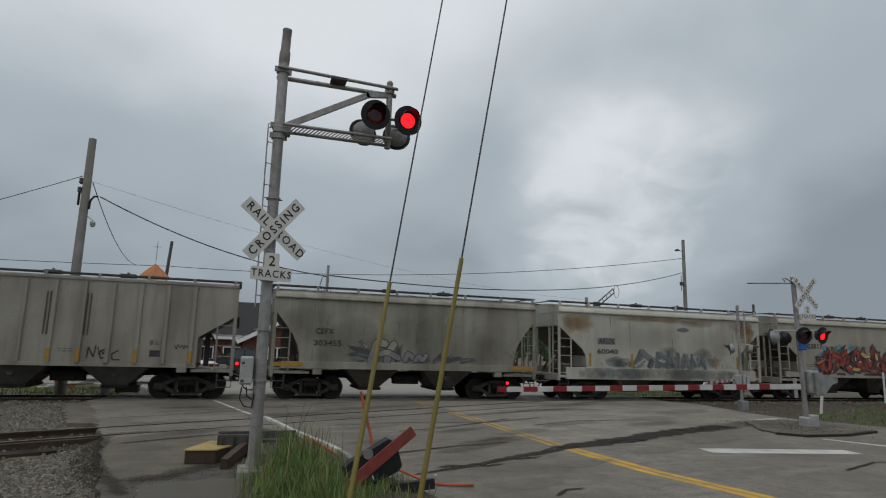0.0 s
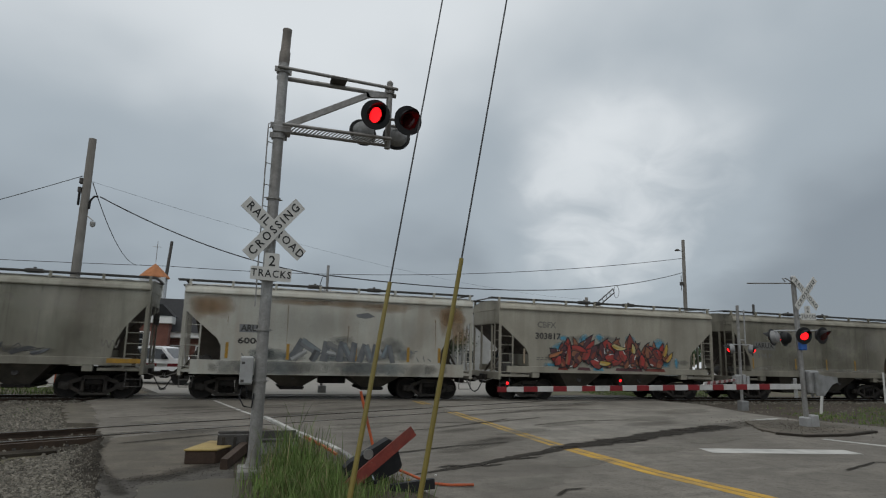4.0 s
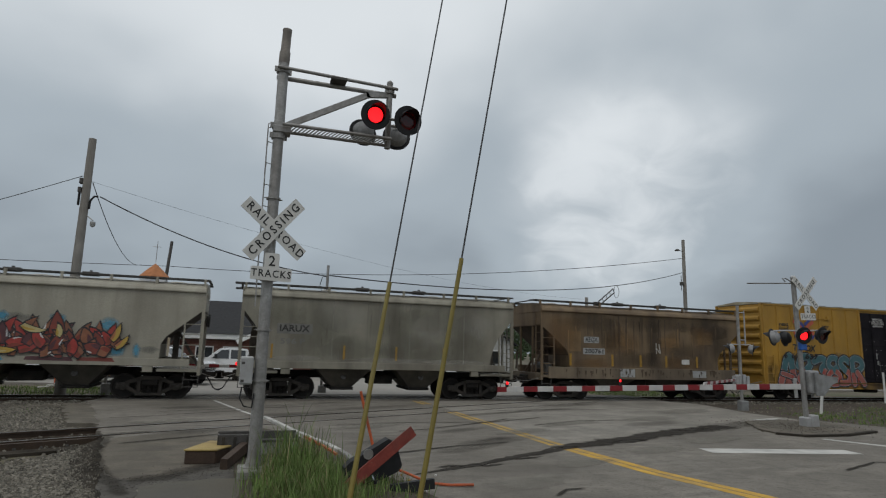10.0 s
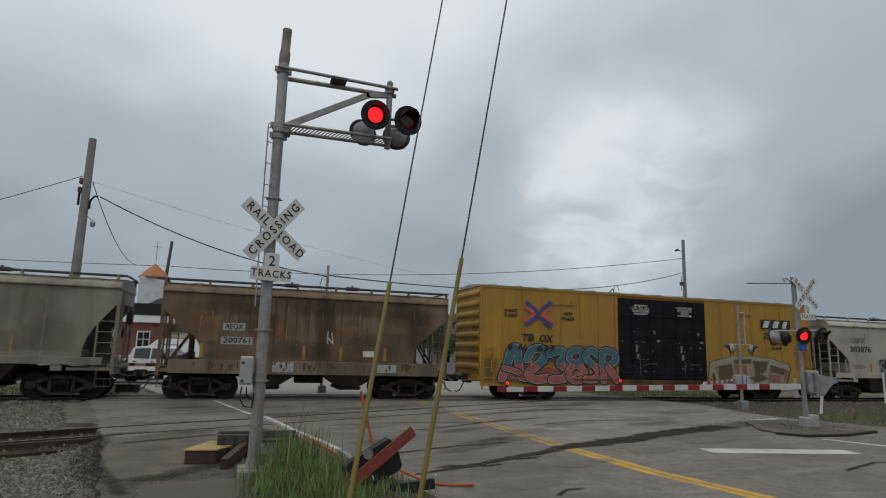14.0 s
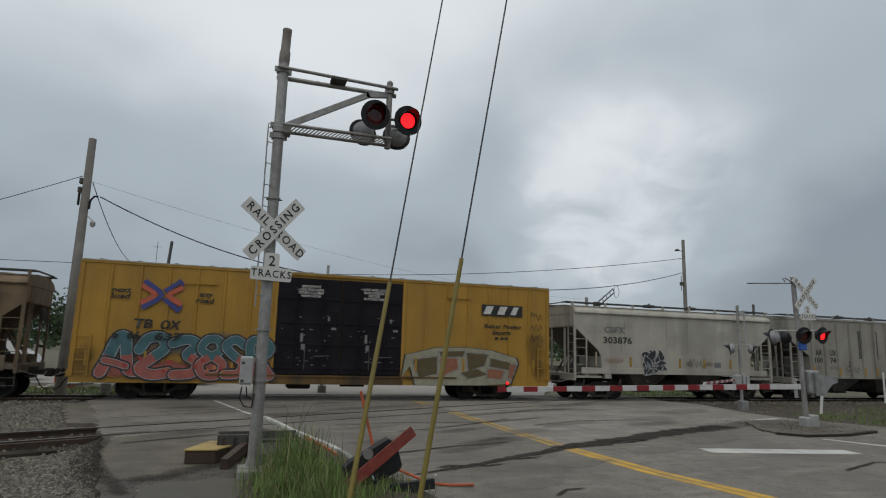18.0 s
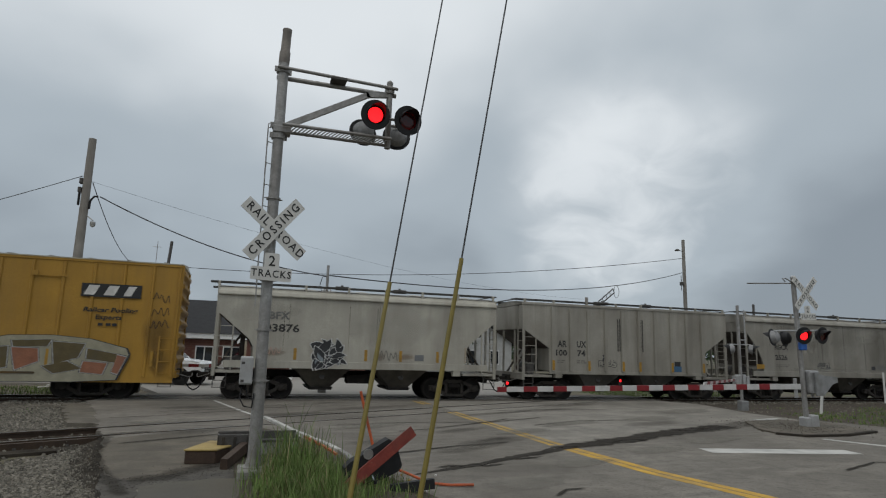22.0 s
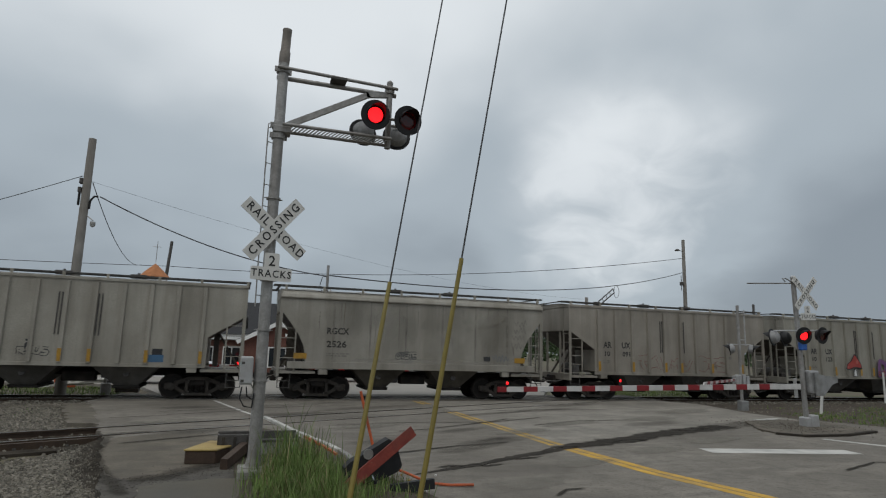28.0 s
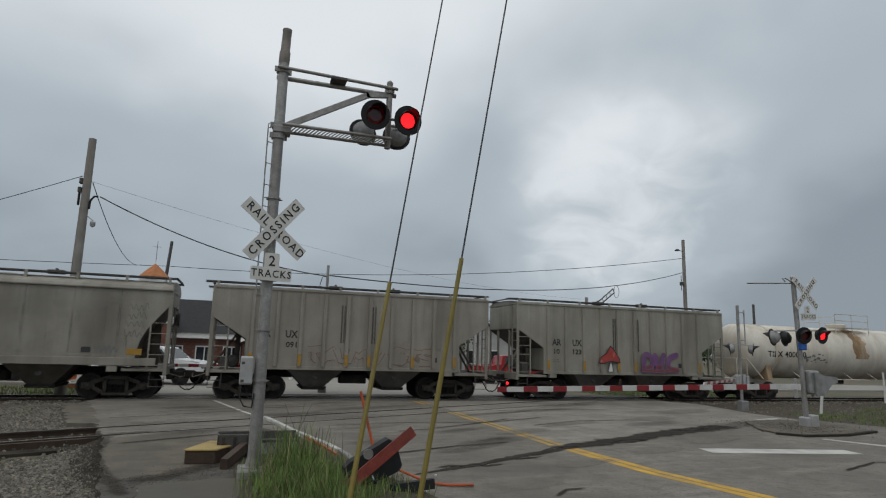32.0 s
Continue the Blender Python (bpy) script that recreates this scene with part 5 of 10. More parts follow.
            part("brake_housing", bm, M_DARKST, car)
        else:
            bm = B()
            lathe(bm, (s * (half - 0.85), -0.6, 1.42), (0, 1, 0), [(0, 0), (0.03, 0.2), (0.1, 0.25), (1.1, 0.25), (1.17, 0.2), (1.2, 0)], 14)
            part("air_reservoir", bm, M_DARKST, car, "dark air tank on the end platform", smooth=True)
            bm = B()
            box(bm, s * (half - 0.55) - 0.16, s * (half - 0.55) + 0.16, -1.2, -0.9, 1.12, 1.62, 0.02)
            part("brake_valve", bm, M_DARKST, car)
    # hopper bays, their grime colours darkened for the shade below the sill
    zt = sill_z[0]
    for c in (-1.62, 1.62):
        bm = B()
        top, bot = [(c - 1.12, -1.45), (c + 1.12, -1.45), (c + 1.12, 1.45), (c - 1.12, 1.45)], [(c - 0.4, -0.95), (c + 0.4, -0.95), (c + 0.4, 0.95), (c - 0.4, 0.95)]
        lo = [bm.verts.new((x_, y_, 0.5)) for x_, y_ in bot]
        hi = [bm.verts.new((x_, y_, zt + 0.02)) for x_, y_ in top]
        bm.faces.new(lo)
        bm.faces.new(hi[::-1])
        for i in range(4):
            bm.faces.new((lo[i], lo[(i + 1) % 4], hi[(i + 1) % 4], hi[i]))
        bay = part("hopper_bay", bm, BAY_OLIVE if style != "ribbed" else BAY_GREY, car, "grimy discharge hopper, darkened for the shade under the car")
        bm = B()
        box(bm, c - 0.46, c + 0.46, -1.0, 1.0, 0.38, 0.5, 0.02)
        box(bm, c - 0.5, c + 0.5, -0.9, 0.9, 0.44, 0.48)
        tube(bm, (c - 0.3, -1.08, 0.42), (c + 0.3, -1.08, 0.42), 0.03)
        part("outlet_gate", bm, M_UNDER, bay)
        bm = B()
        lathe(bm, (c, -1.26, 0.9), (0, -1, 0.45), [(0, 0.11), (0.05, 0.11), (0.05, 0.07), (0.02, 0.06), (0.02, 0)], 12)
        part("poke_hole", bm, M_DARKST, bay)
    bm = B()
    box(bm, -half, half, -0.22, 0.22, 0.82, 1.12, 0.01)
    part("centre_sill", bm, M_UNDER, car)
    bm = B()
    box(bm, -0.55, 0.55, -0.75, -0.3, 0.62, 0.98, 0.03)
    part("brake_cylinder", bm, M_UNDER, car)
    if style == "ribbed":
        n = 10
        for i in range(n):
            rx = -4.14 + 0.915 * i
            bm = B()
            slab(bm, [(rx - 0.085, SIDE + 0.005), (rx + 0.085, SIDE + 0.005), (rx + 0.065, SIDE - 0.1), (rx - 0.065, SIDE - 0.1)], 2, 1.3, 4.16)
            part("side_post", bm, skin, car)
            if i in (0, 2, 4, 5, 7, 9):
                bm = B()
                box(bm, rx - 0.062, rx + 0.062, SIDE - 0.105, SIDE - 0.098, 1.34, 1.78)
                part("reflector", bm, M_REFL, car, "faded yellow reflective strip")
        for rx in (-0.66, 0.6):
            bm = B()
            for dx in (-0.055, 0.055):
                box(bm, rx + dx - 0.02, rx + dx + 0.02, SIDE - 0.03, SIDE - 0.004, 2.25, 3.75)
            part("sight_slot", bm, M_DARKST, car, "narrow vertical rib pair")
    else:
        for sx in seams:
            bm = B()
            box(bm, sx - 0.018, sx + 0.018, SIDE - 0.006, SIDE + 0.002, 1.49, eave - 0.03)
            part("weld_seam", bm, SEAM, car)
    return car


SEAM = surf("weld_seam_grime", (0.2, 0.185, 0.16), 0.7, var=0.3, scale=4)
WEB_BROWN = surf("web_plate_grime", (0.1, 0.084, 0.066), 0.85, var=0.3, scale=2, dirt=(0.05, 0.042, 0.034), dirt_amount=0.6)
# bay colours: grime, with the shade under the car painted in
BAY_OLIVE = surf("bay_olive_shaded_grime", (0.088, 0.078, 0.062), 0.85, var=0.3, scale=2, dirt=(0.03, 0.026, 0.021), dirt_amount=0.7)
BAY_GREY = surf("bay_grey_shaded_grime", (0.105, 0.10, 0.09), 0.8, var=0.3, scale=2, dirt=(0.05, 0.045, 0.04), dirt_amount=0.7)
# slope ends: grime colours made darker to hold the shade there
SLOPE_DARK = surf("slope_shade_grime", (0.085, 0.072, 0.06), 0.85, var=0.3, scale=2, dirt=(0.05, 0.04, 0.035), dirt_amount=0.7)
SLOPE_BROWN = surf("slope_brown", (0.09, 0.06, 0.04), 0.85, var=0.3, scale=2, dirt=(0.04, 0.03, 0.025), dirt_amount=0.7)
P_A = paint("ribbed_grey_paint", (0.286, 0.269, 0.235))
P_B = paint("grey_green_paint", (0.275, 0.267, 0.22), amount=0.85)
P_C = paint("pale_rust_stained_paint", (0.425, 0.42, 0.375), dirt=(0.22, 0.165, 0.105), amount=0.4)
P_D = paint("pale_warm_paint", (0.34, 0.318, 0.26), amount=0.4)
P_E = paint("olive_grey_paint", (0.258, 0.242, 0.193), amount=0.9)
P_F = paint("brown_rust_paint", (0.172, 0.118, 0.066), dirt=(0.05, 0.034, 0.024), amount=0.85)
P_FSILL = paint("tan_worn_sill_paint", (0.2, 0.155, 0.105), dirt=(0.06, 0.045, 0.033), amount=0.8)
P_H = paint("pale_grey_paint", (0.40, 0.38, 0.325), amount=0.4)
P_I = paint("light_grey_paint", (0.307, 0.290, 0.250), amount=0.5)
P_J = paint("warm_grey_paint", (0.288, 0.272, 0.236), amount=0.6)
P_K = paint("pinkish_grey_paint", (0.279, 0.255, 0.218), amount=0.55)
P_L = paint("greenish_grey_paint", (0.293, 0.279, 0.237), amount=0.55)

G_BLACK, G_WHITE = fresh("spray_black", (0.025, 0.025, 0.028)), fresh("spray_white", (0.62, 0.62, 0.6))
G_MGREY = fresh("spray_mid_grey", (0.17, 0.165, 0.15))
G_GREY, G_LGREY = fresh("spray_grey", (0.16, 0.165, 0.17)), fresh("spray_light_grey", (0.36, 0.365, 0.36))
G_BLUE, G_SKY = fresh("spray_blue", (0.05, 0.13, 0.24)), fresh("spray_sky_blue", (0.12, 0.35, 0.48))
G_RED, G_PINK, G_ORANGE, G_CREAM = fresh("spray_red", (0.36, 0.05, 0.04)), fresh("spray_salmon", (0.45, 0.16, 0.13)), fresh("spray_orange", (0.42, 0.16, 0.07)), fresh("spray_cream", (0.5, 0.42, 0.2))
G_PURPLE, G_MAROON, G_SLATE = fresh("spray_purple", (0.13, 0.06, 0.17)), fresh("spray_maroon", (0.2, 0.05, 0.05)), fresh("spray_slate", (0.22, 0.25, 0.27))
G_PINKLINE = fresh("spray_pink_line", (0.2, 0.085, 0.065))
STREAK_D = surf("dark_run_stain", (0.155, 0.14, 0.112), 0.8, var=0.35, scale=5, bump=0)
STREAK_R = surf("rust_run_stain", (0.2, 0.14, 0.085), 0.8, var=0.35, scale=5, bump=0)
STREAK_F = surf("black_brown_stain", (0.08, 0.056, 0.038), 0.85, var=0.35, scale=5, bump=0)
G_HAZE, G_HAZE2 = fresh("spray_pale_haze", (0.22, 0.218, 0.205)), fresh("spray_blue_haze", (0.19, 0.215, 0.225))
G_LAV = fresh("spray_lavender", (0.2, 0.13, 0.19))
G_SOOT = fresh("spray_soot", (0.058, 0.058, 0.06))
G_STEEL = fresh("spray_steel_grey", (0.125, 0.132, 0.14))
G_RUSTPINK = fresh("spray_faint_pink", (0.36, 0.26, 0.22))
G_HAZE3 = fresh("spray_grey_lilac", (0.185, 0.182, 0.188))
G_BLUEGREY = fresh("spray_blue_grey", (0.19, 0.235, 0.26))
STAIN_B = surf("brown_wash", (0.25, 0.18, 0.10), 0.75, var=0.3, scale=2, bump=0, dirt=(0.44, 0.42, 0.36), dirt_amount=0.8, streak=True)

SOFT_DARK = surf("soft_grey_grime", (0.11, 0.103, 0.084), 0.75, var=0.25, scale=1.5, bump=0, cover=0.22, fray=(0.45, 1.75), ragged_scale=1.6, dirt=(0.08, 0.075, 0.06), dirt_amount=0.3, streak=True)
SOFT_GREEN = surf("soft_green_grime", (0.085, 0.088, 0.058), 0.75, var=0.25, scale=1.5, bump=0, cover=0.3, fray=(0.45, 1.75), ragged_scale=1.8, dirt=(0.07, 0.07, 0.05), dirt_amount=0.3, streak=True)
SOFT_RUST = surf("soft_rust_wash", (0.31, 0.19, 0.09), 0.8, var=0.3, scale=1.5, bump=0, cover=0.55, fray=(0.45, 1.75), ragged_scale=2.0, dirt=(0.22, 0.12, 0.055), dirt_amount=0.5, streak=True)
SOFT_ORANGE = surf("soft_orange_rust", (0.24, 0.13, 0.05), 0.8, var=0.3, scale=1.5, bump=0, cover=0.5, fray=(0.45, 1.75), ragged_scale=1.6, dirt=(0.15, 0.08, 0.04), dirt_amount=0.5, streak=True)
SOFT_TAN = surf("soft_tan_smear", (0.24, 0.16, 0.11), 0.8, var=0.3, scale=2, bump=0, cover=0.3, fray=(0.45, 1.75), ragged_scale=3.0)
SOFT_SOOT = surf("soft_soot", (0.035, 0.028, 0.022), 0.85, var=0.3, scale=1.5, bump=0, cover=0.42, fray=(0.45, 1.75), ragged_scale=1.6, dirt=(0.06, 0.045, 0.03), dirt_amount=0.4, streak=True)
SOFT_PALE = surf("soft_chalky_dust", (0.44, 0.42, 0.37), 0.8, var=0.15, scale=1.5, bump=0, cover=0.4, fray=(0.45, 1.75), ragged_scale=1.8, dirt=(0.36, 0.34, 0.29), dirt_amount=0.3, streak=True)
SOFT_BLUEGREY = surf("soft_blue_grey_spray", (0.15, 0.185, 0.2), 0.6, var=0.25, scale=3, bump=0, cover=0.6, fray=(0.45, 1.75), ragged_scale=4.0)
SOFT_SKY = surf("soft_sky_blue_spray", (0.09, 0.36, 0.52), 0.6, var=0.2, scale=3, bump=0, cover=0.8, fray=(0.45, 1.75), ragged_scale=5.0)
SOFT_SALMON = surf("soft_salmon_spray", (0.3, 0.095, 0.075), 0.6, var=0.25, scale=3, bump=0, cover=0.95, ragged_scale=5.0)
SOFT_SLATE = surf("soft_slate_spray", (0.13, 0.13, 0.16), 0.6, var=0.25, scale=3, bump=0, cover=0.7, fray=(0.45, 1.75), ragged_scale=6.0)
SOFT_GREY = surf("soft_grey_spray", (0.14, 0.145, 0.14), 0.6, var=0.25, scale=3, bump=0, cover=0.5, fray=(0.45, 1.75), ragged_scale=5.0)
G_BRICK = fresh("spray_brick", (0.22, 0.05, 0.035))
G_RUSTY = fresh("spray_rust_orange", (0.27, 0.11, 0.06))
G_PLUM = fresh("spray_plum", (0.1, 0.04, 0.045))
G_GOLD = fresh("spray_gold", (0.46, 0.3, 0.06))

# A: ribbed hopper with black tags
c = hopper("light grey ribbed covered hopper car with black spray tags", -68.45, "ribbed", P_A, SLOPE_DARK, 5.6)
tag(c, 1.05, 1.5, 0.25, 0.38, G_BLACK, 3)
strokes(c, [((0.72, 1.45), (0.74, 1.85)), ((0.74, 1.85), (0.93, 1.5)), ((0.93, 1.5), (0.98, 1.9)), ((1.32, 1.8), (1.12, 1.7)), ((1.12, 1.7), (1.16, 1.45)), ((1.16, 1.45), (1.36, 1.52)), ((1.36, 1.52), (1.24, 1.62)), ((1.72, 1.75), (1.5, 1.62)), ((1.5, 1.62), (1.54, 1.42)), ((1.54, 1.42), (1.78, 1.42))], G_BLACK, 0.05, "black sprayed initials")
tag(c, 3.55, 1.85, 0.62, 0.2, G_BLACK, 4, thick=0.028)
plate(c, "stencil_panel", 2.72, 3.08, 1.55, 1.78, G_BLACK, "small black stencil panel")
small_print(c, -0.2, 1.75, 0.5, 2, INK_FAINT)
small_print(c, 2.7, 2.05, 0.55, 2, INK_FAINT, h=0.09)

# B: round-sided grey-green hopper
c = hopper("grey-green covered hopper car with faded dark graffiti", -55.8, "round", P_B, SLOPE_DARK, 5.62, seams=(-4.1, -2.1, 0.1, 2.2))
lettering(c, [("CEFX", -4.02, 2.68, 0.22, 0.74), ("303455", -4.07, 2.22, 0.22, 1.1)], INK_PALE)
small_print(c, -3.75, 1.95, 0.7, 3, INK_FAINT)
leaves(c, [(-1.85, 1.72, 0.85, 0.3, 168, 0.5, G_SOOT, G_STEEL), (-1.8, 1.92, 0.95, 0.26, 172, -0.5, G_SOOT, G_SOOT), (-2.0, 1.6, 0.55, 0.2, 178, 0.2, G_STEEL, G_SOOT), (-1.95, 2.05, 0.4, 0.22, 130, 0.6, G_STEEL, P_B), (-0.75, 1.62, 0.5, 0.3, 60, 0.8, G_SOOT, G_STEEL), (-0.1, 1.6, 0.42, 0.26, 115, -0.8, G_SOOT, G_STEEL), (0.25, 1.58, 0.5, 0.28, 70, 0.7, G_STEEL, G_SOOT), (0.9, 1.56, 0.5, 0.2, 40, 0.7, G_SOOT, G_STEEL), (1.5, 1.58, 0.75, 0.2, 25, -0.7, G_SOOT, G_SOOT), (2.1, 1.6, 0.6, 0.16, 10, 0.5, G_STEEL, G_SOOT), (0.15, 2.42, 0.34, 0.12, 8, 0.5, G_STEEL, G_STEEL)], G_SOOT, P_B, "dark sprayed spikes and shading", 43, 0.015)
LIFT[0] = 0.012
fat_letters(c, [([(-1.75, 1.6), (-1.62, 2.0), (-1.5, 2.3), (-1.2, 2.28)], 0.27), ([(-1.08, 1.58), (-1.0, 1.95), (-0.82, 2.25)], 0.27), ([(-1.35, 1.86), (-1.05, 1.92), (-0.62, 1.72)], 0.2), ([(-0.32, 1.62), (-0.2, 1.88), (0.02, 1.72)], 0.17), ([(0.12, 1.62), (0.28, 1.8), (0.42, 1.64), (0.58, 1.84)], 0.15)], 1.9, [G_SOOT, P_B, P_B, G_HAZE3], "faded outlined sprayed letters", 0.042, 0.004)
LIFT[0] = 0.0
strokes(c, [((1.0, 1.6), (1.15, 1.9)), ((1.15, 1.9), (1.35, 1.62)), ((1.35, 1.62), (1.7, 1.92)), ((1.7, 1.92), (1.9, 1.66)), ((1.9, 1.66), (2.5, 1.78)), ((-0.5, 2.1), (-0.42, 2.3)), ((-2.3, 2.3), (-2.1, 2.42))], G_SOOT, 0.03, "thin dark spray lines")
wash(c, ((-2.2, 1.85, 0.6, 0.3), (-1.3, 1.62, 0.7, 0.16), (-0.6, 2.0, 0.2, 0.3), (0.3, 1.66, 0.5, 0.18), (1.5, 1.68, 0.6, 0.16), (2.4, 1.66, 0.5, 0.14)), SOFT_SOOT, 715, "sooty spray shading")
tag(c, 4.2, 1.75, 0.6, 0.35, INK_FAINT, 24)
for xx in (-5.0, 5.0):
    bm = B()
    box(bm, xx - 0.55, xx + 0.55, SIDE - 0.04, SIDE - 0.032, 1.3, 1.46)
    part("yellow_end_stripe", bm, M_REFL, c, "yellow stripe on the end sill")

runs(c, -4.4, 4.5, 3.9, 1.5, STREAK_D, 18, 25)
wash(c, ((-2.5, 2.2, 1.4, 0.8), (0.6, 2.6, 1.3, 1.0), (3.0, 2.1, 1.0, 0.7), (-4.3, 3.2, 0.7, 0.6)), SOFT_GREEN, 701, "soft green-grey grime on the side", 1.5)
wash(c, ((-0.8, 3.5, 1.6, 0.35), (2.8, 3.4, 1.2, 0.35)), SOFT_PALE, 711, "paler dusty band under the eave", 1.5)

# C: pale hopper streaked with rust
c = hopper("pale covered hopper car stained with rust and grey-blue graffiti", -43.2, "angle", P_C, SLOPE_DARK, 5.75, sill_low=0.96, web=True)
plate(c, "number_panel", -3.75, -2.8, 2.55, 2.85, G_GREY, "grey patch behind lettering")
lettering(c, [("ARUX", -3.7, 2.7, 0.25, 0.86), ("60040", -3.78, 2.22, 0.23, 1.12)], INK_PALE)
wash(c, ((-2.7, 1.75, 0.7, 0.3), (-1.7, 1.65, 0.6, 0.2), (0.3, 1.9, 0.9, 0.45), (1.8, 1.8, 0.8, 0.35)), SOFT_BLUEGREY, 737, "blue-grey spray haze behind the letters")
chiselled(c, [(-1.75, 1.52, -1.35, 2.3, 0.34, G_STEEL, G_GREY), (-1.4, 2.28, -0.72, 1.86, 0.3, G_HAZE2, G_GREY), (-0.75, 1.9, -0.95, 1.52, 0.28, G_STEEL, G_SOOT), (-1.75, 1.55, -1.2, 1.9, 0.18, G_LGREY, G_HAZE), (-0.5, 1.52, -0.42, 2.26, 0.3, G_GREY, G_STEEL), (-0.4, 2.2, 0.02, 2.02, 0.24, G_HAZE, G_GREY), (-0.4, 1.86, -0.05, 1.8, 0.18, G_LGREY, G_GREY), (0.1, 1.52, 0.2, 2.28, 0.26, G_STEEL, G_GREY), (0.26, 2.2, 0.58, 1.6, 0.22, G_HAZE2, G_STEEL), (0.62, 1.52, 0.68, 2.26, 0.24, G_GREY, G_STEEL), (0.92, 1.52, 1.12, 2.2, 0.24, G_GREY, G_STEEL), (1.15, 2.18, 1.42, 1.52, 0.24, G_HAZE2, G_GREY), (1.5, 1.52, 1.56, 2.2, 0.24, G_STEEL, G_GREY), (1.62, 2.12, 1.85, 1.7, 0.18, G_LGREY, G_HAZE), (1.88, 1.7, 2.08, 2.2, 0.2, G_BLUEGREY, G_STEEL), (2.12, 2.2, 2.3, 1.52, 0.2, G_GREY, G_STEEL)], G_SOOT, "washed-out grey and blue block letters", 0.012)
wash(c, ((-2.5, 1.7, 0.9, 0.3), (0.2, 1.62, 1.5, 0.14), (2.8, 1.85, 0.5, 0.3)), SOFT_BLUEGREY, 751, "blue-grey spray haze over the side")
strokes(c, [((2.6, 2.0), (2.75, 1.9)), ((2.75, 1.9), (2.85, 2.02)), ((2.9, 1.9), (3.05, 2.02)), ((3.05, 2.02), (3.15, 1.88)), ((3.2, 2.0), (3.35, 1.98)), ((2.7, 1.7), (2.95, 1.62)), ((3.3, 1.75), (3.4, 1.58)), ((3.6, 1.8), (3.66, 1.58)), ((3.8, 1.7), (3.95, 1.6)), ((-3.6, 1.75), (-3.5, 1.58)), ((-3.3, 1.7), (-3.1, 1.6))], G_STEEL, 0.03, "small grey spray scribbles")
LIFT[0], LOW_EDGE[0], HIGH_EDGE[0] = 0.03, 0.97, 1.485
wash(c, ((-3.2, 1.25, 0.7, 0.4), (-2.2, 1.25, 0.9, 0.4), (1.2, 1.25, 1.2, 0.4), (2.3, 1.25, 0.8, 0.4)), SOFT_BLUEGREY, 745, "blue-grey spray over the sill")
wash(c, ((-1.1, 1.25, 0.9, 0.4), (0.2, 1.25, 1.0, 0.4), (-4.0, 1.2, 0.6, 0.35), (3.4, 1.2, 0.8, 0.35), (0.9, 1.25, 1.0, 0.4), (-2.0, 1.25, 1.0, 0.4)), SOFT_GREY, 747, "grey spray over the sill")
wash(c, ((3.95, 1.25, 0.3, 0.2), (4.5, 1.25, 0.22, 0.22), (-4.6, 1.2, 0.2, 0.2)), SOFT_SOOT, 749, "black drips on the sill")
LIFT[0], LOW_EDGE[0], HIGH_EDGE[0] = 0.0, 1.5, 3.93
for rx in (-4.15, -1.9, 0.75, 2.95, 4.3):
    reflector(c, rx, 1.55, 2.15)
wash(c, ((4.75, 3.6, 0.75, 0.45), (5.0, 3.3, 0.5, 0.6), (4.55, 3.3, 0.35, 0.6), (5.15, 3.4, 0.35, 0.5), (-4.9, 3.55, 0.9, 0.4), (-4.4, 3.5, 0.5, 0.5), (-5.2, 3.4, 0.4, 0.5), (2.0, 3.75, 1.1, 0.2), (0.2, 3.8, 1.4, 0.14), (-1.6, 3.8, 1.2, 0.14), (5.2, 2.7, 0.4, 0.4)), SOFT_RUST, 721, "orange-brown rust wash under the eave", 1.15)
wash(c, ((-1.2, 2.9, 1.4, 0.5), (2.6, 2.6, 1.0, 0.7)), SOFT_DARK, 731, "soft grey grime on the side", 1.5)
wash(c, ((-2.5, 1.75, 0.5, 0.3), (0.2, 2.35, 0.6, 0.25), (2.3, 2.2, 0.7, 0.35)), SOFT_GREY, 735, "grey spray haze round the graffiti")
decal(c, "scuff", [(0.7, 3.42), (1.2, 3.5), (1.5, 3.35), (1.1, 3.25), (0.75, 3.3)], G_GREY, "grey scuff mark", 0.004)

runs(c, -4.4, 4.4, 3.9, 1.5, STREAK_R, 6, 35, "thin rust streaks run down the side")

# D: pale hopper with bright graffiti
c = hopper("pale grey covered hopper car with bright red and orange graffiti", -30.4, "angle", P_D, SLOPE_DARK, 5.72)
lettering(c, [("CBFX", -3.9, 3.32, 0.27, 0.95)], INK_FAINT)
lettering(c, [("303817", -4.0, 2.82, 0.27, 1.28)], INK_PALE)
small_print(c, -3.95, 1.85, 0.7, 2, INK_FAINT)
wash(c, ((-2.75, 2.35, 0.42, 0.32), (-2.6, 2.75, 0.3, 0.16), (-1.5, 2.75, 0.3, 0.3), (-0.7, 2.85, 0.25, 0.28), (1.0, 2.78, 0.3, 0.25), (2.55, 2.62, 0.45, 0.3), (2.9, 1.75, 0.35, 0.3), (3.55, 1.75, 0.18, 0.3), (-3.2, 1.55, 0.45, 0.12), (-0.9, 1.62, 0.4, 0.22)), SOFT_SKY, 741, "soft sky-blue spray behind the letters")
wash(c, ((-1.9, 2.72, 0.5, 0.25), (-0.2, 2.8, 0.7, 0.2), (4.0, 1.8, 0.4, 0.15)), SOFT_GREY, 761, "grey spray haze above the letters")
RNG_D = random.Random(414)
figures_d = []
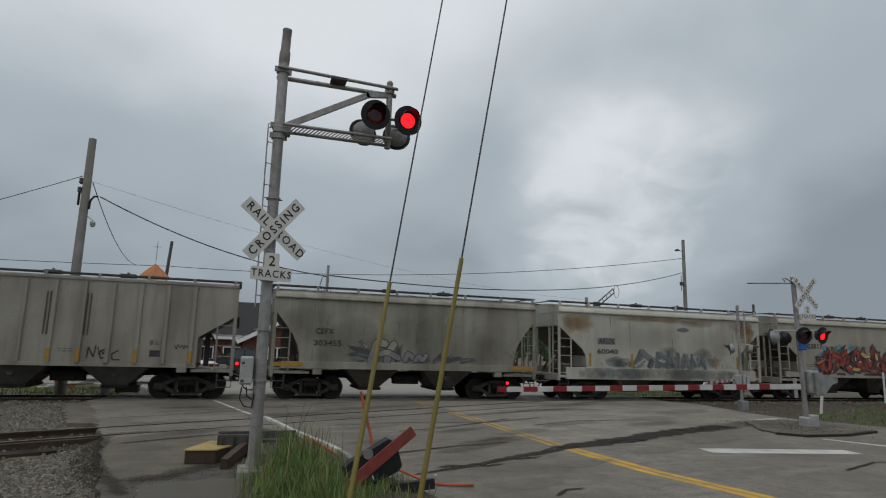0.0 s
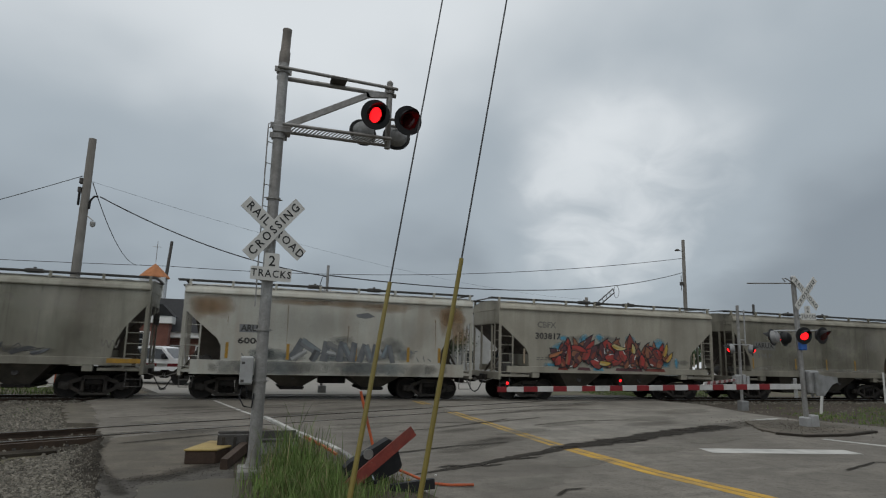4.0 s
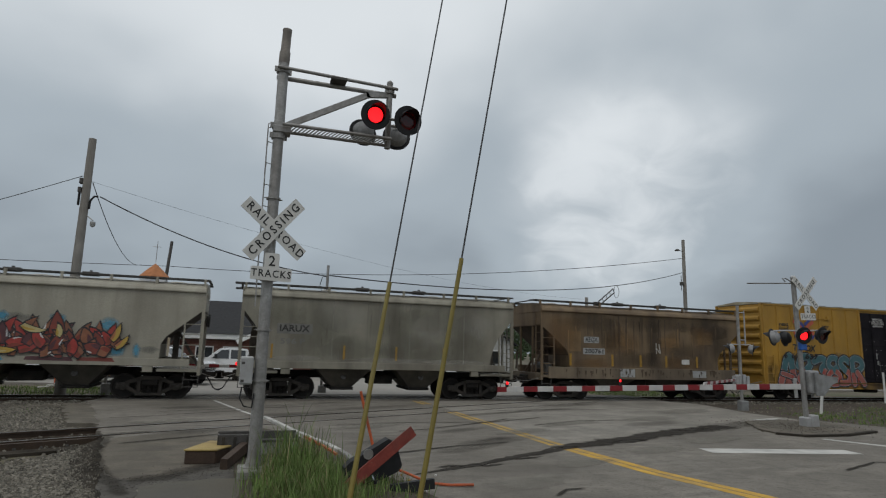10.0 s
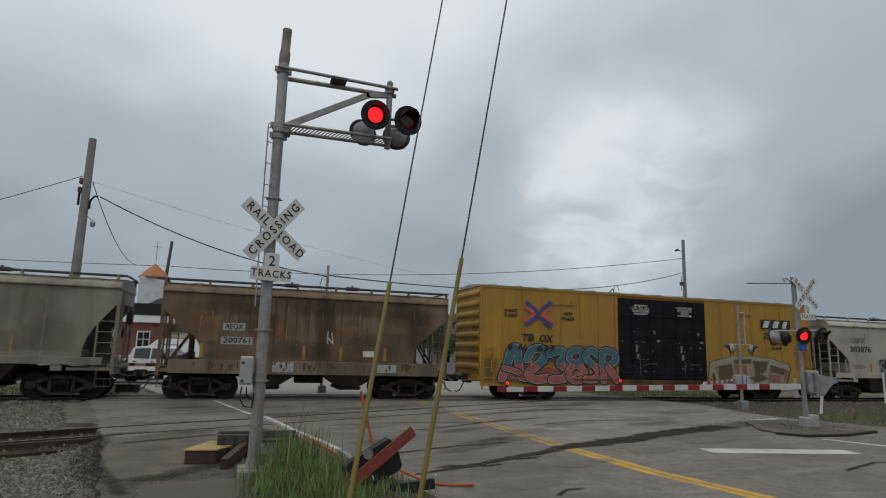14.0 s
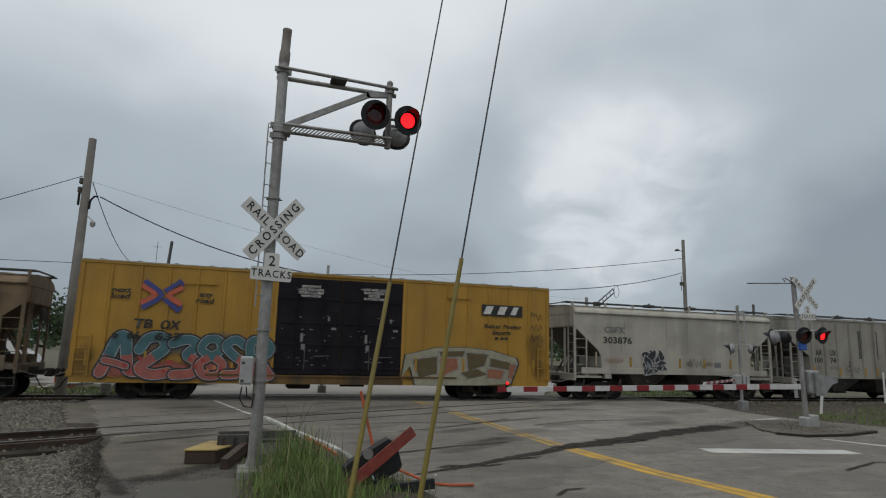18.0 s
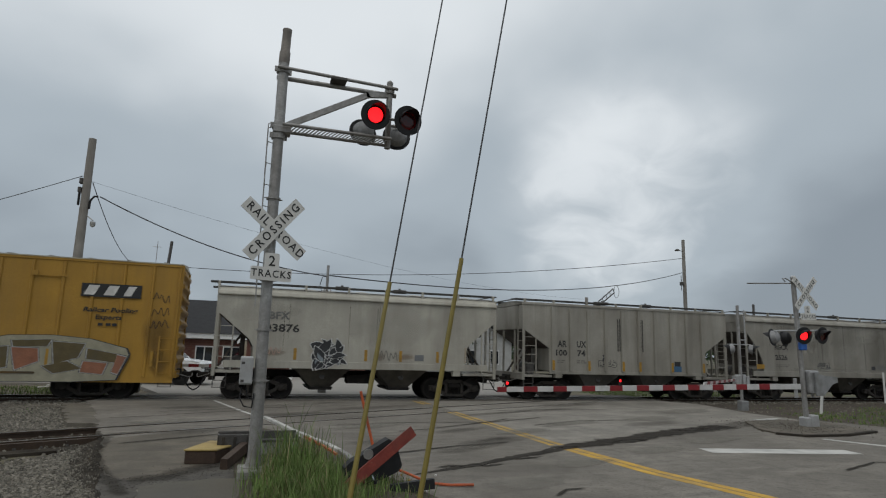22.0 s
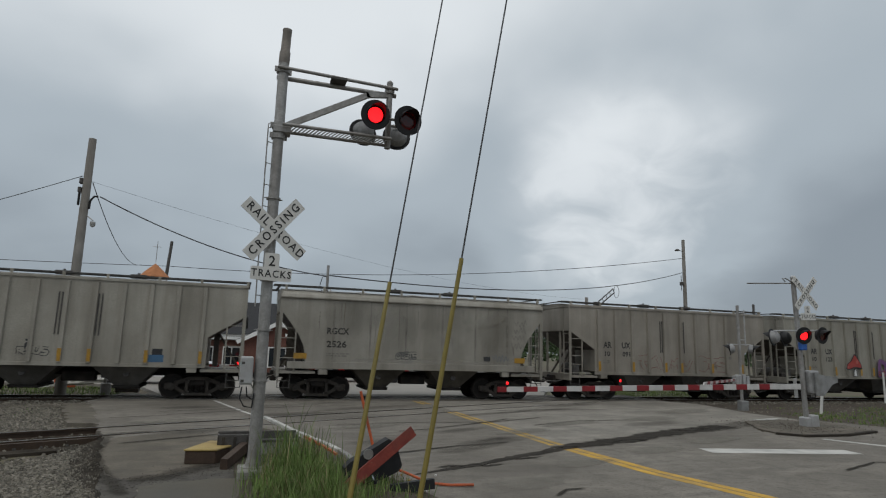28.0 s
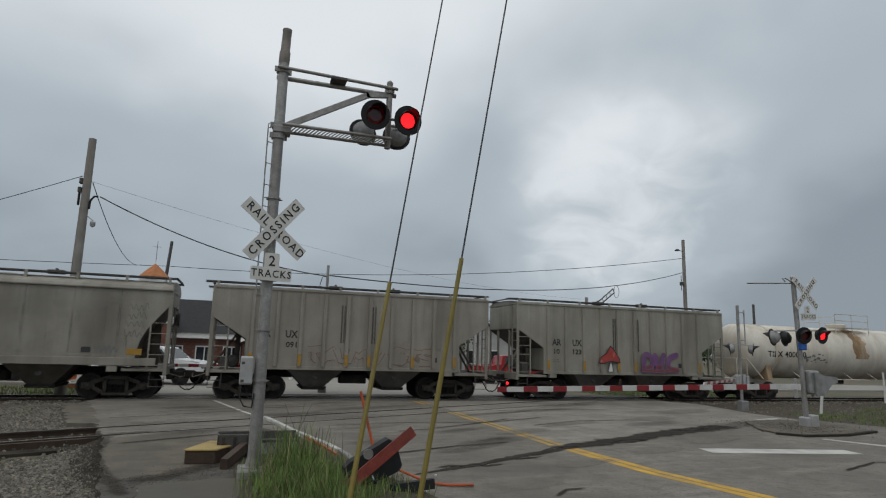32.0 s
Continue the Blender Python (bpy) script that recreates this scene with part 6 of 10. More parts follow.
for k in range(92):
    # a back row of dark tips, then rounder red and orange bodies in front
    u = (k * 0.618) % 1.0
    back = k < 34
    fx = -2.95 + 5.8 * u
    rise = 0.72 + 0.34 * math.sin(math.pi * u)
    fill, shade = RNG_D.choice(((G_BRICK, G_PLUM), (G_RED, G_BRICK), (G_RUSTY, G_BRICK), (G_PLUM, G_BRICK), (G_RUSTY, G_PLUM), (G_BRICK, G_RUSTY)))
    figures_d.append((fx, (1.75 + 0.15 * RNG_D.random() if back else 1.5 + 0.55 * RNG_D.random()), (1.1 if back else 0.62) * rise * RNG_D.uniform(0.8, 1.12), RNG_D.uniform(0.4, 0.62) if back else RNG_D.uniform(0.3, 0.5), RNG_D.choice((62, 78, 95, 110, 130) if k % 4 else (20, 160, 35)), RNG_D.uniform(-1.0, 1.0), fill, shade))
figures_d += [(-0.05, 2.55, 0.75, 0.26, -25, 0.9, G_CREAM, G_GOLD), (-0.75, 1.72, 0.6, 0.26, -10, 0.6, G_GOLD, G_CREAM), (1.05, 2.2, 0.42, 0.24, 80, 1.2, G_CREAM, G_GOLD), (2.75, 2.1, 0.62, 0.26, 62, 0.5, G_GOLD, G_ORANGE), (2.9, 1.85, 0.55, 0.24, 40, 0.6, G_GOLD, G_ORANGE), (-3.35, 1.95, 0.75, 0.2, 15, 0.3, G_ORANGE, G_RUSTY), (-2.45, 1.6, 0.95, 0.3, 80, 0.3, G_RED, G_RUSTY), (-2.2, 2.35, 0.8, 0.3, -5, -0.6, G_RED, G_BRICK)]
leaves(c, figures_d, G_BLACK, G_WHITE, "bright red, orange and gold wild-style graffiti", 44, 0.04)
for x0, x1, mt in ((-2.9, -2.35, G_BRICK), (-1.9, -1.2, G_PLUM), (-1.1, -0.5, G_SKY), (0.1, 1.6, G_PLUM), (1.7, 2.9, G_BRICK)):
    decal(c, "paint_band", [(x0, 1.36), (x1, 1.34), (x1 - 0.1, 1.485), (x0 + 0.06, 1.485)], mt, "graffiti colour over the sill", 0.034)
for rx in (-4.55, 4.6):
    reflector(c, rx, 1.6, 2.25, 0.09, STAIN_B)

# E: olive-grey round hopper
c = hopper("olive-grey covered hopper car with a grey number patch", -17.63, "round", P_E, SLOPE_DARK, 5.68, seams=(-2.2, -0.3, 1.0, 3.4))
plate(c, "number_panel", -4.35, -3.0, 2.55, 2.95, G_MGREY, "grey patch behind lettering")
lettering(c, [("IARUX", -4.25, 2.75, 0.26, 1.15)], INK_PALE)
lettering(c, [("596 P", -4.2, 2.25, 0.22, 0.95)], G_MGREY)
tag(c, 3.7, 2.5, 0.6, 0.7, INK_FAINT, 51, thick=0.025)
for rx in (-4.5, -1.7, 0.45, 2.5):
    reflector(c, rx, 1.6, 2.15, 0.08)

runs(c, -4.5, 4.5, 3.9, 1.5, STREAK_D, 22, 55)
wash(c, ((-1.0, 1.95, 1.3, 0.45), (1.2, 2.0, 1.2, 0.5), (3.1, 2.1, 1.0, 0.7), (-2.6, 2.6, 0.9, 0.9), (0.4, 3.1, 1.0, 0.7), (-4.2, 3.3, 0.7, 0.5), (2.6, 3.3, 1.2, 0.5)), SOFT_GREEN, 771, "soft green-grey grime low on the side", 1.5)
wash(c, ((-1.8, 3.3, 0.9, 0.5), (1.8, 2.8, 0.7, 0.6), (4.0, 3.2, 0.6, 0.5), (-3.6, 1.62, 0.8, 0.12), (0.0, 1.58, 1.5, 0.09), (3.0, 1.58, 1.3, 0.09)), SOFT_PALE, 781, "paler scoured patch of paint", 1.5)
tag(c, 1.7, 2.3, 0.6, 0.9, STREAK_D, 57, "dark scuffs on the side", 0.03)

# F: brown hopper
c = hopper("brown rust-stained covered hopper car with white number patches", -4.95, "angle", P_F, SLOPE_BROWN, 5.55, sill_skin=P_FSILL, sill_low=0.98)
plate(c, "number_panel", -3.4, -2.6, 2.6, 2.88, G_LGREY, "dirty white patch behind lettering")
plate(c, "number_panel", -3.45, -2.3, 2.08, 2.36, G_LGREY, "dirty white patch behind numbers")
lettering(c, [("AEQX", -3.33, 2.74, 0.2, 0.66), ("200761", -3.36, 2.22, 0.2, 0.98)], M_INK)
F_TAN = surf("tan_patch_paint", (0.225, 0.145, 0.07), 0.7, var=0.2, scale=2, dirt=(0.1, 0.07, 0.04), dirt_amount=0.6, streak=True)
for x0, x1, z0, z1 in ((-2.1, -1.2, 2.5, 3.0), (0.75, 1.9, 2.5, 2.95), (3.0, 3.9, 2.7, 3.3), (-4.15, -3.55, 2.2, 3.1)):
    plate(c, "paint_patch", x0, x1, z0, z1, F_TAN, "lighter tan paint patch", 0.003)
for rx in (-4.1, -1.9, -0.35, 1.1, 2.9):
    reflector(c, rx, 1.56, 2.1)
plate(c, "stencil_panel", 2.0, 2.45, 1.72, 1.95, INK_WHITE, "small white stencil panel")
plate(c, "sill_patch", -1.5, -0.7, 1.08, 1.45, G_LGREY, "dirty white patch on the sill", 0.034)
runs(c, -4.6, 4.6, 1.48, 0.99, STREAK_F, 60, 61, "rust runs on the sill", (0.03, 0.12), 0.036)
plate(c, "sill_patch", 2.6, 3.4, 1.1, 1.42, G_LGREY, "white patch on the sill", 0.034)
strokes(c, [((0.55, 2.2), (0.55, 2.7)), ((0.55, 2.45), (0.78, 2.2)), ((0.78, 2.2), (0.7, 2.65))], INK_WHITE, 0.03, "thin white scrawl")

wash(c, ((-3.2, 3.55, 1.3, 0.35), (0.2, 3.6, 1.8, 0.3), (3.4, 3.5, 1.2, 0.35), (-0.4, 1.85, 1.0, 0.35), (2.2, 2.1, 0.8, 0.6), (4.3, 2.7, 0.4, 0.8), (-2.0, 3.0, 0.5, 0.6), (0.4, 2.6, 0.35, 0.8)), SOFT_SOOT, 791, "dark soot-brown grime on the side", 1.5)
wash(c, ((-4.4, 3.0, 0.7, 0.7), (-1.3, 2.7, 0.7, 0.5), (1.3, 2.75, 0.6, 0.4), (3.2, 3.0, 0.6, 0.4), (1.9, 1.75, 0.9, 0.25), (-3.0, 1.65, 0.9, 0.2)), SOFT_ORANGE, 801, "orange rust bloom on the side", 1.5)
runs(c, -4.2, 4.3, 3.9, 1.5, STREAK_F, 30, 58, "dark rust streaks run down the side", (0.02, 0.09))
runs(c, -4.2, 4.3, 3.6, 1.6, F_TAN, 22, 59, "tan streaks run down the side", (0.02, 0.07))

# H: pale hopper with black and white graffiti
c = hopper("pale grey covered hopper car with a black and white graffiti figure", 28.0, "angle", P_H, SLOPE_DARK, 5.72)
lettering(c, [("CBFX", -4.15, 3.22, 0.29, 1.12)], surf("grey_lettering", (0.12, 0.12, 0.115), 0.7, var=0.3, scale=4, bump=0))
lettering(c, [("303876", -4.22, 2.74, 0.3, 1.58)], INK_PALE)
RNG_H = random.Random(61)
LIFT[0] = 0.032
leaves(c, [(-1.5 + 0.5 * RNG_H.uniform(-1, 1) * (1 - 0.3 * (k % 3)), 1.3 + 0.75 * RNG_H.random(), RNG_H.uniform(0.3, 0.6), RNG_H.uniform(0.26, 0.5), RNG_H.choice((15, 50, 80, 100, 140, 165, 220)) + RNG_H.uniform(-15, 15), RNG_H.uniform(-1.8, 1.8), G_BLACK, G_BLACK if k % 4 else G_SLATE) for k in range(34)], G_WHITE, G_WHITE, "black and white sprayed figure", 64, 0.02)
fat_letters(c, [([(-1.15, 2.02), (-1.4, 2.12), (-1.62, 1.95), (-1.42, 1.75), (-1.2, 1.58), (-1.4, 1.38), (-1.68, 1.45)], 0.13)], 0.0, [G_WHITE, G_BLACK, G_BLACK, G_BLACK], "black sprayed letter with a white rim", 0.02, 0.012)
LIFT[0] = 0.0
tag(c, 0.5, 1.6, 0.9, 0.35, INK_FAINT, 62)
tag(c, -4.2, 1.7, 0.9, 0.3, G_RUSTPINK, 63)
for rx in (-4.6, 4.35):
    reflector(c, rx, 1.55, 2.2, 0.08, STAIN_B)
for rx in (-2.75, 0.05, 1.5, 3.1):
    reflector(c, rx, 1.55, 2.0, 0.12)
plate(c, "stencil_panel", 2.1, 2.5, 1.6, 1.85, G_GREY, "small dark stencil panel")

runs(c, -4.2, 4.3, 3.9, 1.5, STREAK_D, 5, 65)
wash(c, ((1.3, 3.0, 1.4, 0.6), (-4.0, 3.4, 0.8, 0.4)), SOFT_PALE, 821, "paler chalky patch of paint", 1.5)
wash(c, ((-3.6, 1.8, 0.6, 0.16), (0.6, 1.75, 0.3, 0.2), (1.75, 1.75, 0.45, 0.16)), SOFT_ORANGE, 825, "faint orange sprayed marks")

# I: ribbed hopper
c = hopper("light grey ribbed covered hopper car with black lettering", 40.67, "ribbed", P_I, SLOPE_DARK, 5.58)
lettering(c, [("AR", -3.89, 2.5, 0.29, 0.47), ("UX", -2.9, 2.5, 0.29, 0.49), ("100", -3.97, 2.1, 0.26, 0.56), ("74", -2.88, 2.1, 0.26, 0.42)], M_INK)
small_print(c, -3.9, 1.75, 0.4, 2, INK_FAINT)
small_print(c, -2.9, 1.75, 0.4, 2, INK_FAINT)
LIFT[0] = 0.003
graffiti(c, -1.75, -0.85, 1.5, 1.85, [P_I, G_BLACK, P_I, P_I, P_I], 71, 4, "small black sprayed lettering", 0.022, fills=1, fat=0.3)
leaves(c, [(-1.55, 1.86, 0.24, 0.16, 40, 1.6, G_BLACK, G_BLACK), (-1.4, 1.9, 0.2, 0.14, 120, 1.0, G_BLACK, G_WHITE)], G_BLACK, G_WHITE, "small black sprayed face", 72, 0.015)
LIFT[0] = 0.0
plate(c, "blue_patch", 2.25, 2.85, 1.36, 1.62, G_BLUE, "small blue patch low on the side")
plate(c, "stencil_panel", 2.45, 2.8, 1.62, 1.84, G_BLACK, "small black stencil panel")

# J: round hopper with weld seams
c = hopper("warm grey covered hopper car with dark vertical weld seams", 53.25, "round", P_J, SLOPE_DARK, 5.68, seams=(-3.6, -2.1, -0.6, 1.0, 2.5, 4.0))
wash(c, [(sx, 2.75, 0.05, 1.25) for sx in (-3.6, -2.1, -0.6, 1.0, 2.5, 4.0)], SOFT_SOOT, 861, "dark grime along a weld seam")
lettering(c, [("RGCX", -3.85, 2.7, 0.25, 0.88), ("2526", -3.85, 2.18, 0.25, 0.8)], INK_PALE)
small_print(c, -3.85, 1.8, 0.9, 2, INK_FAINT)
graffiti(c, -1.0, -0.1, 1.62, 1.98, [P_J, G_BLACK, P_J, G_MGREY, P_J], 81, 5, "small black sprayed lettering", 0.024, fills=1, fat=0.3)
tag(c, -0.95, 1.42, 0.6, 0.12, G_MGREY, 83, thick=0.02)
tag(c, 3.3, 1.66, 0.8, 0.26, G_GREY, 82)
plate(c, "stencil_panel", 2.9, 3.2, 1.65, 1.85, G_BLACK, "small black stencil panel")
for k in range(4):
    tag(c, 4.2 + 0.05 * k, 2.2 + 0.33 * k, 0.6, 0.28, INK_FAINT, 84 + k, "faint grey sprayed scribble", 0.022)
reflector(c, -4.85, 1.6, 1.82, 0.5)
reflector(c, 4.6, 1.6, 1.82, 0.5)

runs(c, -4.4, 4.4, 3.9, 1.5, STREAK_D, 10, 88)
wash(c, ((-2.9, 3.3, 0.8, 0.6), (-0.9, 2.8, 0.8, 0.9), (1.3, 3.2, 0.9, 0.6), (3.3, 2.6, 0.8, 0.9)), SOFT_DARK, 831, "soft grey grime between the seams", 1.5)
wash(c, ((-1.4, 3.2, 0.5, 0.5), (2.9, 3.5, 0.8, 0.3), (0.9, 2.2, 0.6, 0.5), (0.0, 1.58, 2.5, 0.09)), SOFT_PALE, 841, "paler chalky patch of paint", 1.5)

# K: ribbed hopper with faint pink graffiti
c = hopper("grey ribbed covered hopper car with faint pink graffiti", 66.0, "ribbed", P_K, SLOPE_DARK, 5.62)
lettering(c, [("AR", -3.88, 2.52, 0.28, 0.45), ("UX", -2.88, 2.52, 0.28, 0.47), ("10", -3.8, 2.12, 0.22, 0.28), ("091", -2.85, 2.12, 0.22, 0.42)], M_INK)
small_print(c, -3.9, 1.78, 0.4, 2, INK_FAINT)
graffiti(c, -2.0, 0.9, 1.4, 2.1, [P_K, G_PINKLINE, P_K, P_K, P_K], 91, 5, "faint pink outlined spray lettering", 0.022, fills=1, fat=0.3)
wash(c, ((-1.75, 1.7, 0.22, 0.4), (-1.3, 1.62, 0.4, 0.16), (-0.4, 1.7, 0.3, 0.3), (0.5, 1.65, 0.35, 0.22), (1.7, 1.8, 0.4, 0.35), (2.6, 1.75, 0.45, 0.35), (2.1, 1.58, 0.6, 0.14)), SOFT_TAN, 871, "faint rusty smear over the spray lettering")
graffiti(c, 1.3, 3.2, 1.4, 2.1, [P_K, G_PINKLINE, P_K, P_K, P_K], 92, 3, "faint pink outlined spray lettering", 0.022, fills=1, fat=0.3)
plate(c, "stencil_panel", 3.0, 3.35, 1.55, 1.75, G_BLACK, "small black stencil panel")
small_print(c, 2.95, 2.02, 0.5, 1, INK_FAINT, h=0.12)

# L: ribbed hopper with a red cap figure and a purple piece
c = hopper("grey ribbed covered hopper car with red and purple graffiti", 78.7, "ribbed", P_L, SLOPE_DARK, 5.62)
lettering(c, [("AR", -3.92, 2.56, 0.28, 0.46), ("UX", -2.88, 2.56, 0.28, 0.48), ("10", -3.82, 2.16, 0.22, 0.28), ("123", -2.85, 2.16, 0.22, 0.42)], M_INK)
small_print(c, -3.9, 1.78, 0.4, 2, INK_FAINT)
for pts, mat, d in (([(-1.6, 1.68), (-1.52, 1.95), (-1.2, 2.15), (-1.02, 2.42), (-0.93, 2.52), (-0.72, 2.3), (-0.45, 1.92), (-0.42, 1.74), (-0.55, 1.68), (-0.95, 1.78), (-1.42, 1.64)], G_BLACK, 0.106),
                    ([(-1.54, 1.72), (-1.46, 1.94), (-1.16, 2.12), (-0.93, 2.44), (-0.75, 2.26), (-0.5, 1.92), (-0.48, 1.76), (-0.95, 1.82), (-1.4, 1.68)], G_RED, 0.108),
                    ([(-1.12, 1.3), (-1.0, 1.72), (-0.86, 1.72), (-0.78, 1.3)], G_BLACK, 0.106), ([(-1.07, 1.32), (-0.98, 1.68), (-0.89, 1.68), (-0.83, 1.32)], G_WHITE, 0.108),
                    ([(-0.82, 1.98), (-0.78, 2.2), (-0.73, 2.2), (-0.76, 1.98)], G_PINK, 0.11), ([(-1.5, 1.74), (-1.46, 1.84), (-1.38, 1.84), (-1.4, 1.73)], G_PINK, 0.11)):
    decal(c, "graffiti", pts, mat, "red capped stalk figure sprayed on the side", d)
LIFT[0] = 0.1
fat_letters(c, [([(0.85, 1.4), (0.92, 2.1), (1.25, 2.05), (1.4, 1.72), (1.0, 1.45)], 0.15), ([(1.5, 2.1), (1.72, 1.5), (1.98, 2.12)], 0.16), ([(2.72, 2.15), (2.32, 1.98), (2.26, 1.55), (2.75, 1.42)], 0.17), ([(0.8, 1.42), (1.6, 1.38), (2.3, 1.42)], 0.1)], 1.6, [G_PURPLE, G_LAV, fresh("spray_violet", (0.17, 0.07, 0.2)), G_MAROON], "purple sprayed lettering with dark red foot", 0.03, 0.02)
LIFT[0] = 0.0
plate(c, "stencil_panel", 2.9, 3.2, 1.55, 1.75, G_BLACK, "small black stencil panel")


# G: the yellow boxcar
P_BOX = paint("boxcar_yellow", (0.36, 0.198, 0.026), dirt=(0.24, 0.14, 0.035), amount=0.5)
P_DOOR = surf("boxcar_black_door", (0.0125, 0.0108, 0.014), 0.85, var=0.25, scale=2, grain=25, bump=0.08, dirt=(0.021, 0.018, 0.02), dirt_amount=0.5, spec=0.15)


def boxcar(x):
    car = thing("boxcar", "yellow high-cube boxcar with black doors and teal and red graffiti", "freight car", "cars of the train")
    CARS.append((car, x))
    H = 9.36
    bm = B()
    box(bm, -H, H, SIDE + 0.06, -SIDE - 0.06, 1.05, 4.92)
    part("body_shell", bm, P_BOX, car)
    # side panels with their posts, either side of the doors
    for a, b in ((-H, -2.52), (2.6, H)):
        bm = B()
        box(bm, a, b, SIDE + 0.02, SIDE + 0.062, 0.62, 4.86)
        part("side_panel", bm, P_BOX, car)
        n = 7
        for i in range(n + 1):
            px = a + (b - a) * i / n
            px = min(max(px, a + 0.06), b - 0.06)
            bm = B()
            slab(bm, [(px - 0.06, SIDE + 0.02), (px + 0.06, SIDE + 0.02), (px + 0.035, SIDE - 0.035), (px - 0.035, SIDE - 0.035)], 2, 0.82, 4.84)
            part("side_post", bm, P_BOX, car)
    bm = B()
    box(bm, -H, H, SIDE - 0.01, SIDE + 0.06, 4.86, 4.97, 0.01)
    part("top_chord", bm, P_BOX, car)
    for a, b in ((-H, -7.9), (-4.6, 4.6), (7.9, H)):
        bm = B()
        box(bm, a, b, SIDE + 0.03, SIDE + 0.12, 0.66, 0.86)
        part("side_sill", bm, P_BOX, car)
    bm = B()
    box(bm, -H + 0.1, H - 0.1, -0.4, 0.4, 0.75, 1.05)
    for k in range(7):
        cx = -6 + 2 * k
        box(bm, cx - 0.08, cx + 0.08, -1.5, 1.5, 0.85, 1.06)
    part("underframe", bm, M_UNDER, car)
    # roof with cross ribs
    bm = B()
    slab(bm, [(-1.62, 4.95), (-1.62, 4.99), (0, 5.12), (1.62, 4.99), (1.62, 4.95)], 0, -H - 0.03, H + 0.03)
    roof = part("roof", bm, surf("galvanised_roof", (0.4, 0.36, 0.26), 0.5, 0.4, var=0.15, scale=2, dirt=(0.2, 0.14, 0.07), dirt_amount=0.5), car, "dull galvanised roof")
    for k in range(15):
        rx = -H + 0.6 + (2 * H - 1.2) * k / 14
        bm = B()
        slab(bm, [(-1.62, 4.99), (-1.62, 5.02), (0, 5.15), (1.62, 5.02), (1.62, 4.99), (0, 5.12)], 0, rx - 0.06, rx + 0.06)
        part("roof_rib", bm, M_STEEL, roof)
    # plug doors
    for a, b in ((-2.5, 0.04), (0.06, 2.58)):
        bm = B()
        box(bm, a, b, SIDE - 0.03, SIDE + 0.03, 1.0, 4.76, 0.012)
        dr = part("plug_door", bm, P_DOOR, car, "black sliding plug door")
        for z in (1.25, 2.15, 3.0, 3.95):
            bm = B()
            box(bm, a + 0.1, b - 0.1, SIDE - 0.055, SIDE - 0.028, z - 0.045, z + 0.045, 0.008)
            part("door_rib", bm, P_DOOR, dr)
        for px in (a + 0.75, b - 0.75):
            bm = B()
            tube(bm, (px, SIDE - 0.075, 1.0), (px, SIDE - 0.075, 4.75), 0.028, seg=7)
            part("lock_rod", bm, P_DOOR, dr)
        bm = B()
        tube(bm, (b - 1.05, SIDE - 0.1, 1.7), (b - 0.45, SIDE - 0.1, 1.72), 0.022, seg=6)
        tube(bm, ((a + b) / 2 - 0.12, SIDE - 0.1, 1.2), ((a + b) / 2 - 0.12, SIDE - 0.1, 2.1), 0.018, seg=6)
        part("door_handle", bm, M_DARKST, dr)
        rng = random.Random(int(a * 10) + 50)
        rows = ("IMPORTANT", "CLOSE THIS DOOR", "BEFORE CLOSING", "MAIN DOOR") if a < 0 else ("CLOSE AND LOCK", "BOTH DOORS", "BEFORE", "MOVING CAR")
        for k, row in enumerate(rows):
            part("door_notice", words(row, 0.135, INK_WHITE, 0.95, 1.05, 0.02), None, dr, "white notice lettering", at=pose((a + b) / 2, SIDE - 0.062, 4.43 - 0.125 * k))
        bm = B()
        for k in range(22):
            u, z = rng.uniform(a + 0.15, b - 0.4), rng.choice((1.35, 1.5, 1.62, 1.9, 2.3, 2.5, 2.72, 3.2, 3.28))
            q, h = rng.uniform(0.03, 0.13), rng.uniform(0.015, 0.04)
            flat(bm, [(u, SIDE - 0.062, z), (u + q, SIDE - 0.062, z), (u + q, SIDE - 0.062, z + h), (u, SIDE - 0.062, z + h)])
        for u, z, w, h in ((a + 0.95, 2.25, 0.1, 0.34), (a + 1.0, 1.95, 0.14, 0.22), (b - 0.55, 3.1, 0.07, 0.16), (b - 0.4, 2.75, 0.2, 0.09)):
            flat(bm, [(u, SIDE - 0.063, z), (u + w, SIDE - 0.063, z), (u + w, SIDE - 0.063, z + h), (u, SIDE - 0.063, z + h)])
        part("door_stencils", bm, STENCIL, dr, kind="stuff")
        reflector(car, (a + b) / 2 + 0.55, 1.45, 1.85, 0.09)
    for s in (-1, 1):
        bm = B()
        box(bm, -2.6 if s < 0 else 2.55, -2.5 if s < 0 else 2.66, SIDE - 0.04, SIDE + 0.03, 0.9, 4.86)
        part("door_post", bm, P_BOX, car)
    bm = B()
    box(bm, -2.6, 2.66, SIDE - 0.02, SIDE + 0.05, 0.62, 0.9)
    box(bm, -4.9, 5.0, SIDE - 0.06, SIDE - 0.0, 0.9, 0.97)
    part("door_track", bm, surf("grimy_sill_yellow", (0.15, 0.088, 0.024), 0.75, var=0.25, scale=2, dirt=(0.035, 0.027, 0.02), dirt_amount=0.85, streak=True), car, "grimy yellow sill and door track")
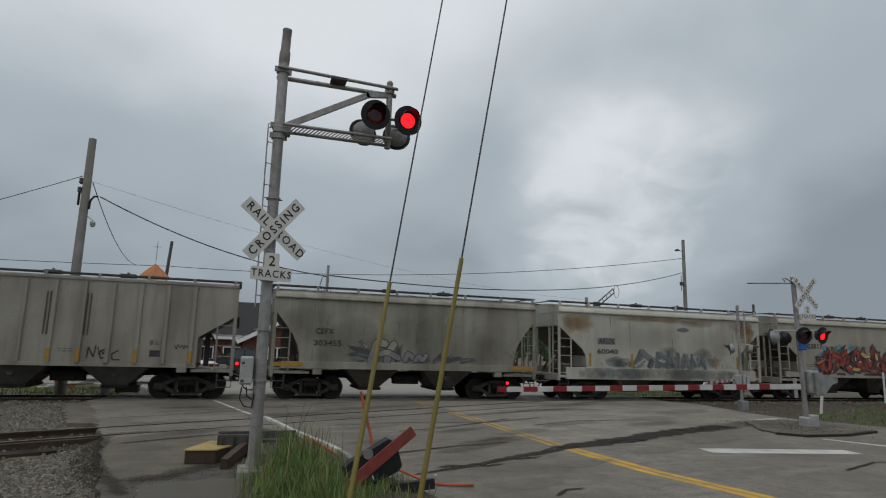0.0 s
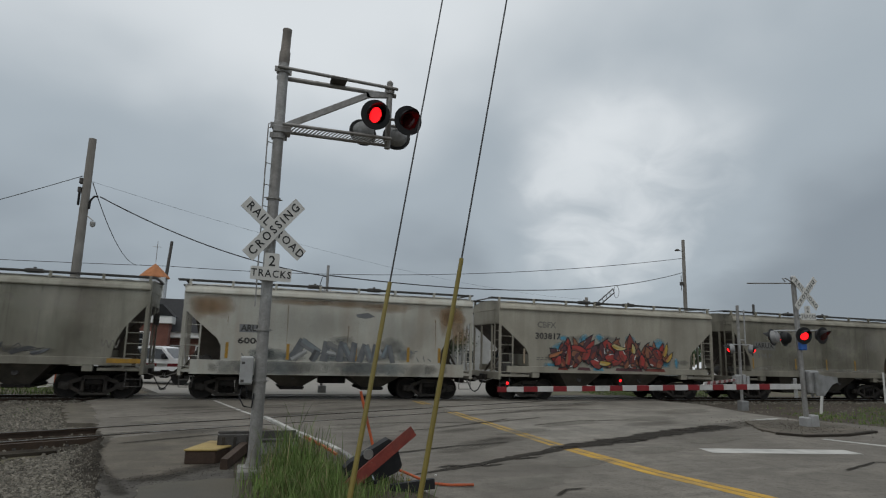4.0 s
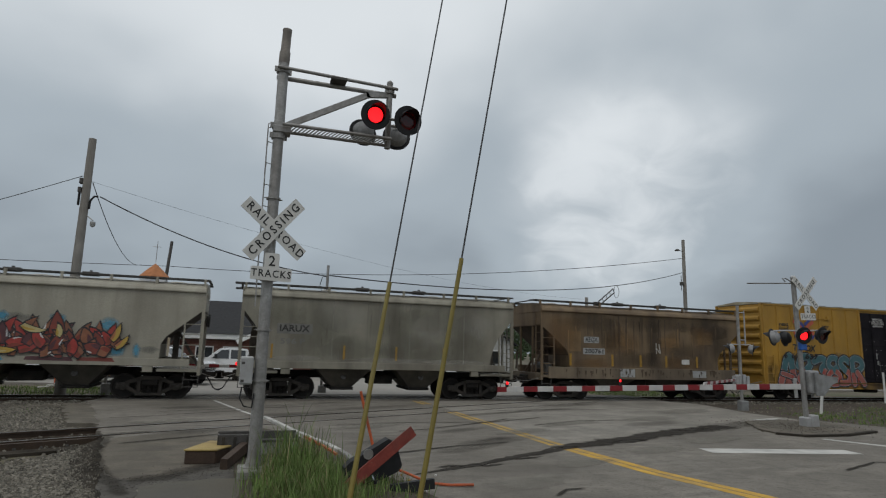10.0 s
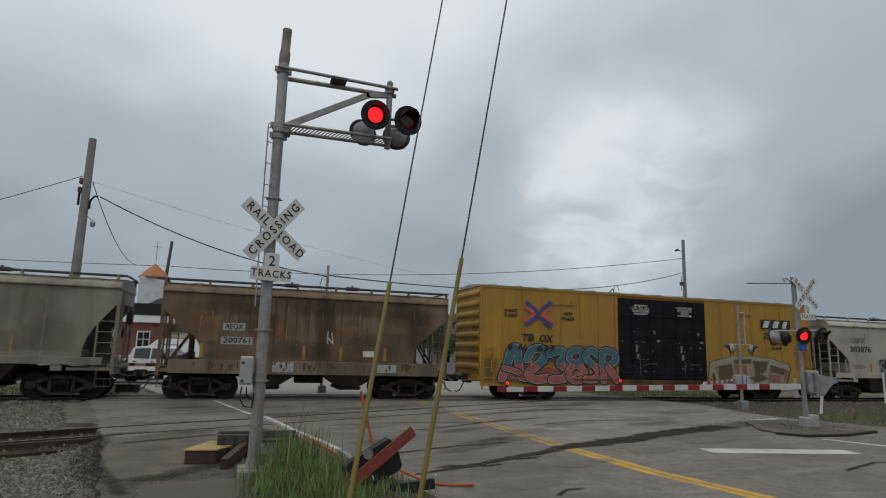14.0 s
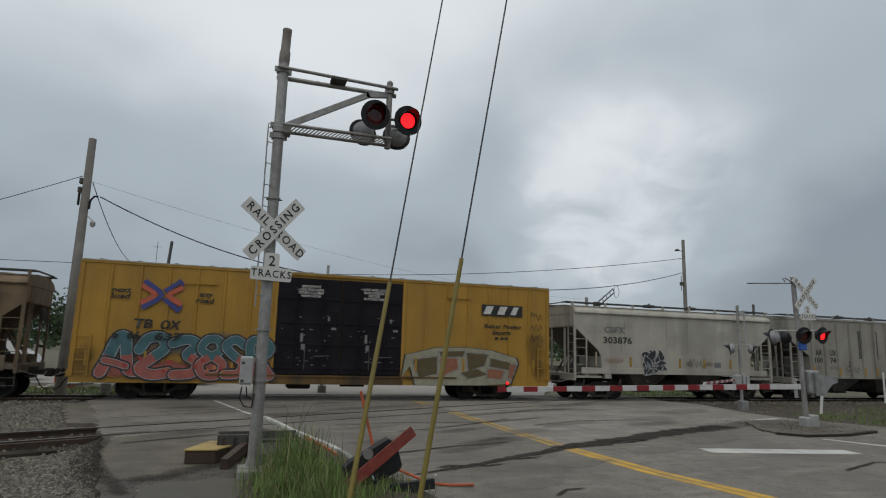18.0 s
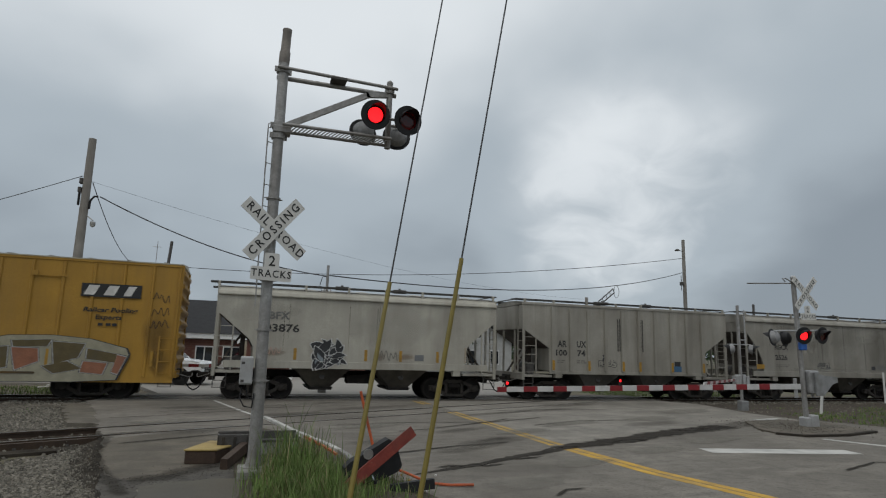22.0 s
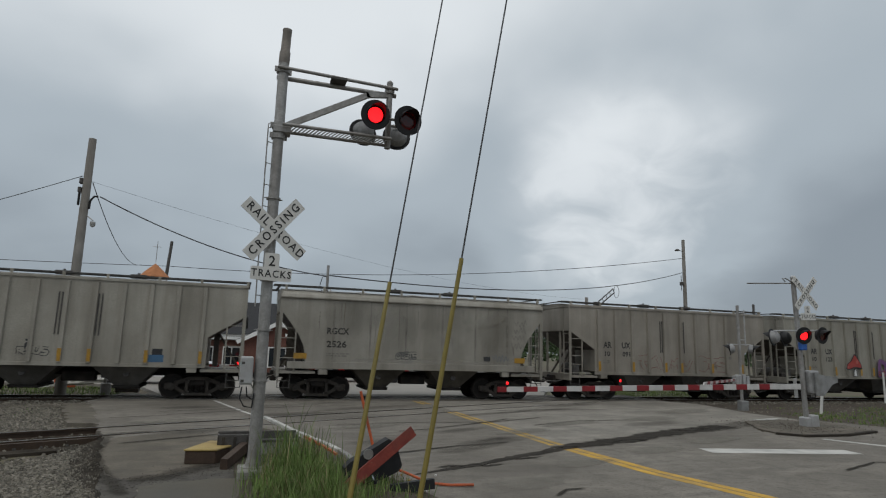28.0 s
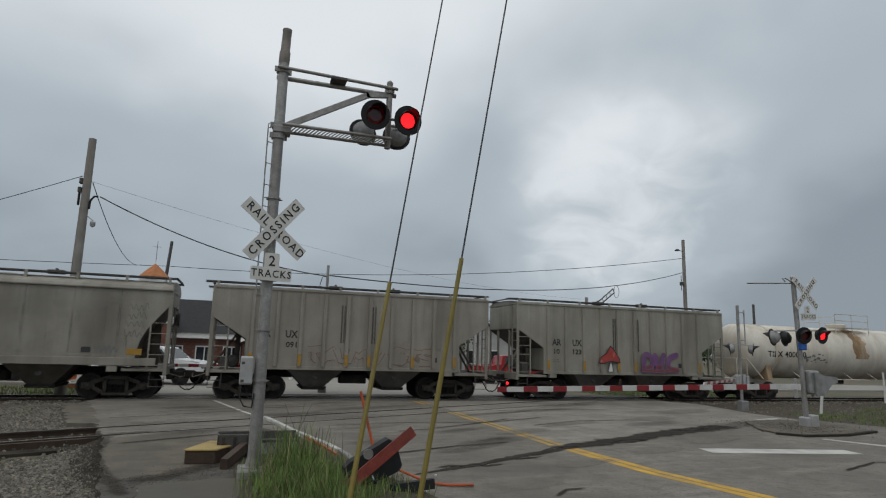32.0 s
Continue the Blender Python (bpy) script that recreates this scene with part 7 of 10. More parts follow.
    # ends: stacked horizontal corrugations
    for s in (-1, 1):
        for k in range(8):
            z = 1.25 + 0.46 * k
            bm = B()
            slab(bm, [(s * H, z), (s * (H + 0.11), z + 0.12), (s * (H + 0.11), z + 0.22), (s * H, z + 0.34)], 1, -1.42, 1.42)
            part("end_corrugation", bm, P_BOX, car)
        for y in (-1.52, 1.52):
            bm = B()
            box(bm, min(s * H, s * (H + 0.06)), max(s * H, s * (H + 0.06)), y - 0.06, y + 0.06, 0.9, 4.95)
            part("corner_post", bm, P_BOX, car)
        ladder(car, s * (H - 0.08), s * (H - 0.55), SIDE - 0.04, 0.85, 2.3, P_BOX, 4)
        stirrup(car, s * (H - 0.05), s * (H - 0.45), M_DARKST)
        coupler(car, s, H + 0.68)
        truck(car, s * 6.65)
        bm = B()
        box(bm, min(s * (H - 0.02), s * (H + 0.12)), max(s * (H - 0.02), s * (H + 0.12)), -1.5, 1.5, 0.8, 1.05)
        part("end_sill", bm, P_BOX, car)
    bm = B()
    box(bm, -1.9, -1.0, -1.2, -0.4, 0.42, 0.85, 0.05)
    lathe(bm, (0.2, -0.9, 0.65), (1, 0, 0), [(0, 0), (0.02, 0.15), (1.0, 0.15), (1.02, 0)], 12)
    part("brake_rigging", bm, M_UNDER, car)
    # emblem: two crossing arrows in blue and red
    BLUE, RED_ = fresh("emblem_blue", (0.05, 0.06, 0.22)), fresh("emblem_red", (0.50, 0.11, 0.06))
    ex, ez = -6.65, 3.8
    d = 0.042
    em = B()
    LIFT[0] = d
    def stroke(pts, w, k, e):
        ribbon(em, [(ex + 0.87 * u, ez + v) for u, v in pts], [w] * len(pts), e, lambda z: k)
    stroke([(-0.72, 0.5), (-0.2, 0.2), (-0.04, 0.08), (-0.0, 0.0), (-0.04, -0.08), (-0.2, -0.2), (-0.72, -0.5)], 0.17, 0, 0.001)
    stroke([(-0.8, 0.33), (-0.32, 0.07), (-0.24, 0.0), (-0.32, -0.07), (-0.8, -0.33)], 0.17, 1, 0.002)
    for s_ in (-1, 1):
        stroke([(0.1, 0.14 * s_), (0.42, 0.36 * s_), (0.74, 0.56 * s_)], 0.16, 0, 0.001)
        stroke([(0.58, 0.58 * s_), (0.76, 0.5 * s_), (0.8, 0.36 * s_)], 0.1, 0, 0.0015)
    stroke([(0.8, 0.33), (0.32, 0.07), (0.24, 0.0), (0.32, -0.07), (0.8, -0.33)], 0.17, 1, 0.002)
    LIFT[0] = 0.0
    part("emblem", em, [BLUE, RED_], car, "blue and red crossing-arrows emblem")
    for text, tx, tz, h, w in (("next", -8.3, 3.92, 0.17, 0.62), ("load", -8.3, 3.7, 0.17, 0.6), ("any", -5.35, 3.9, 0.17, 0.48), ("road", -5.45, 3.66, 0.17, 0.62), ("TB", -7.5, 2.72, 0.3, 0.66), ("OX", -6.6, 2.7, 0.3, 0.68), ("6", -8.15, 2.3, 0.24, 0.22), ("66", -7.65, 2.3, 0.24, 0.42), ("637", -6.75, 2.28, 0.24, 0.95),
                               ("Railcar Pooling", 6.25, 3.16, 0.15, 1.75), ("Experts", 6.65, 2.9, 0.15, 0.85)):
        me = words(text, h * 1.5, M_INK, bold=0.03)
        xs = [v.co.x for v in me.vertices]
        k, lo = w / (max(xs) - min(xs)), min(xs)
        for v in me.vertices:
            v.co.x = (v.co.x - lo) * k + v.co.z * 0.18
        part("lettering", me, None, car, at=pose(tx, SIDE - (0.1 if text.isdigit() else 0.04), tz))
    bm = B()
    for u in (6.75, 7.0, 7.2):
        flat(bm, [(u, SIDE - 0.04, 2.6), (u + 0.16, SIDE - 0.04, 2.6), (u + 0.16, SIDE - 0.04, 2.7), (u, SIDE - 0.04, 2.7)])
    part("address_bars", bm, M_INK, car)
    # maker's plate: black panel with slanted white shapes
    lg = B()
    flat(lg, [(6.1, SIDE - 0.04, 3.62), (8.05, SIDE - 0.04, 3.62), (8.05, SIDE - 0.04, 4.1), (6.1, SIDE - 0.04, 4.1)], 0)
    for k, (u, w) in enumerate(((6.18, 0.5), (6.82, 0.5), (7.46, 0.42))):
        flat(lg, [(u, SIDE - 0.043, 3.69), (u + w - 0.16, SIDE - 0.043, 3.69), (u + w, SIDE - 0.043, 4.04), (u + 0.16, SIDE - 0.043, 4.04)], 1)
    part("emblem_panel", lg, [M_INK, INK_WHITE], car, "black panel with slanted white shapes")
    LIFT[0] = 0.036
    LOW_EDGE[0], HIGH_EDGE[0] = 0.66, 4.8
    wash(car, ((-7.6, 1.15, 1.0, 0.5), (-6.2, 1.1, 1.2, 0.5), (-4.8, 1.1, 1.2, 0.5), (-3.3, 1.1, 1.0, 0.5)), SOFT_SALMON, 851, "salmon spray behind the letters")
    wash(car, ((-7.4, 1.95, 0.9, 0.45), (-5.9, 2.0, 1.1, 0.45), (-4.6, 2.1, 0.9, 0.5), (-3.1, 2.0, 0.8, 0.45), (-2.75, 1.7, 0.3, 0.4)), SOFT_SLATE, 861, "slate grey spray behind the letters")
    LOW_EDGE[0], HIGH_EDGE[0] = 1.5, 3.93
    letters = [([(-8.4, 0.98), (-8.2, 1.45), (-7.95, 2.15), (-7.7, 2.22), (-7.62, 1.7), (-7.5, 1.1), (-7.2, 1.02)], 0.36),
               ([(-8.3, 1.4), (-7.9, 1.3), (-7.6, 1.2)], 0.2),
               ([(-7.2, 1.8), (-6.95, 2.2), (-6.5, 2.25), (-6.35, 1.9), (-6.7, 1.55), (-7.15, 1.15), (-6.75, 0.92), (-6.2, 1.0)], 0.34),
               ([(-6.1, 2.05), (-5.6, 2.2), (-5.25, 2.0), (-5.6, 1.65), (-5.25, 1.4), (-5.35, 1.0), (-6.0, 0.92)], 0.32),
               ([(-4.75, 1.62), (-5.1, 1.85), (-4.95, 2.2), (-4.55, 2.22), (-4.42, 1.85), (-4.75, 1.62), (-5.15, 1.3), (-4.95, 0.92), (-4.45, 0.95), (-4.35, 1.35), (-4.75, 1.62)], 0.27),
               ([(-3.6, 2.05), (-3.95, 2.24), (-4.25, 2.0), (-3.95, 1.65), (-3.6, 1.4), (-3.75, 1.0), (-4.25, 0.95)], 0.3),
               ([(-3.3, 0.92), (-3.35, 1.5), (-3.35, 2.18), (-2.85, 2.2), (-2.65, 1.9), (-2.95, 1.62), (-3.25, 1.55)], 0.3),
               ([(-3.05, 1.5), (-2.8, 1.2), (-2.6, 0.92)], 0.3)]
    fat_letters(car, letters, 1.55, [G_BLACK, G_LGREY, fresh("spray_deep_teal", (0.055, 0.135, 0.15)), fresh("spray_dull_salmon", (0.33, 0.1, 0.08))], "teal and salmon-red graffiti letters with black rims and white edges", 0.06, 0.02)
    spots = random.Random(118)
    for k in range(16):
        sx, sz = spots.uniform(-8.2, -2.7), spots.uniform(0.95, 1.5)
        bm = B()
        flat(bm, [(x_, SIDE - LIFT[0] - 0.03 - 0.0002 * k, z_) for x_, z_ in blob(sx, sz, 0.13, 0.15, 9, spots)])
        part("sprayed_spot", bm, G_RED if k % 4 else G_ORANGE, car, "small red sprayed spot")
    fan = [(2.62, 0.95), (2.75, 1.85), (4.1, 2.18), (5.4, 2.22), (6.6, 2.12), (7.75, 1.82), (7.85, 1.6), (7.5, 0.72), (6.1, 0.64), (3.2, 0.64), (2.95, 1.4)]
    KHAKI, CREAMY = fresh("spray_khaki", (0.1, 0.075, 0.03)), fresh("spray_chalk", (0.31, 0.29, 0.21))
    bm = B()
    lay = lambda pts, d, k: flat(bm, [(x, SIDE - LIFT[0] - d, z) for x, z in pts], k)
    lay(grown(fan, 0.05), 0.005, 0)
    lay(fan, 0.0062, 1)
    FAN_MATS = [G_BLACK, CREAMY, KHAKI, G_RUSTY, G_LGREY]
    base = part("graffiti", bm, FAN_MATS, car, "chalky outlined graffiti with brown and orange panels")
    for k, (pts, c) in enumerate((([(3.15, 1.62), (4.05, 1.75), (4.08, 1.15), (3.4, 0.98)], 2), ([(4.3, 1.72), (4.95, 1.7), (5.0, 1.35), (4.45, 1.1)], 3), ([(4.3, 2.0), (5.3, 2.05), (5.2, 1.85), (4.35, 1.82)], 2),
                                  ([(5.5, 1.95), (6.35, 1.9), (6.2, 1.5), (5.6, 1.3)], 2), ([(5.3, 1.15), (5.9, 1.3), (6.3, 1.1), (5.6, 0.95)], 2), ([(6.6, 1.75), (7.4, 1.6), (7.35, 1.35), (6.6, 1.45)], 2),
                                  ([(6.5, 1.3), (7.1, 1.25), (7.0, 0.95), (6.45, 1.0)], 3), ([(7.5, 1.5), (7.72, 1.45), (7.55, 1.0), (7.4, 1.05)], 3))):
        bm = B()
        lay(grown(pts, 0.14), 0.0072 + 0.0001 * k, 0)
        lay(grown(pts, 0.12), 0.0078 + 0.0001 * k, 4)
        lay(grown(pts, 0.085), 0.0084 + 0.0001 * k, c)
        part("sprayed_figure", bm, FAN_MATS, base)
    for rx in (-8.9, -7.0, -4.0, 3.2, 5.3, 8.6):
        reflector(car, rx, 1.2, 1.75, 0.09)
    LOW_EDGE[0], HIGH_EDGE[0] = 0.7, 4.8
    wash(car, ((8.7, 2.3, 0.5, 1.1), (8.9, 1.3, 0.4, 0.5), (-9.0, 1.2, 0.4, 0.6), (-8.9, 1.7, 0.5, 0.4)), SOFT_SOOT, 871, "dark grime on the end panels")
    LIFT[0], LOW_EDGE[0], HIGH_EDGE[0] = 0.0, 1.5, 3.93
    for k in range(3):
        tag(car, 8.35, 2.55 + 0.5 * k, 0.7, 0.32, STREAK_F, 875 + k, "brown sprayed scribble", 0.025)
    for lx in (-5.9, 4.6):
        bm = B()
        box(bm, lx, lx + 1.0, SIDE - 0.06, SIDE - 0.03, 4.28, 4.34)
        box(bm, lx + (1.0 if lx < 0 else 0.0) - 0.08, lx + (1.0 if lx < 0 else 0.0) + 0.12, SIDE - 0.09, SIDE - 0.03, 4.28, 4.45)
        part("door_stop", bm, P_BOX, car)
    return car


# M: tank car
def tank_car(x):
    W_T = paint("tank_white", (0.60, 0.57, 0.50), dirt=(0.28, 0.2, 0.12), amount=0.55)
    car = thing("tank_car", "dirty white tank car with rust-brown stains", "freight car", "cars of the train")
    CARS.append((car, x))
    L, R_, zc = 8.2, 1.42, 2.5
    bm = B()
    prof = [(-L, 0), (-L + 0.05, 0.5), (-L + 0.18, 0.9), (-L + 0.4, 1.22), (-L + 0.7, R_), (L - 0.7, R_), (L - 0.4, 1.22), (L - 0.18, 0.9), (L - 0.05, 0.5), (L, 0)]
    lathe(bm, (0, 0, zc), (1, 0, 0), prof, 36)
    part("tank_shell", bm, W_T, car, smooth=True)
    stain = surf("spill_stain", (0.26, 0.16, 0.08), 0.8, var=0.35, scale=2, dirt=(0.5, 0.45, 0.36), dirt_amount=0.8, streak=True)
    bm = B()
    rng = random.Random(5)
    prev = None
    for a0 in range(15):
        th = math.tau * (0.25 + 0.02 * a0)
        r = R_ + 0.005
        y, z = -r * abs(math.cos(th)), zc + r * math.sin(th)
        wl, wr = 0.35 + 0.012 * a0 + rng.uniform(-0.12, 0.12), 0.4 + 0.01 * a0 + rng.uniform(-0.15, 0.15)
        row = [bm.verts.new((-wl, y, z)), bm.verts.new((wr, y, z))]
        if prev:
            bm.faces.new((prev[0], prev[1], row[1], row[0]))
        prev = row
    part("spill_stain", bm, stain, car, "brown spill stain below the dome")
    for sx in (-L + 2.2, L - 2.2):
        bm = B()
        lathe(bm, (sx - 0.06, 0, zc), (1, 0, 0), [(0, R_), (0, R_ + 0.025), (0.12, R_ + 0.025), (0.12, R_)], 36)
        part("shell_band", bm, W_T, car)
    bm = B()
    lathe(bm, (0, 0, zc + R_ - 0.05), (0, 0, 1), [(0, 0.5), (0.28, 0.5), (0.32, 0.44), (0.34, 0)], 18)
    part("dome", bm, W_T, car, smooth=True)
    bm = B()
    box(bm, -1.3, 1.3, -1.0, -0.6, zc + R_ + 0.0, zc + R_ + 0.04)
    box(bm, -1.3, 1.3, 0.6, 1.0, zc + R_ + 0.0, zc + R_ + 0.04)
    for px in (-1.25, 0, 1.25):
        for y in (-1.0, 1.0):
            tube(bm, (px, y, zc + R_ - 0.35), (px, y, zc + R_ + 0.75), 0.02, seg=5)
    for z in (0.4, 0.75):
        for y in (-1.0, 1.0):
            tube(bm, (-1.25, y, zc + R_ + z), (1.25, y, zc + R_ + z), 0.018, seg=5)
    part("dome_platform", bm, W_T, car, "railed platform round the dome")
    for s in (-1, 1):
        bm = B()
        box(bm, min(s * (L - 2.6), s * (L + 0.6)), max(s * (L - 2.6), s * (L + 0.6)), -0.3, 0.3, 0.8, 1.1)
        box(bm, min(s * (L - 0.2), s * (L + 0.6)), max(s * (L - 0.2), s * (L + 0.6)), -1.5, 1.5, 0.98, 1.08)
        part("stub_sill", bm, W_T, car)
        bm = B()
        slab(bm, [(-1.35, 1.02), (1.35, 1.02), (1.2, 1.9), (0.8, 1.35), (-0.8, 1.35), (-1.2, 1.9)], 0, s * (L - 1.75) - 0.15, s * (L - 1.75) + 0.15)
        part("saddle", bm, stain, car)
        bm = B()
        chain(bm, [(s * (L + 0.55), -1.5, 1.08), (s * (L + 0.55), -1.5, 2.1), (s * (L - 0.1), -1.5, 2.1), (s * (L - 0.1), -1.5, 1.08)], 0.02, 5)
        tube(bm, (s * (L + 0.55), -1.5, 2.1), (s * (L + 0.55), 1.5, 2.1), 0.02, seg=5)
        bar(bm, (s * (L - 0.1), -1.5, 2.1), (s * (L - 1.1), -1.5, 1.1), 0.04, 0.06)
        part("end_rail", bm, W_T, car)
        coupler(car, s, L + 0.98)
        truck(car, s * (L - 1.35))
        stirrup(car, s * (L + 0.5), s * (L + 0.05), M_DARKST)
    bm = B()
    for s in (-1,):
        tube(bm, (-4.6, -1.52, 1.12), (4.6, -1.52, 1.12), 0.025, seg=6)
        for k in range(6):
            tube(bm, (-4.5 + 1.8 * k, -1.52, 1.12), (-4.5 + 1.8 * k, -1.0, 1.45), 0.02, seg=5)
    part("hand_rail", bm, W_T, car)
    bm = B()
    lathe(bm, (0, 0, zc - R_ - 0.25), (0, 0, 1), [(0, 0.18), (0.3, 0.22)], 12)
    part("bottom_outlet", bm, M_UNDER, car)
    # lettering laid on the curve of the shell
    me = words("TILX 400040", 0.42, M_INK, bold=0.02)
    xs = [v.co.x for v in me.vertices]
    k, lo = 2.6 / (max(xs) - min(xs)), min(xs)
    for v in me.vertices:
        z = v.co.z - 0.15
        v.co = ((v.co.x - lo) * k, -math.sqrt(max(0.01, (R_ + 0.006) ** 2 - z * z)), z)
    part("lettering", me, None, car, at=pose(-6.6, 0, zc))
    rng = random.Random(7)
    bm = B()
    for k in range(26):
        u, z = rng.uniform(-4.2, -2.6), rng.uniform(-0.55, -0.1)
        w, h = rng.uniform(0.06, 0.2), rng.uniform(0.04, 0.12)
        y = lambda q: -math.sqrt((R_ + 0.006) ** 2 - q * q)
        flat(bm, [(u, y(z), zc + z), (u + w, y(z), zc + z), (u + w * 1.3, y(z + h), zc + z + h), (u + w * 0.3, y(z + h), zc + z + h)])
    part("spray_tag", bm, G_GREY, car, "grey sprayed scribble")
    return car


boxcar(11.57)
tank_car(94.0)

# ---- crossing signals ----
def lamp_meshes():
    cup = B()  # turned housing: dome behind, background disc, open front
    lathe(cup, (0, 0, 0), (0, -1, 0), [(-0.2, 0), (-0.19, 0.09), (-0.14, 0.17), (-0.05, 0.2), (0.0, 0.21), (0.0, 0.27), (0.02, 0.27), (0.02, 0.165), (-0.14, 0.16), (-0.16, 0)], 26)
    hood = B()  # visor over the upper part of the lens
    seg = 16
    rows = []
    for j, d in enumerate((0.02, 0.32)):
        row = []
        for i in range(seg + 1):
            a = radians(-38) + radians(256) * i / seg
            r = 0.172 if j == 0 else 0.166
            dd = d if j == 0 else 0.05 + 0.22 * max(0.0, math.sin(a)) + 0.0
            row.append([hood.verts.new((rr * math.cos(a), -dd, rr * math.sin(a))) for rr in (r, r + 0.006)])
        rows.append(row)
    for i in range(seg):
        for k in (0, 1):
            hood.faces.new((rows[0][i][k], rows[0][i + 1][k], rows[1][i + 1][k], rows[1][i][k]))
        hood.faces.new((rows[1][i][0], rows[1][i + 1][0], rows[1][i + 1][1], rows[1][i][1]))
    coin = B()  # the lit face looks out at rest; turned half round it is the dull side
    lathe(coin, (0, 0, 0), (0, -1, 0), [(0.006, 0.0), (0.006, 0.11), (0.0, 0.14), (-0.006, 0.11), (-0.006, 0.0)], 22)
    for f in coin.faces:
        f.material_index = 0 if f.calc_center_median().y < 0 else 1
    return (mesh_of("lamp_housing", cup, M_BLACK, True), mesh_of("visor", hood, M_BLACK), mesh_of("lamp_face", coin, [M_LIT, M_UNLIT]))


LAMP = lamp_meshes()
BACK_GREY = surf("lamp_back_grey", (0.27, 0.27, 0.27), 0.5, 0.2, var=0.2, scale=5)
cup_grey = LAMP[0].copy()
cup_grey.materials.clear()
cup_grey.materials.append(BACK_GREY)
cup_grey.materials.append(M_BLACK)
for poly in cup_grey.polygons:
    poly.material_index = 0 if poly.center.y > 0.012 and math.hypot(poly.center.x, poly.center.z) < 0.206 and poly.normal.y > 0 else 1


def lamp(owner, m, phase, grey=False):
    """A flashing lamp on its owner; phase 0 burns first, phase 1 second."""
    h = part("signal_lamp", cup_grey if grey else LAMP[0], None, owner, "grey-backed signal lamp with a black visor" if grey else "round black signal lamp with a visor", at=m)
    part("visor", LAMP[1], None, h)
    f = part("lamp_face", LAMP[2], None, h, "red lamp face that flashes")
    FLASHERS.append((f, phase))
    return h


def crossbuck(owner, m, tracks=True, size=1.22, wide=0.2286, twist=0.0):
    """Two crossed boards with their words, and the plate for two tracks below."""
    top = part("crossbuck", board_mesh(size, wide), None, owner, "white crossed boards lettered in black", at=m @ pose(0, 0, 0, 0, 44 + twist, 0))
    part("board", board_mesh(size, wide), None, top, at=pose(0, -0.02, 0, 0, -88, 0))
    for text, px, ry, dy in (("RAIL", -0.36, 0, -0.012), ("ROAD", 0.36, 0, -0.012), ("CROSSING", 0.0, -88, -0.034)):
        me = words(text, 0.2, M_INK, 0.95, 1.4 if text == "CROSSING" else 1.25)
        at = pose(0, dy, 0, 0, ry, 0) @ pose(px, 0, 0)
        part("lettering", me, None, top, at=at)
    if tracks:
        bm = B()
        slab(bm, rounded(0.25, 0.28, 0.03), 1, -0.006, 0.006)
        p = part("number_plate_two", bm, M_SIGN, owner, at=m @ pose(0.0, -0.012, -0.55))
        part("lettering", words("2", 0.24, M_INK), None, p, at=pose(0, -0.01, 0.0))
        bm = B()
        slab(bm, rounded(0.69, 0.22, 0.03), 1, -0.006, 0.006)
        p = part("tracks_plate", bm, M_SIGN, owner, at=m @ pose(0.0, -0.022, -0.76))
        part("lettering", words("TRACKS", 0.17, M_INK, 0.95, 1.2), None, p, at=pose(0, -0.01, 0))
    return top


def rounded(w, h, r):
    pts = []
    for cx, cz, a0 in ((w / 2 - r, h / 2 - r, 0), (-w / 2 + r, h / 2 - r, 90), (-w / 2 + r, -h / 2 + r, 180), (w / 2 - r, -h / 2 + r, 270)):
        for k in range(4):
            a = radians(a0 + 30 * k)
            pts.append((cx + r * math.cos(a), cz + r * math.sin(a)))
    return pts


BOARDS = {}


def board_mesh(size, wide):
    if (size, wide) not in BOARDS:
        bm = B()
        slab(bm, rounded(size, wide, 0.006), 1, -0.008, 0.004)
        BOARDS[(size, wide)] = mesh_of("board", bm, M_SIGN)
    return BOARDS[(size, wide)]


def ring(bm, z, r, h=0.08, bolt=True):
    lathe(bm, (0, 0, z), (0, 0, 1), [(0, r), (0, r + 0.025), (h, r + 0.025), (h, r)], 18)
    if bolt:
        for a in (0.4, 3.5):
            box(bm, (r + 0.03) * math.cos(a) - 0.035, (r + 0.03) * math.cos(a) + 0.035, (r + 0.03) * math.sin(a) - 0.02, (r + 0.03) * math.sin(a) + 0.02, z + 0.01, z + h - 0.01)


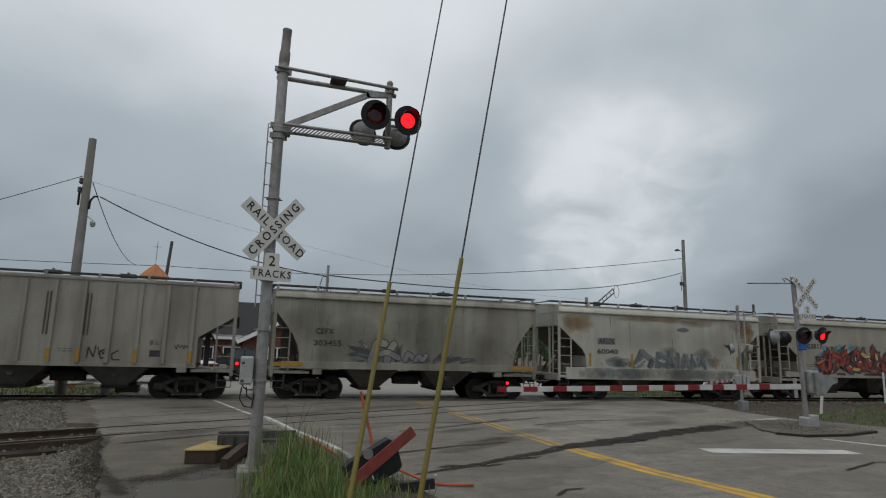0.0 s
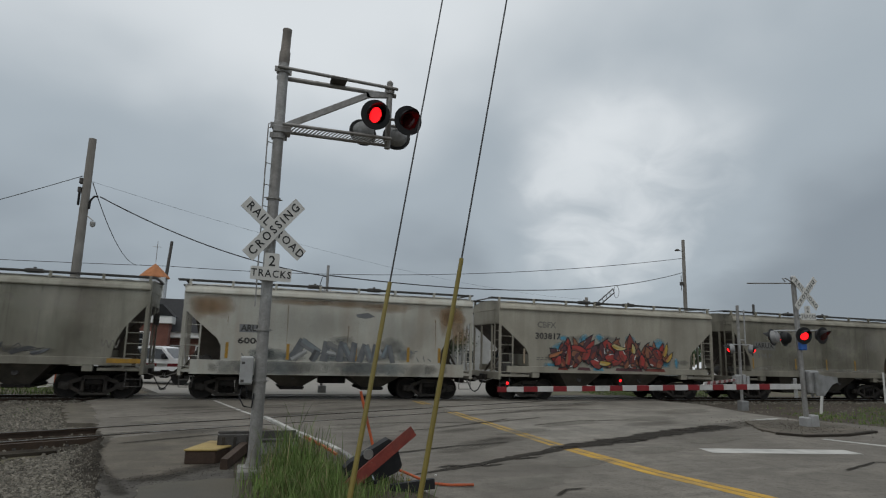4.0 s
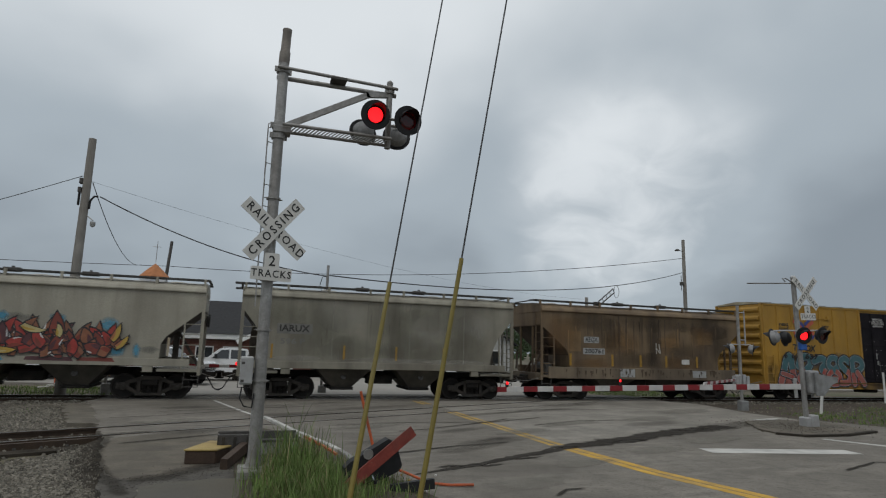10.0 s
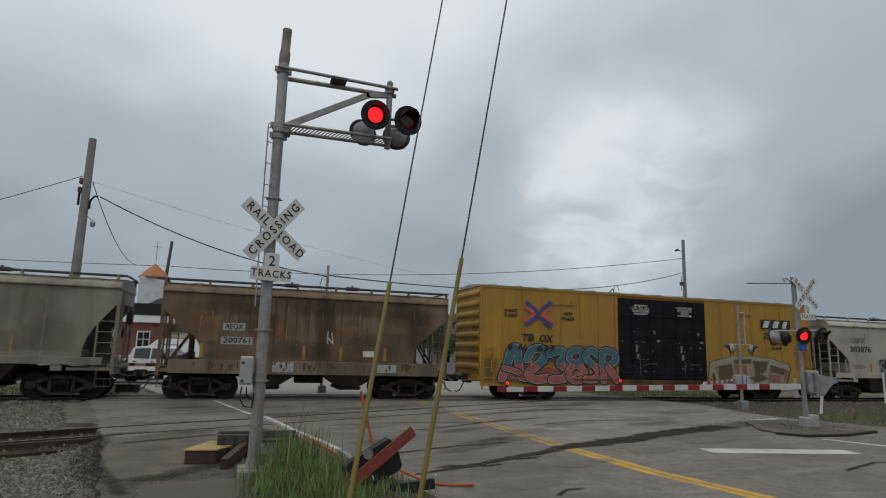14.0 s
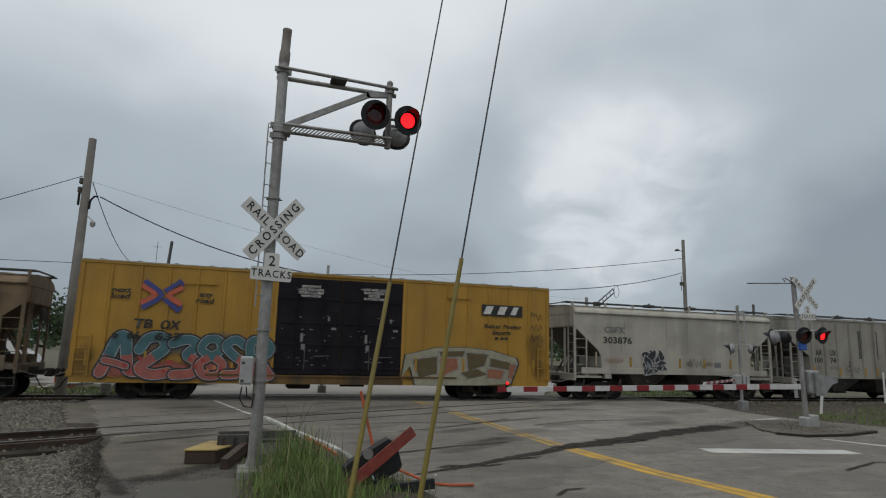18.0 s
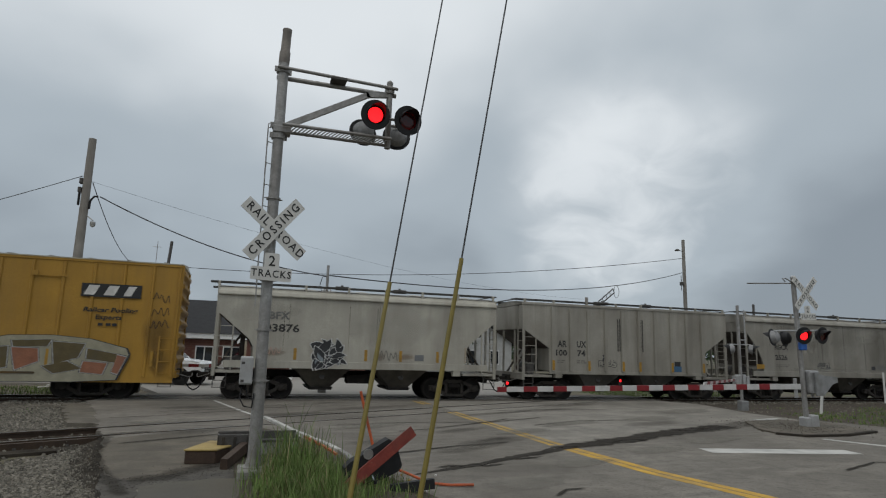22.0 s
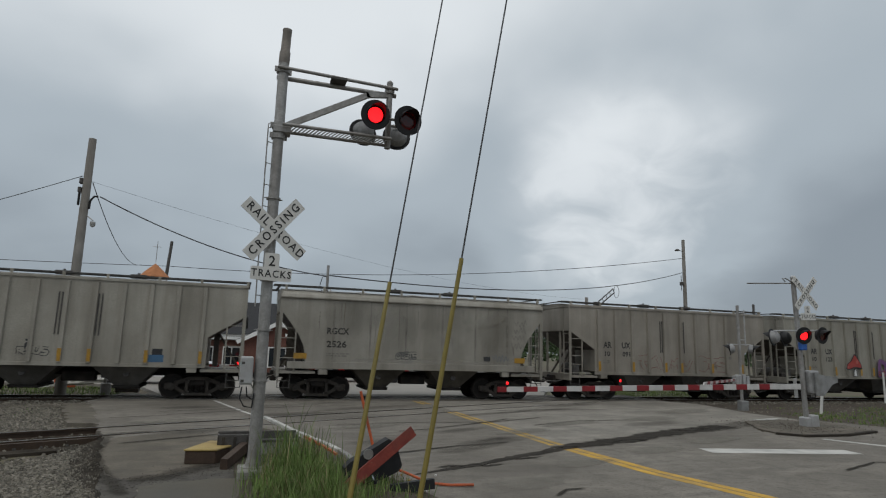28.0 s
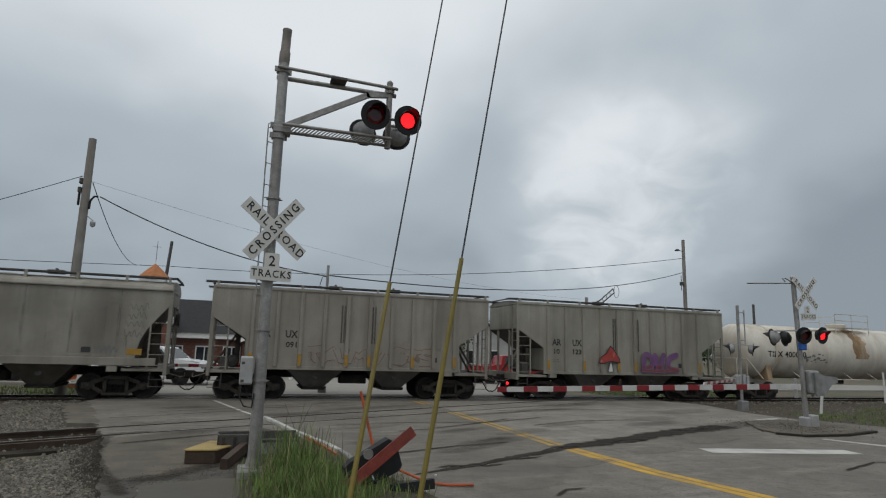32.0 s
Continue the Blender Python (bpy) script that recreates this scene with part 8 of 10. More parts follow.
def near_mast():
    g = thing("cantilever_signal", "galvanised crossing signal mast with a short cantilever and flashing lamps", "crossing signal", at=pose(0.38, 10.45, 0.1))
    bm = B()
    lathe(bm, (0, 0, 0), (0, 0, 1), [(-0.1, 0.1), (1.6, 0.1), (1.6, 0.094), (6.72, 0.09), (6.95, 0.09)], 18)
    part("pole", bm, M_STEEL, g, "galvanised steel pole", smooth=True)
    bm = B()
    lathe(bm, (0.0, 0, 6.9), (0.03, 0, 1), [(0, 0.094), (0.22, 0.094), (0.25, 0.082), (0.6, 0.078), (0.64, 0.085), (0.66, 0.08), (0.68, 0.0)], 16)
    part("pole_top", bm, surf("weathered_pole_top", (0.2, 0.18, 0.16), 0.7, 0.2, var=0.3, scale=5), g, "rusty capped top section", smooth=True)
    for z in (6.72, 5.68, 5.5):
        bm = B()
        ring(bm, z, 0.092, 0.11)
        part("clamp", bm, M_STEEL, g)
    for z in (4.42, 3.02, 2.2, 1.38):
        bm = B()
        ring(bm, z, 0.095, 0.03)
        part("strap", bm, M_STEEL, g)
    # cantilever
    bm = B()
    tube(bm, (-0.1, -0.13, 6.78), (2.08, -0.06, 6.75), 0.03, seg=10)
    tube(bm, (-0.1, 0.14, 6.7), (2.08, 0.1, 6.68), 0.042, seg=10)
    part("upper_arm", bm, M_STEEL, g, smooth=True)
    bm = B()
    box(bm, 0.84, 1.12, -0.13, 0.15, 6.72, 6.78, 0.01)
    part("arm_brace_plate", bm, M_DARKST, g)
    bm = B()
    bar(bm, (0.14, 0.0, 5.78), (1.55, 0.0, 6.58), 0.06, 0.105)
    bar(bm, (1.5, 0.0, 6.57), (1.92, 0.0, 6.63), 0.06, 0.105)
    box(bm, -0.1, 0.2, -0.13, 0.13, 5.6, 5.72, 0.01)
    part("diagonal_brace", bm, M_STEEL, g)
    bm = B()
    for y in (-0.2, 0.2):
        tube(bm, (0.05, y, 5.72), (1.96, y, 5.72), 0.03, seg=10)
    walk_way = part("lower_arm", bm, M_STEEL, g, smooth=True)
    for i in range(27):
        bm = B()
        bar(bm, (0.14 + 0.065 * i, 0.18, 5.73), (0.24 + 0.065 * i, -0.18, 5.73), 0.012, 0.022, (0, 0, 1))
        part("grating_bar", bm, M_ALU, walk_way)
    bm = B()
    tube(bm, (1.94, 0.02, 5.6), (1.94, 0.02, 6.86), 0.055, seg=12)
    lathe(bm, (1.94, 0.02, 6.86), (0, 0, 1), [(0, 0.06), (0.03, 0.06), (0.06, 0.035), (0.08, 0.0)], 10)
    tube(bm, (1.6, -0.12, 6.12), (2.3, -0.12, 6.12), 0.028, seg=8)
    tube(bm, (1.55, 0.2, 6.12), (2.35, 0.2, 6.12), 0.028, seg=8)
    part("lamp_post", bm, M_STEEL, g, smooth=True)
    ring_bm = B()
    lathe(ring_bm, (1.94, 0.02, 6.66), (0, 0, 1), [(0, 0.055), (0, 0.09), (0.1, 0.09), (0.1, 0.055)], 12)
    part("lamp_post_clamp", ring_bm, M_STEEL, g)
    lamp(g, pose(1.63, -0.3, 6.09, 8, 0, 4), 1)
    lamp(g, pose(2.23, -0.3, 6.07, 8, 0, 10), 0)
    lamp(g, pose(1.55, 0.42, 6.0, 8, 0, 190), 0, True)
    lamp(g, pose(2.2, 0.42, 6.0, 8, 0, 172), 1, True)
    # wire ladder up the pole
    bm = B()
    for y in (-0.12, 0.12):
        chain(bm, [(-0.12, y, 5.75), (-0.18, y, 5.72), (-0.18, y, 5.6), (-0.165, y, 2.6)], 0.009, 6)
    lad = part("ladder", bm, M_STEEL, g)
    for i in range(8):
        bm = B()
        tube(bm, (-0.17, -0.12, 5.4 - 0.375 * i), (-0.17, 0.12, 5.4 - 0.375 * i), 0.01, seg=5)
        tube(bm, (-0.17, -0.12, 5.4 - 0.375 * i), (-0.08, -0.05, 5.4 - 0.375 * i), 0.008, seg=5)
        part("rung", bm, M_STEEL, lad)
    crossbuck(g, pose(0.04, -0.16, 3.885, 0, 0, 17), size=1.3, wide=0.235, twist=-6)
    # switch box with its conduits
    bm = B()
    box(bm, -0.32, -0.12, -0.16, 0.08, 1.34, 1.78, 0.015)
    bx = part("junction_box", bm, M_ALU, g, "grey metal junction box")
    bm = B()
    for z in (1.4, 1.68):
        box(bm, -0.3, -0.25, -0.175, -0.158, z - 0.02, z + 0.02)
    part("latch", bm, M_DARKST, bx)
    bm = B()
    box(bm, -0.31, -0.13, -0.168, -0.16, 1.36, 1.76, 0.004)
    part("box_door", bm, M_ALU, bx)
    bm = B()
    chain(bm, [(-0.27, -0.05, 1.3), (-0.29, -0.06, 1.12), (-0.22, -0.07, 1.0), (-0.1, -0.08, 0.98), (-0.08, -0.09, 1.2)], 0.012, 7)
    chain(bm, [(-0.2, 0.0, 1.3), (-0.18, 0.0, 1.15), (-0.1, 0.0, 1.1)], 0.011, 7)
    part("conduit", bm, M_BLACK, g)
    # footing
    bm = B()
    box(bm, -0.24, 0.34, -0.35, 0.25, -0.25, 0.06, 0.02)
    part("footing", bm, M_CONC, g, "pale concrete footing")
    bm = B()
    lathe(bm, (0, 0, 0.02), (0, 0, 1), [(0, 0.2), (0.05, 0.2), (0.06, 0.13), (0.18, 0.11)], 18)
    part("base_collar", bm, M_STEEL, g)
    return g


near_mast()


def far_mast_right():
    """The gate mast across the road, with its lamps and the lowered arm."""
    g = thing("gate_signal", "aluminium gate mast with flashing lamps and a crossbuck", "crossing signal", at=pose(17.1, 14.9, 0.03, 0, -2.2, 0))
    bm = B()
    tube(bm, (0, 0, 0.1), (0, 0, 4.68), 0.075, seg=16)
    part("pole", bm, M_STEEL, g, smooth=True)
    bm = B()
    lathe(bm, (0, 0, 4.68), (0, 0, 1), [(0, 0.08), (0.03, 0.08), (0.07, 0.03), (0.08, 0)], 12)
    part("pole_cap", bm, M_ALU, g)
    bm = B()
    box(bm, -0.16, 0.16, -0.16, 0.16, -0.2, 0.3, 0.03)
    box(bm, 0.0, 0.32, -0.2, 0.1, -0.05, 0.36, 0.03)
    part("base_casting", bm, M_ALU, g)
    crossbuck(g, pose(0.36, -0.1, 4.18, 0, 0, 4), size=1.38)
    bm = B()
    tube(bm, (-1.05, -0.05, 2.98), (1.0, -0.05, 2.98), 0.025, seg=8)
    part("lamp_bar", bm, M_ALU, g)
    lamp(g, pose(0.0, -0.2, 2.82, 6, 0, -12), 1)
    lamp(g, pose(0.78, -0.2, 2.82, 6, 0, 6), 0)
    lamp(g, pose(-0.2, 0.35, 2.75, 6, 0, 200), 0)
    lamp(g, pose(-0.95, 0.1, 2.78, 6, 0, 202), 1, True)
    bm = B()
    box(bm, -0.1, 0.16, -0.16, -0.02, 2.36, 2.62, 0.03)
    part("blue_cover", bm, M_BLUE, g, "blue cover below the lamps")
    # gate mechanism and counterweights
    bm = B()
    box(bm, 0.06, 0.5, -0.22, 0.16, 1.0, 1.72, 0.05)
    part("gate_mechanism", bm, M_DULL, g, "grey gate machine housing")
    for y in (-0.3, 0.2):
        bm = B()
        slab(bm, [(0.2, 0.95), (0.5, 0.95), (0.88, 1.28), (1.12, 1.34), (1.12, 1.5), (0.6, 1.56), (0.2, 1.66)], 1, y, y + 0.06)
        part("counterweight_arm", bm, M_DULL, g)
    for x in (-0.38, 0.3):
        bm = B()
        tube(bm, (x, -0.05, 0.9), (x, -0.05, 1.5), 0.05, seg=8)
        part("conduit", bm, M_ALU, g)
    # thin bar at the top, out over the road
    bm = B()
    tube(bm, (0, -0.05, 4.5), (-1.75, 0.15, 4.48), 0.02, seg=7)
    chain(bm, [(-0.1, -0.05, 4.52), (-0.3, 0, 4.66), (-0.42, 0.02, 4.66), (-0.3, 0.03, 4.55)], 0.02, 6)
    part("antenna_bar", bm, M_STEEL, g)
    # arm: striped aluminium tube
    arm = thing("crossing_barrier", "lowered red and white striped gate arm with red lamps", "barrier", at=pose(16.75, 14.62, 1.28, 0, -0.33, 0))
    cuts = [16.6] + [c for k in range(9, -1, -1) for c in (7.14 + 0.87 * k + 0.41, 7.14 + 0.87 * k)] + [6.66, 6.41]
    for k, (b, a) in enumerate(zip(cuts, cuts[1:])):
        u, v = a - 16.75, b - 16.75
        h = 0.085 + 0.002 * u
        bm = B()
        box(bm, u, v, -0.025, 0.025, 0.01 * u - h, 0.01 * u + h, 0.004)
        part("stripe", bm, M_GATEW if k % 2 == 0 else M_RED, arm, "white stripe" if k % 2 == 0 else "red stripe")
    for x, ph in ((-10.08, None), (-6.66, 1)):
        bm = B()
        box(bm, x - 0.03, x + 0.03, -0.03, 0.03, 0.05 + 0.01 * x, 0.16 + 0.01 * x, 0.006)
        part("lamp_holder", bm, M_BLACK, arm)
        if ph is None:
            bm = B()
            lathe(bm, (x, -0.03, 0.16 + 0.01 * x), (0, -1, 0), [(0, 0.038), (0.02, 0.038), (0.03, 0.025), (0.035, 0)], 12)
            part("tip_lamp", bm, M_LIT, arm, "burning red tip lamp")
        else:
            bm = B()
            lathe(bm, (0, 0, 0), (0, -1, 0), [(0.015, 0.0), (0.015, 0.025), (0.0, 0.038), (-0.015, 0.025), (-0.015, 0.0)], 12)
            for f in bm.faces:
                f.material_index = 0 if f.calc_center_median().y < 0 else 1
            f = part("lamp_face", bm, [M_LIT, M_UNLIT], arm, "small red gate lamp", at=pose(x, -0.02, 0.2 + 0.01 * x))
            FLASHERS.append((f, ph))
    return g


far_mast_right()


def side_mast(x, y, h, name, label, lamps, zlamp, face, buck=None, box_at=None):
    g = thing(name, label, "crossing signal", at=pose(x, y, -0.12))
    bm = B()
    tube(bm, (0, 0, 0), (0, 0, h), 0.065, seg=14)
    part("pole", bm, M_STEEL, g, smooth=True)
    bm = B()
    box(bm, -0.14, 0.22, -0.16, 0.16, -0.1, 0.42, 0.03)
    part("base_casting", bm, M_DULL, g)
    bm = B()
    tube(bm, (-0.65, 0, zlamp + 0.2), (0.65, 0, zlamp + 0.2), 0.022, seg=7)
    part("lamp_bar", bm, M_ALU, g)
    for dx, rz, ph, grey in lamps:
        lamp(g, pose(dx, -0.12 if abs(rz) < 60 else 0.0, zlamp, 5, 0, rz), ph, grey)
    if buck:
        crossbuck(g, pose(0.0, -0.08 if abs(buck) < 90 else 0.08, h - 1.6 if h > 5 else h - 0.75, 0, 0, buck))
    if box_at:
        bm = B()
        box(bm, -0.3, 0.45, -0.25, 0.25, box_at, box_at + 0.75, 0.04)
        part("gate_mechanism", bm, M_ALU, g, "grey gate machine housing")
    return g


m3 = side_mast(20.72, 21.17, 4.5, "side_signal", "aluminium crossing signal seen side-on with two visored lamps", [(-0.5, 226, 0, True), (0.62, 46, 1, True)], 2.6, 0)
bm = B()
tube(bm, (0.35, 0.0, 2.75), (0.35, 0.0, 4.3), 0.03, seg=8)
tube(bm, (-0.05, 0, 4.2), (0.35, 0, 4.2), 0.025, seg=7)
tube(bm, (-0.05, 0, 3.0), (0.35, 0, 3.0), 0.025, seg=7)
part("side_pipe", bm, M_ALU, m3)
for dx in (-0.28, -0.12, 0.1, 0.3):
    bm = B()
    box(bm, dx - 0.09, dx + 0.07, -0.12 - 0.01 * (dx > 0), 0.12, 1.05 + 0.1 * abs(dx), 1.55 - 0.3 * abs(dx), 0.02)
    part("relay_case", bm, M_ALU, m3)
bm = B()
box(bm, -1.1, 0.8, -0.05, 0.05, 1.0, 1.045)
part("case_shelf", bm, M_ALU, m3)
side_arm = thing("crossing_barrier", "short lowered red and white gate arm of the side signal", "barrier", at=pose(20.35, 21.15, 1.16, 0, 0, 35.7))
for k in range(12):
    u = -0.46 * k
    bm = B()
    slab(bm, [(u - 0.05, -0.05), (u + 0.05, 0.05), (u - 0.41, 0.05), (u - 0.51, -0.05)], 1, -0.02, 0.02)
    part("stripe", bm, M_GATEW if k % 2 else M_RED, side_arm, "white stripe" if k % 2 else "red stripe")
bm = B()
box(bm, -0.1, 0.42, -0.06, 0.06, -0.08, 0.08, 0.01)
part("arm_bracket", bm, M_ALU, side_arm)
side_mast(3.85, 29.3, 6.1, "far_signal", "grey crossing signal mast beyond the tracks", [(-0.4, 5, 1, False), (0.45, 5, 0, False)], 2.62, 0, 60, 0.9)
side_mast(-5.25, 29.6, 4.9, "far_signal", "grey crossing signal mast with a crossbuck beyond the tracks", [(-0.5, 122, 1, False), (0.4, 118, 0, False)], 2.6, 0, 150, 0.85)


def far_gate():
    arm = thing("crossing_barrier", "lowered red and white gate arm beyond the tracks", "barrier", at=pose(-4.6, 29.5, 1.1))
    for k in range(11):
        bm = B()
        box(bm, 0.43 * k, 0.43 * (k + 1), -0.025, 0.025, -0.07, 0.07, 0.004)
        part("stripe", bm, M_GATEW if k % 2 else M_RED, arm)
    bm = B()
    lathe(bm, (4.62, -0.03, 0.12), (0, -1, 0), [(0, 0.075), (0.03, 0.075), (0.05, 0.04), (0.055, 0)], 12)
    part("tip_lamp", bm, M_LIT, arm, "burning red tip lamp")
    bm = B()
    box(bm, -0.45, 0.1, -0.1, 0.12, -0.2, 0.2, 0.03)
    part("arm_bracket", bm, M_ALU, arm)


far_gate()


def posts():
    for x, y, h, lean in ((23.3, 19.6, 0.95, 9), (33.6, 24.3, 1.7, 0)):
        bm = B()
        slab(bm, rounded(0.13, 0.05, 0.015), 2, -0.2, h)
        thing("marker_post", "short white marker post in the gravel", "post", data=mesh_of("marker_post", bm, M_SIGN), at=pose(x, y, -0.15, 0, lean, 0))


posts()


# ---- near side: guys, kerb, lids, debris, weeds ----
def guy(foot, guard_top, far):
    foot, guard_top = Vector(foot), Vector(guard_top)
    d = (guard_top - foot).normalized()
    low = foot - d * (foot.z / d.z)
    g = thing("guy_wire", "steel guy wire with a yellow plastic guard", "guy wire", "guy wires", at=Matrix.Translation(low))
    bm = B()
    tube(bm, (0, 0, 0), d * far, 0.011, seg=7)
    part("wire", bm, M_WIRE, g)
    bm = B()
    a, b = d * 0.12, guard_top - low
    tube(bm, a, b, 0.031, 0.026, seg=12, caps=True)
    part("guard", bm, M_GUARD, g, "faded yellow plastic guard", smooth=True)
    bm = B()
    tube(bm, d * 0.14 - Vector((0, 0, 0.3)), d * 0.2, 0.02, seg=8)
    part("anchor_rod", bm, M_DARKST, g)


guy((1.2, 6.6, 0.3), (1.704, 7.197, 2.868), 14)
guy((1.9, 6.42, 0.255), (2.447, 6.688, 3.149), 14)


def kerb():
    """The kerb round the corner by the mast, in single lengths."""
    ob = thing("kerb", "worn concrete kerb with faded white and orange paint", "kerb", kind="structure")
    pts = [(0.9, 18.6), (1.12, 17.4), (1.32, 16.3), (1.5, 15.3), (1.68, 14.5), (1.85, 13.8), (1.99, 13.1), (2.09, 12.5), (2.15, 11.8), (2.14, 11.1)]
    for i, (a, b) in enumerate(zip(pts, pts[1:])):
        bm = B()
        d = Vector((b[0] - a[0], b[1] - a[1], 0)).normalized()
        bar(bm, Vector((*a, 0.03)) + d * 0.01, Vector((*b, 0.03)) - d * 0.01, 0.11, 0.08 + 0.01 * (i % 2), (-d.y, d.x, 0))
        bmesh.ops.bevel(bm, geom=bm.edges[:], offset=0.012, segments=1, affect="EDGES")
        part("kerb_stone", bm, M_WHITE if i < 7 else M_CONC, ob)
    bm = B()
    for a, b in (((1.7, 14.6), (1.9, 13.3)), ((1.9, 13.3), (2.06, 12.1))):
        d = Vector((b[0] - a[0], b[1] - a[1], 0)).normalized()
        s = Vector((-d.y, d.x, 0))
        bar(bm, Vector((*a, 0.03)) - s * 0.09, Vector((*b, 0.03)) - s * 0.1, 0.05, 0.07, s)
    part("orange_marking", bm, M_ORANGE, ob, "faded orange spray along the kerb")


kerb()
VERGE = [(0.62, 16.5), (1.05, 15.8), (1.5, 14.6), (1.85, 13.0), (2.05, 11.4), (2.6, 9.6), (2.9, 8.2), (2.6, 6.0), (1.0, 5.5), (0.2, 6.5), (0.05, 8.8), (0.1, 10.3), (0.1, 12.0)]


def verge():
    bm = B()
    n = len(VERGE)
    lo = [bm.verts.new((x, y, -0.05)) for x, y in VERGE]
    hi = [bm.verts.new((x, y, 0.02)) for x, y in VERGE]
    cx, cy = 1.25, 10.0
    inn = [bm.verts.new((x + (cx - x) * 0.4, y + (cy - y) * 0.4, 0.09 + 0.03 * math.sin(i * 2.1))) for i, (x, y) in enumerate(VERGE)]
    c = bm.verts.new((cx, cy, 0.1))
    for i in range(n):
        j = (i + 1) % n
        bm.faces.new((lo[i], lo[j], hi[j], hi[i]))
        bm.faces.new((hi[i], hi[j], inn[j], inn[i]))
        bm.faces.new((inn[i], inn[j], c))
    return thing("verge", "low mound of dark soil with weeds at the corner", "verge", kind="structure", data=mesh_of("verge", bm, M_SOIL, True))


verge()


def blades(name, n, where, height, mats, label, width=0.012, seed=5):
    """Grass as many bent, tapered blades in one spread."""
    rng = random.Random(seed)
    verts, faces, idx = [], [], []
    for i in range(n):
        p = where(rng)
        if p is None:
            continue
        x, y, z = p
        h = height * rng.uniform(0.35, 1.0) * (1.6 if rng.random() < 0.05 else 1)
        a, lean = rng.uniform(0, math.tau), rng.uniform(0.05, 0.55) * h
        dx, dy = math.cos(a), math.sin(a)
        w = width * rng.uniform(0.6, 1.3)
        b = len(verts)
        for k, (u, ww) in enumerate(((0, 1), (0.45, 0.85), (0.8, 0.5))):
            cx, cy, cz = x + dx * lean * u * u, y + dy * lean * u * u, z + h * u * (1 - 0.15 * u)
            verts += [(cx - dy * w * ww, cy + dx * w * ww, cz), (cx + dy * w * ww, cy - dx * w * ww, cz)]
        verts.append((x + dx * lean, y + dy * lean, z + h * 0.86))
        faces += [(b, b + 1, b + 3, b + 2), (b + 2, b + 3, b + 5, b + 4), (b + 4, b + 5, b + 6)]
        k = 0 if rng.random() < 0.86 else 1
        idx += [k, k, k]
    me = bpy.data.meshes.new(name)
    me.from_pydata(verts, [], faces)
    for m in mats:
        me.materials.append(m)
    me.polygons.foreach_set("material_index", idx)
    return thing(name, label, "grass", kind="stuff", data=me)


def tuft(cx, cy, sx, sy):
    def f(r):
        x, y = r.gauss(cx, sx), r.gauss(cy, sy)
        return (x, y, 0.0 + 0.08 * max(0, 1 - math.hypot(x - 1.2, y - 10) / 3)) if in_poly(x, y, VERGE) else None
    return f


blades("tall_grass", 9000, tuft(1.02, 9.2, 0.25, 0.62), 0.42, [M_GRASS, M_STRAW], "tall bright green grass round the mast footing", 0.005)
blades("tall_grass", 6500, tuft(1.12, 8.4, 0.32, 0.6), 0.36, [M_GRASS, M_STRAW], "tall bright green grass at the corner", 0.005, 6)
blades("weeds", 1500, tuft(1.9, 9.3, 0.4, 0.8), 0.28, [M_GRASS, M_STRAW], "thin weeds among the debris", 0.005, 7)
blades("weeds", 500, tuft(1.55, 12.2, 0.2, 1.0), 0.22, [M_STRAW, M_GRASS], "dry weeds along the kerb", 0.005, 17)
blades("weeds", 700, lambda r: (r.uniform(20.6, 26), r.uniform(15.2, 19), -0.1), 0.16, [M_GRASS, M_STRAW], "thin grass on the soil strip", 0.012, 18)
blades("weeds", 420, tuft(0.95, 10.2, 0.26, 0.5), 0.98, [M_GRASS, M_STRAW], "thin tall weeds beside the mast", 0.006, 8)


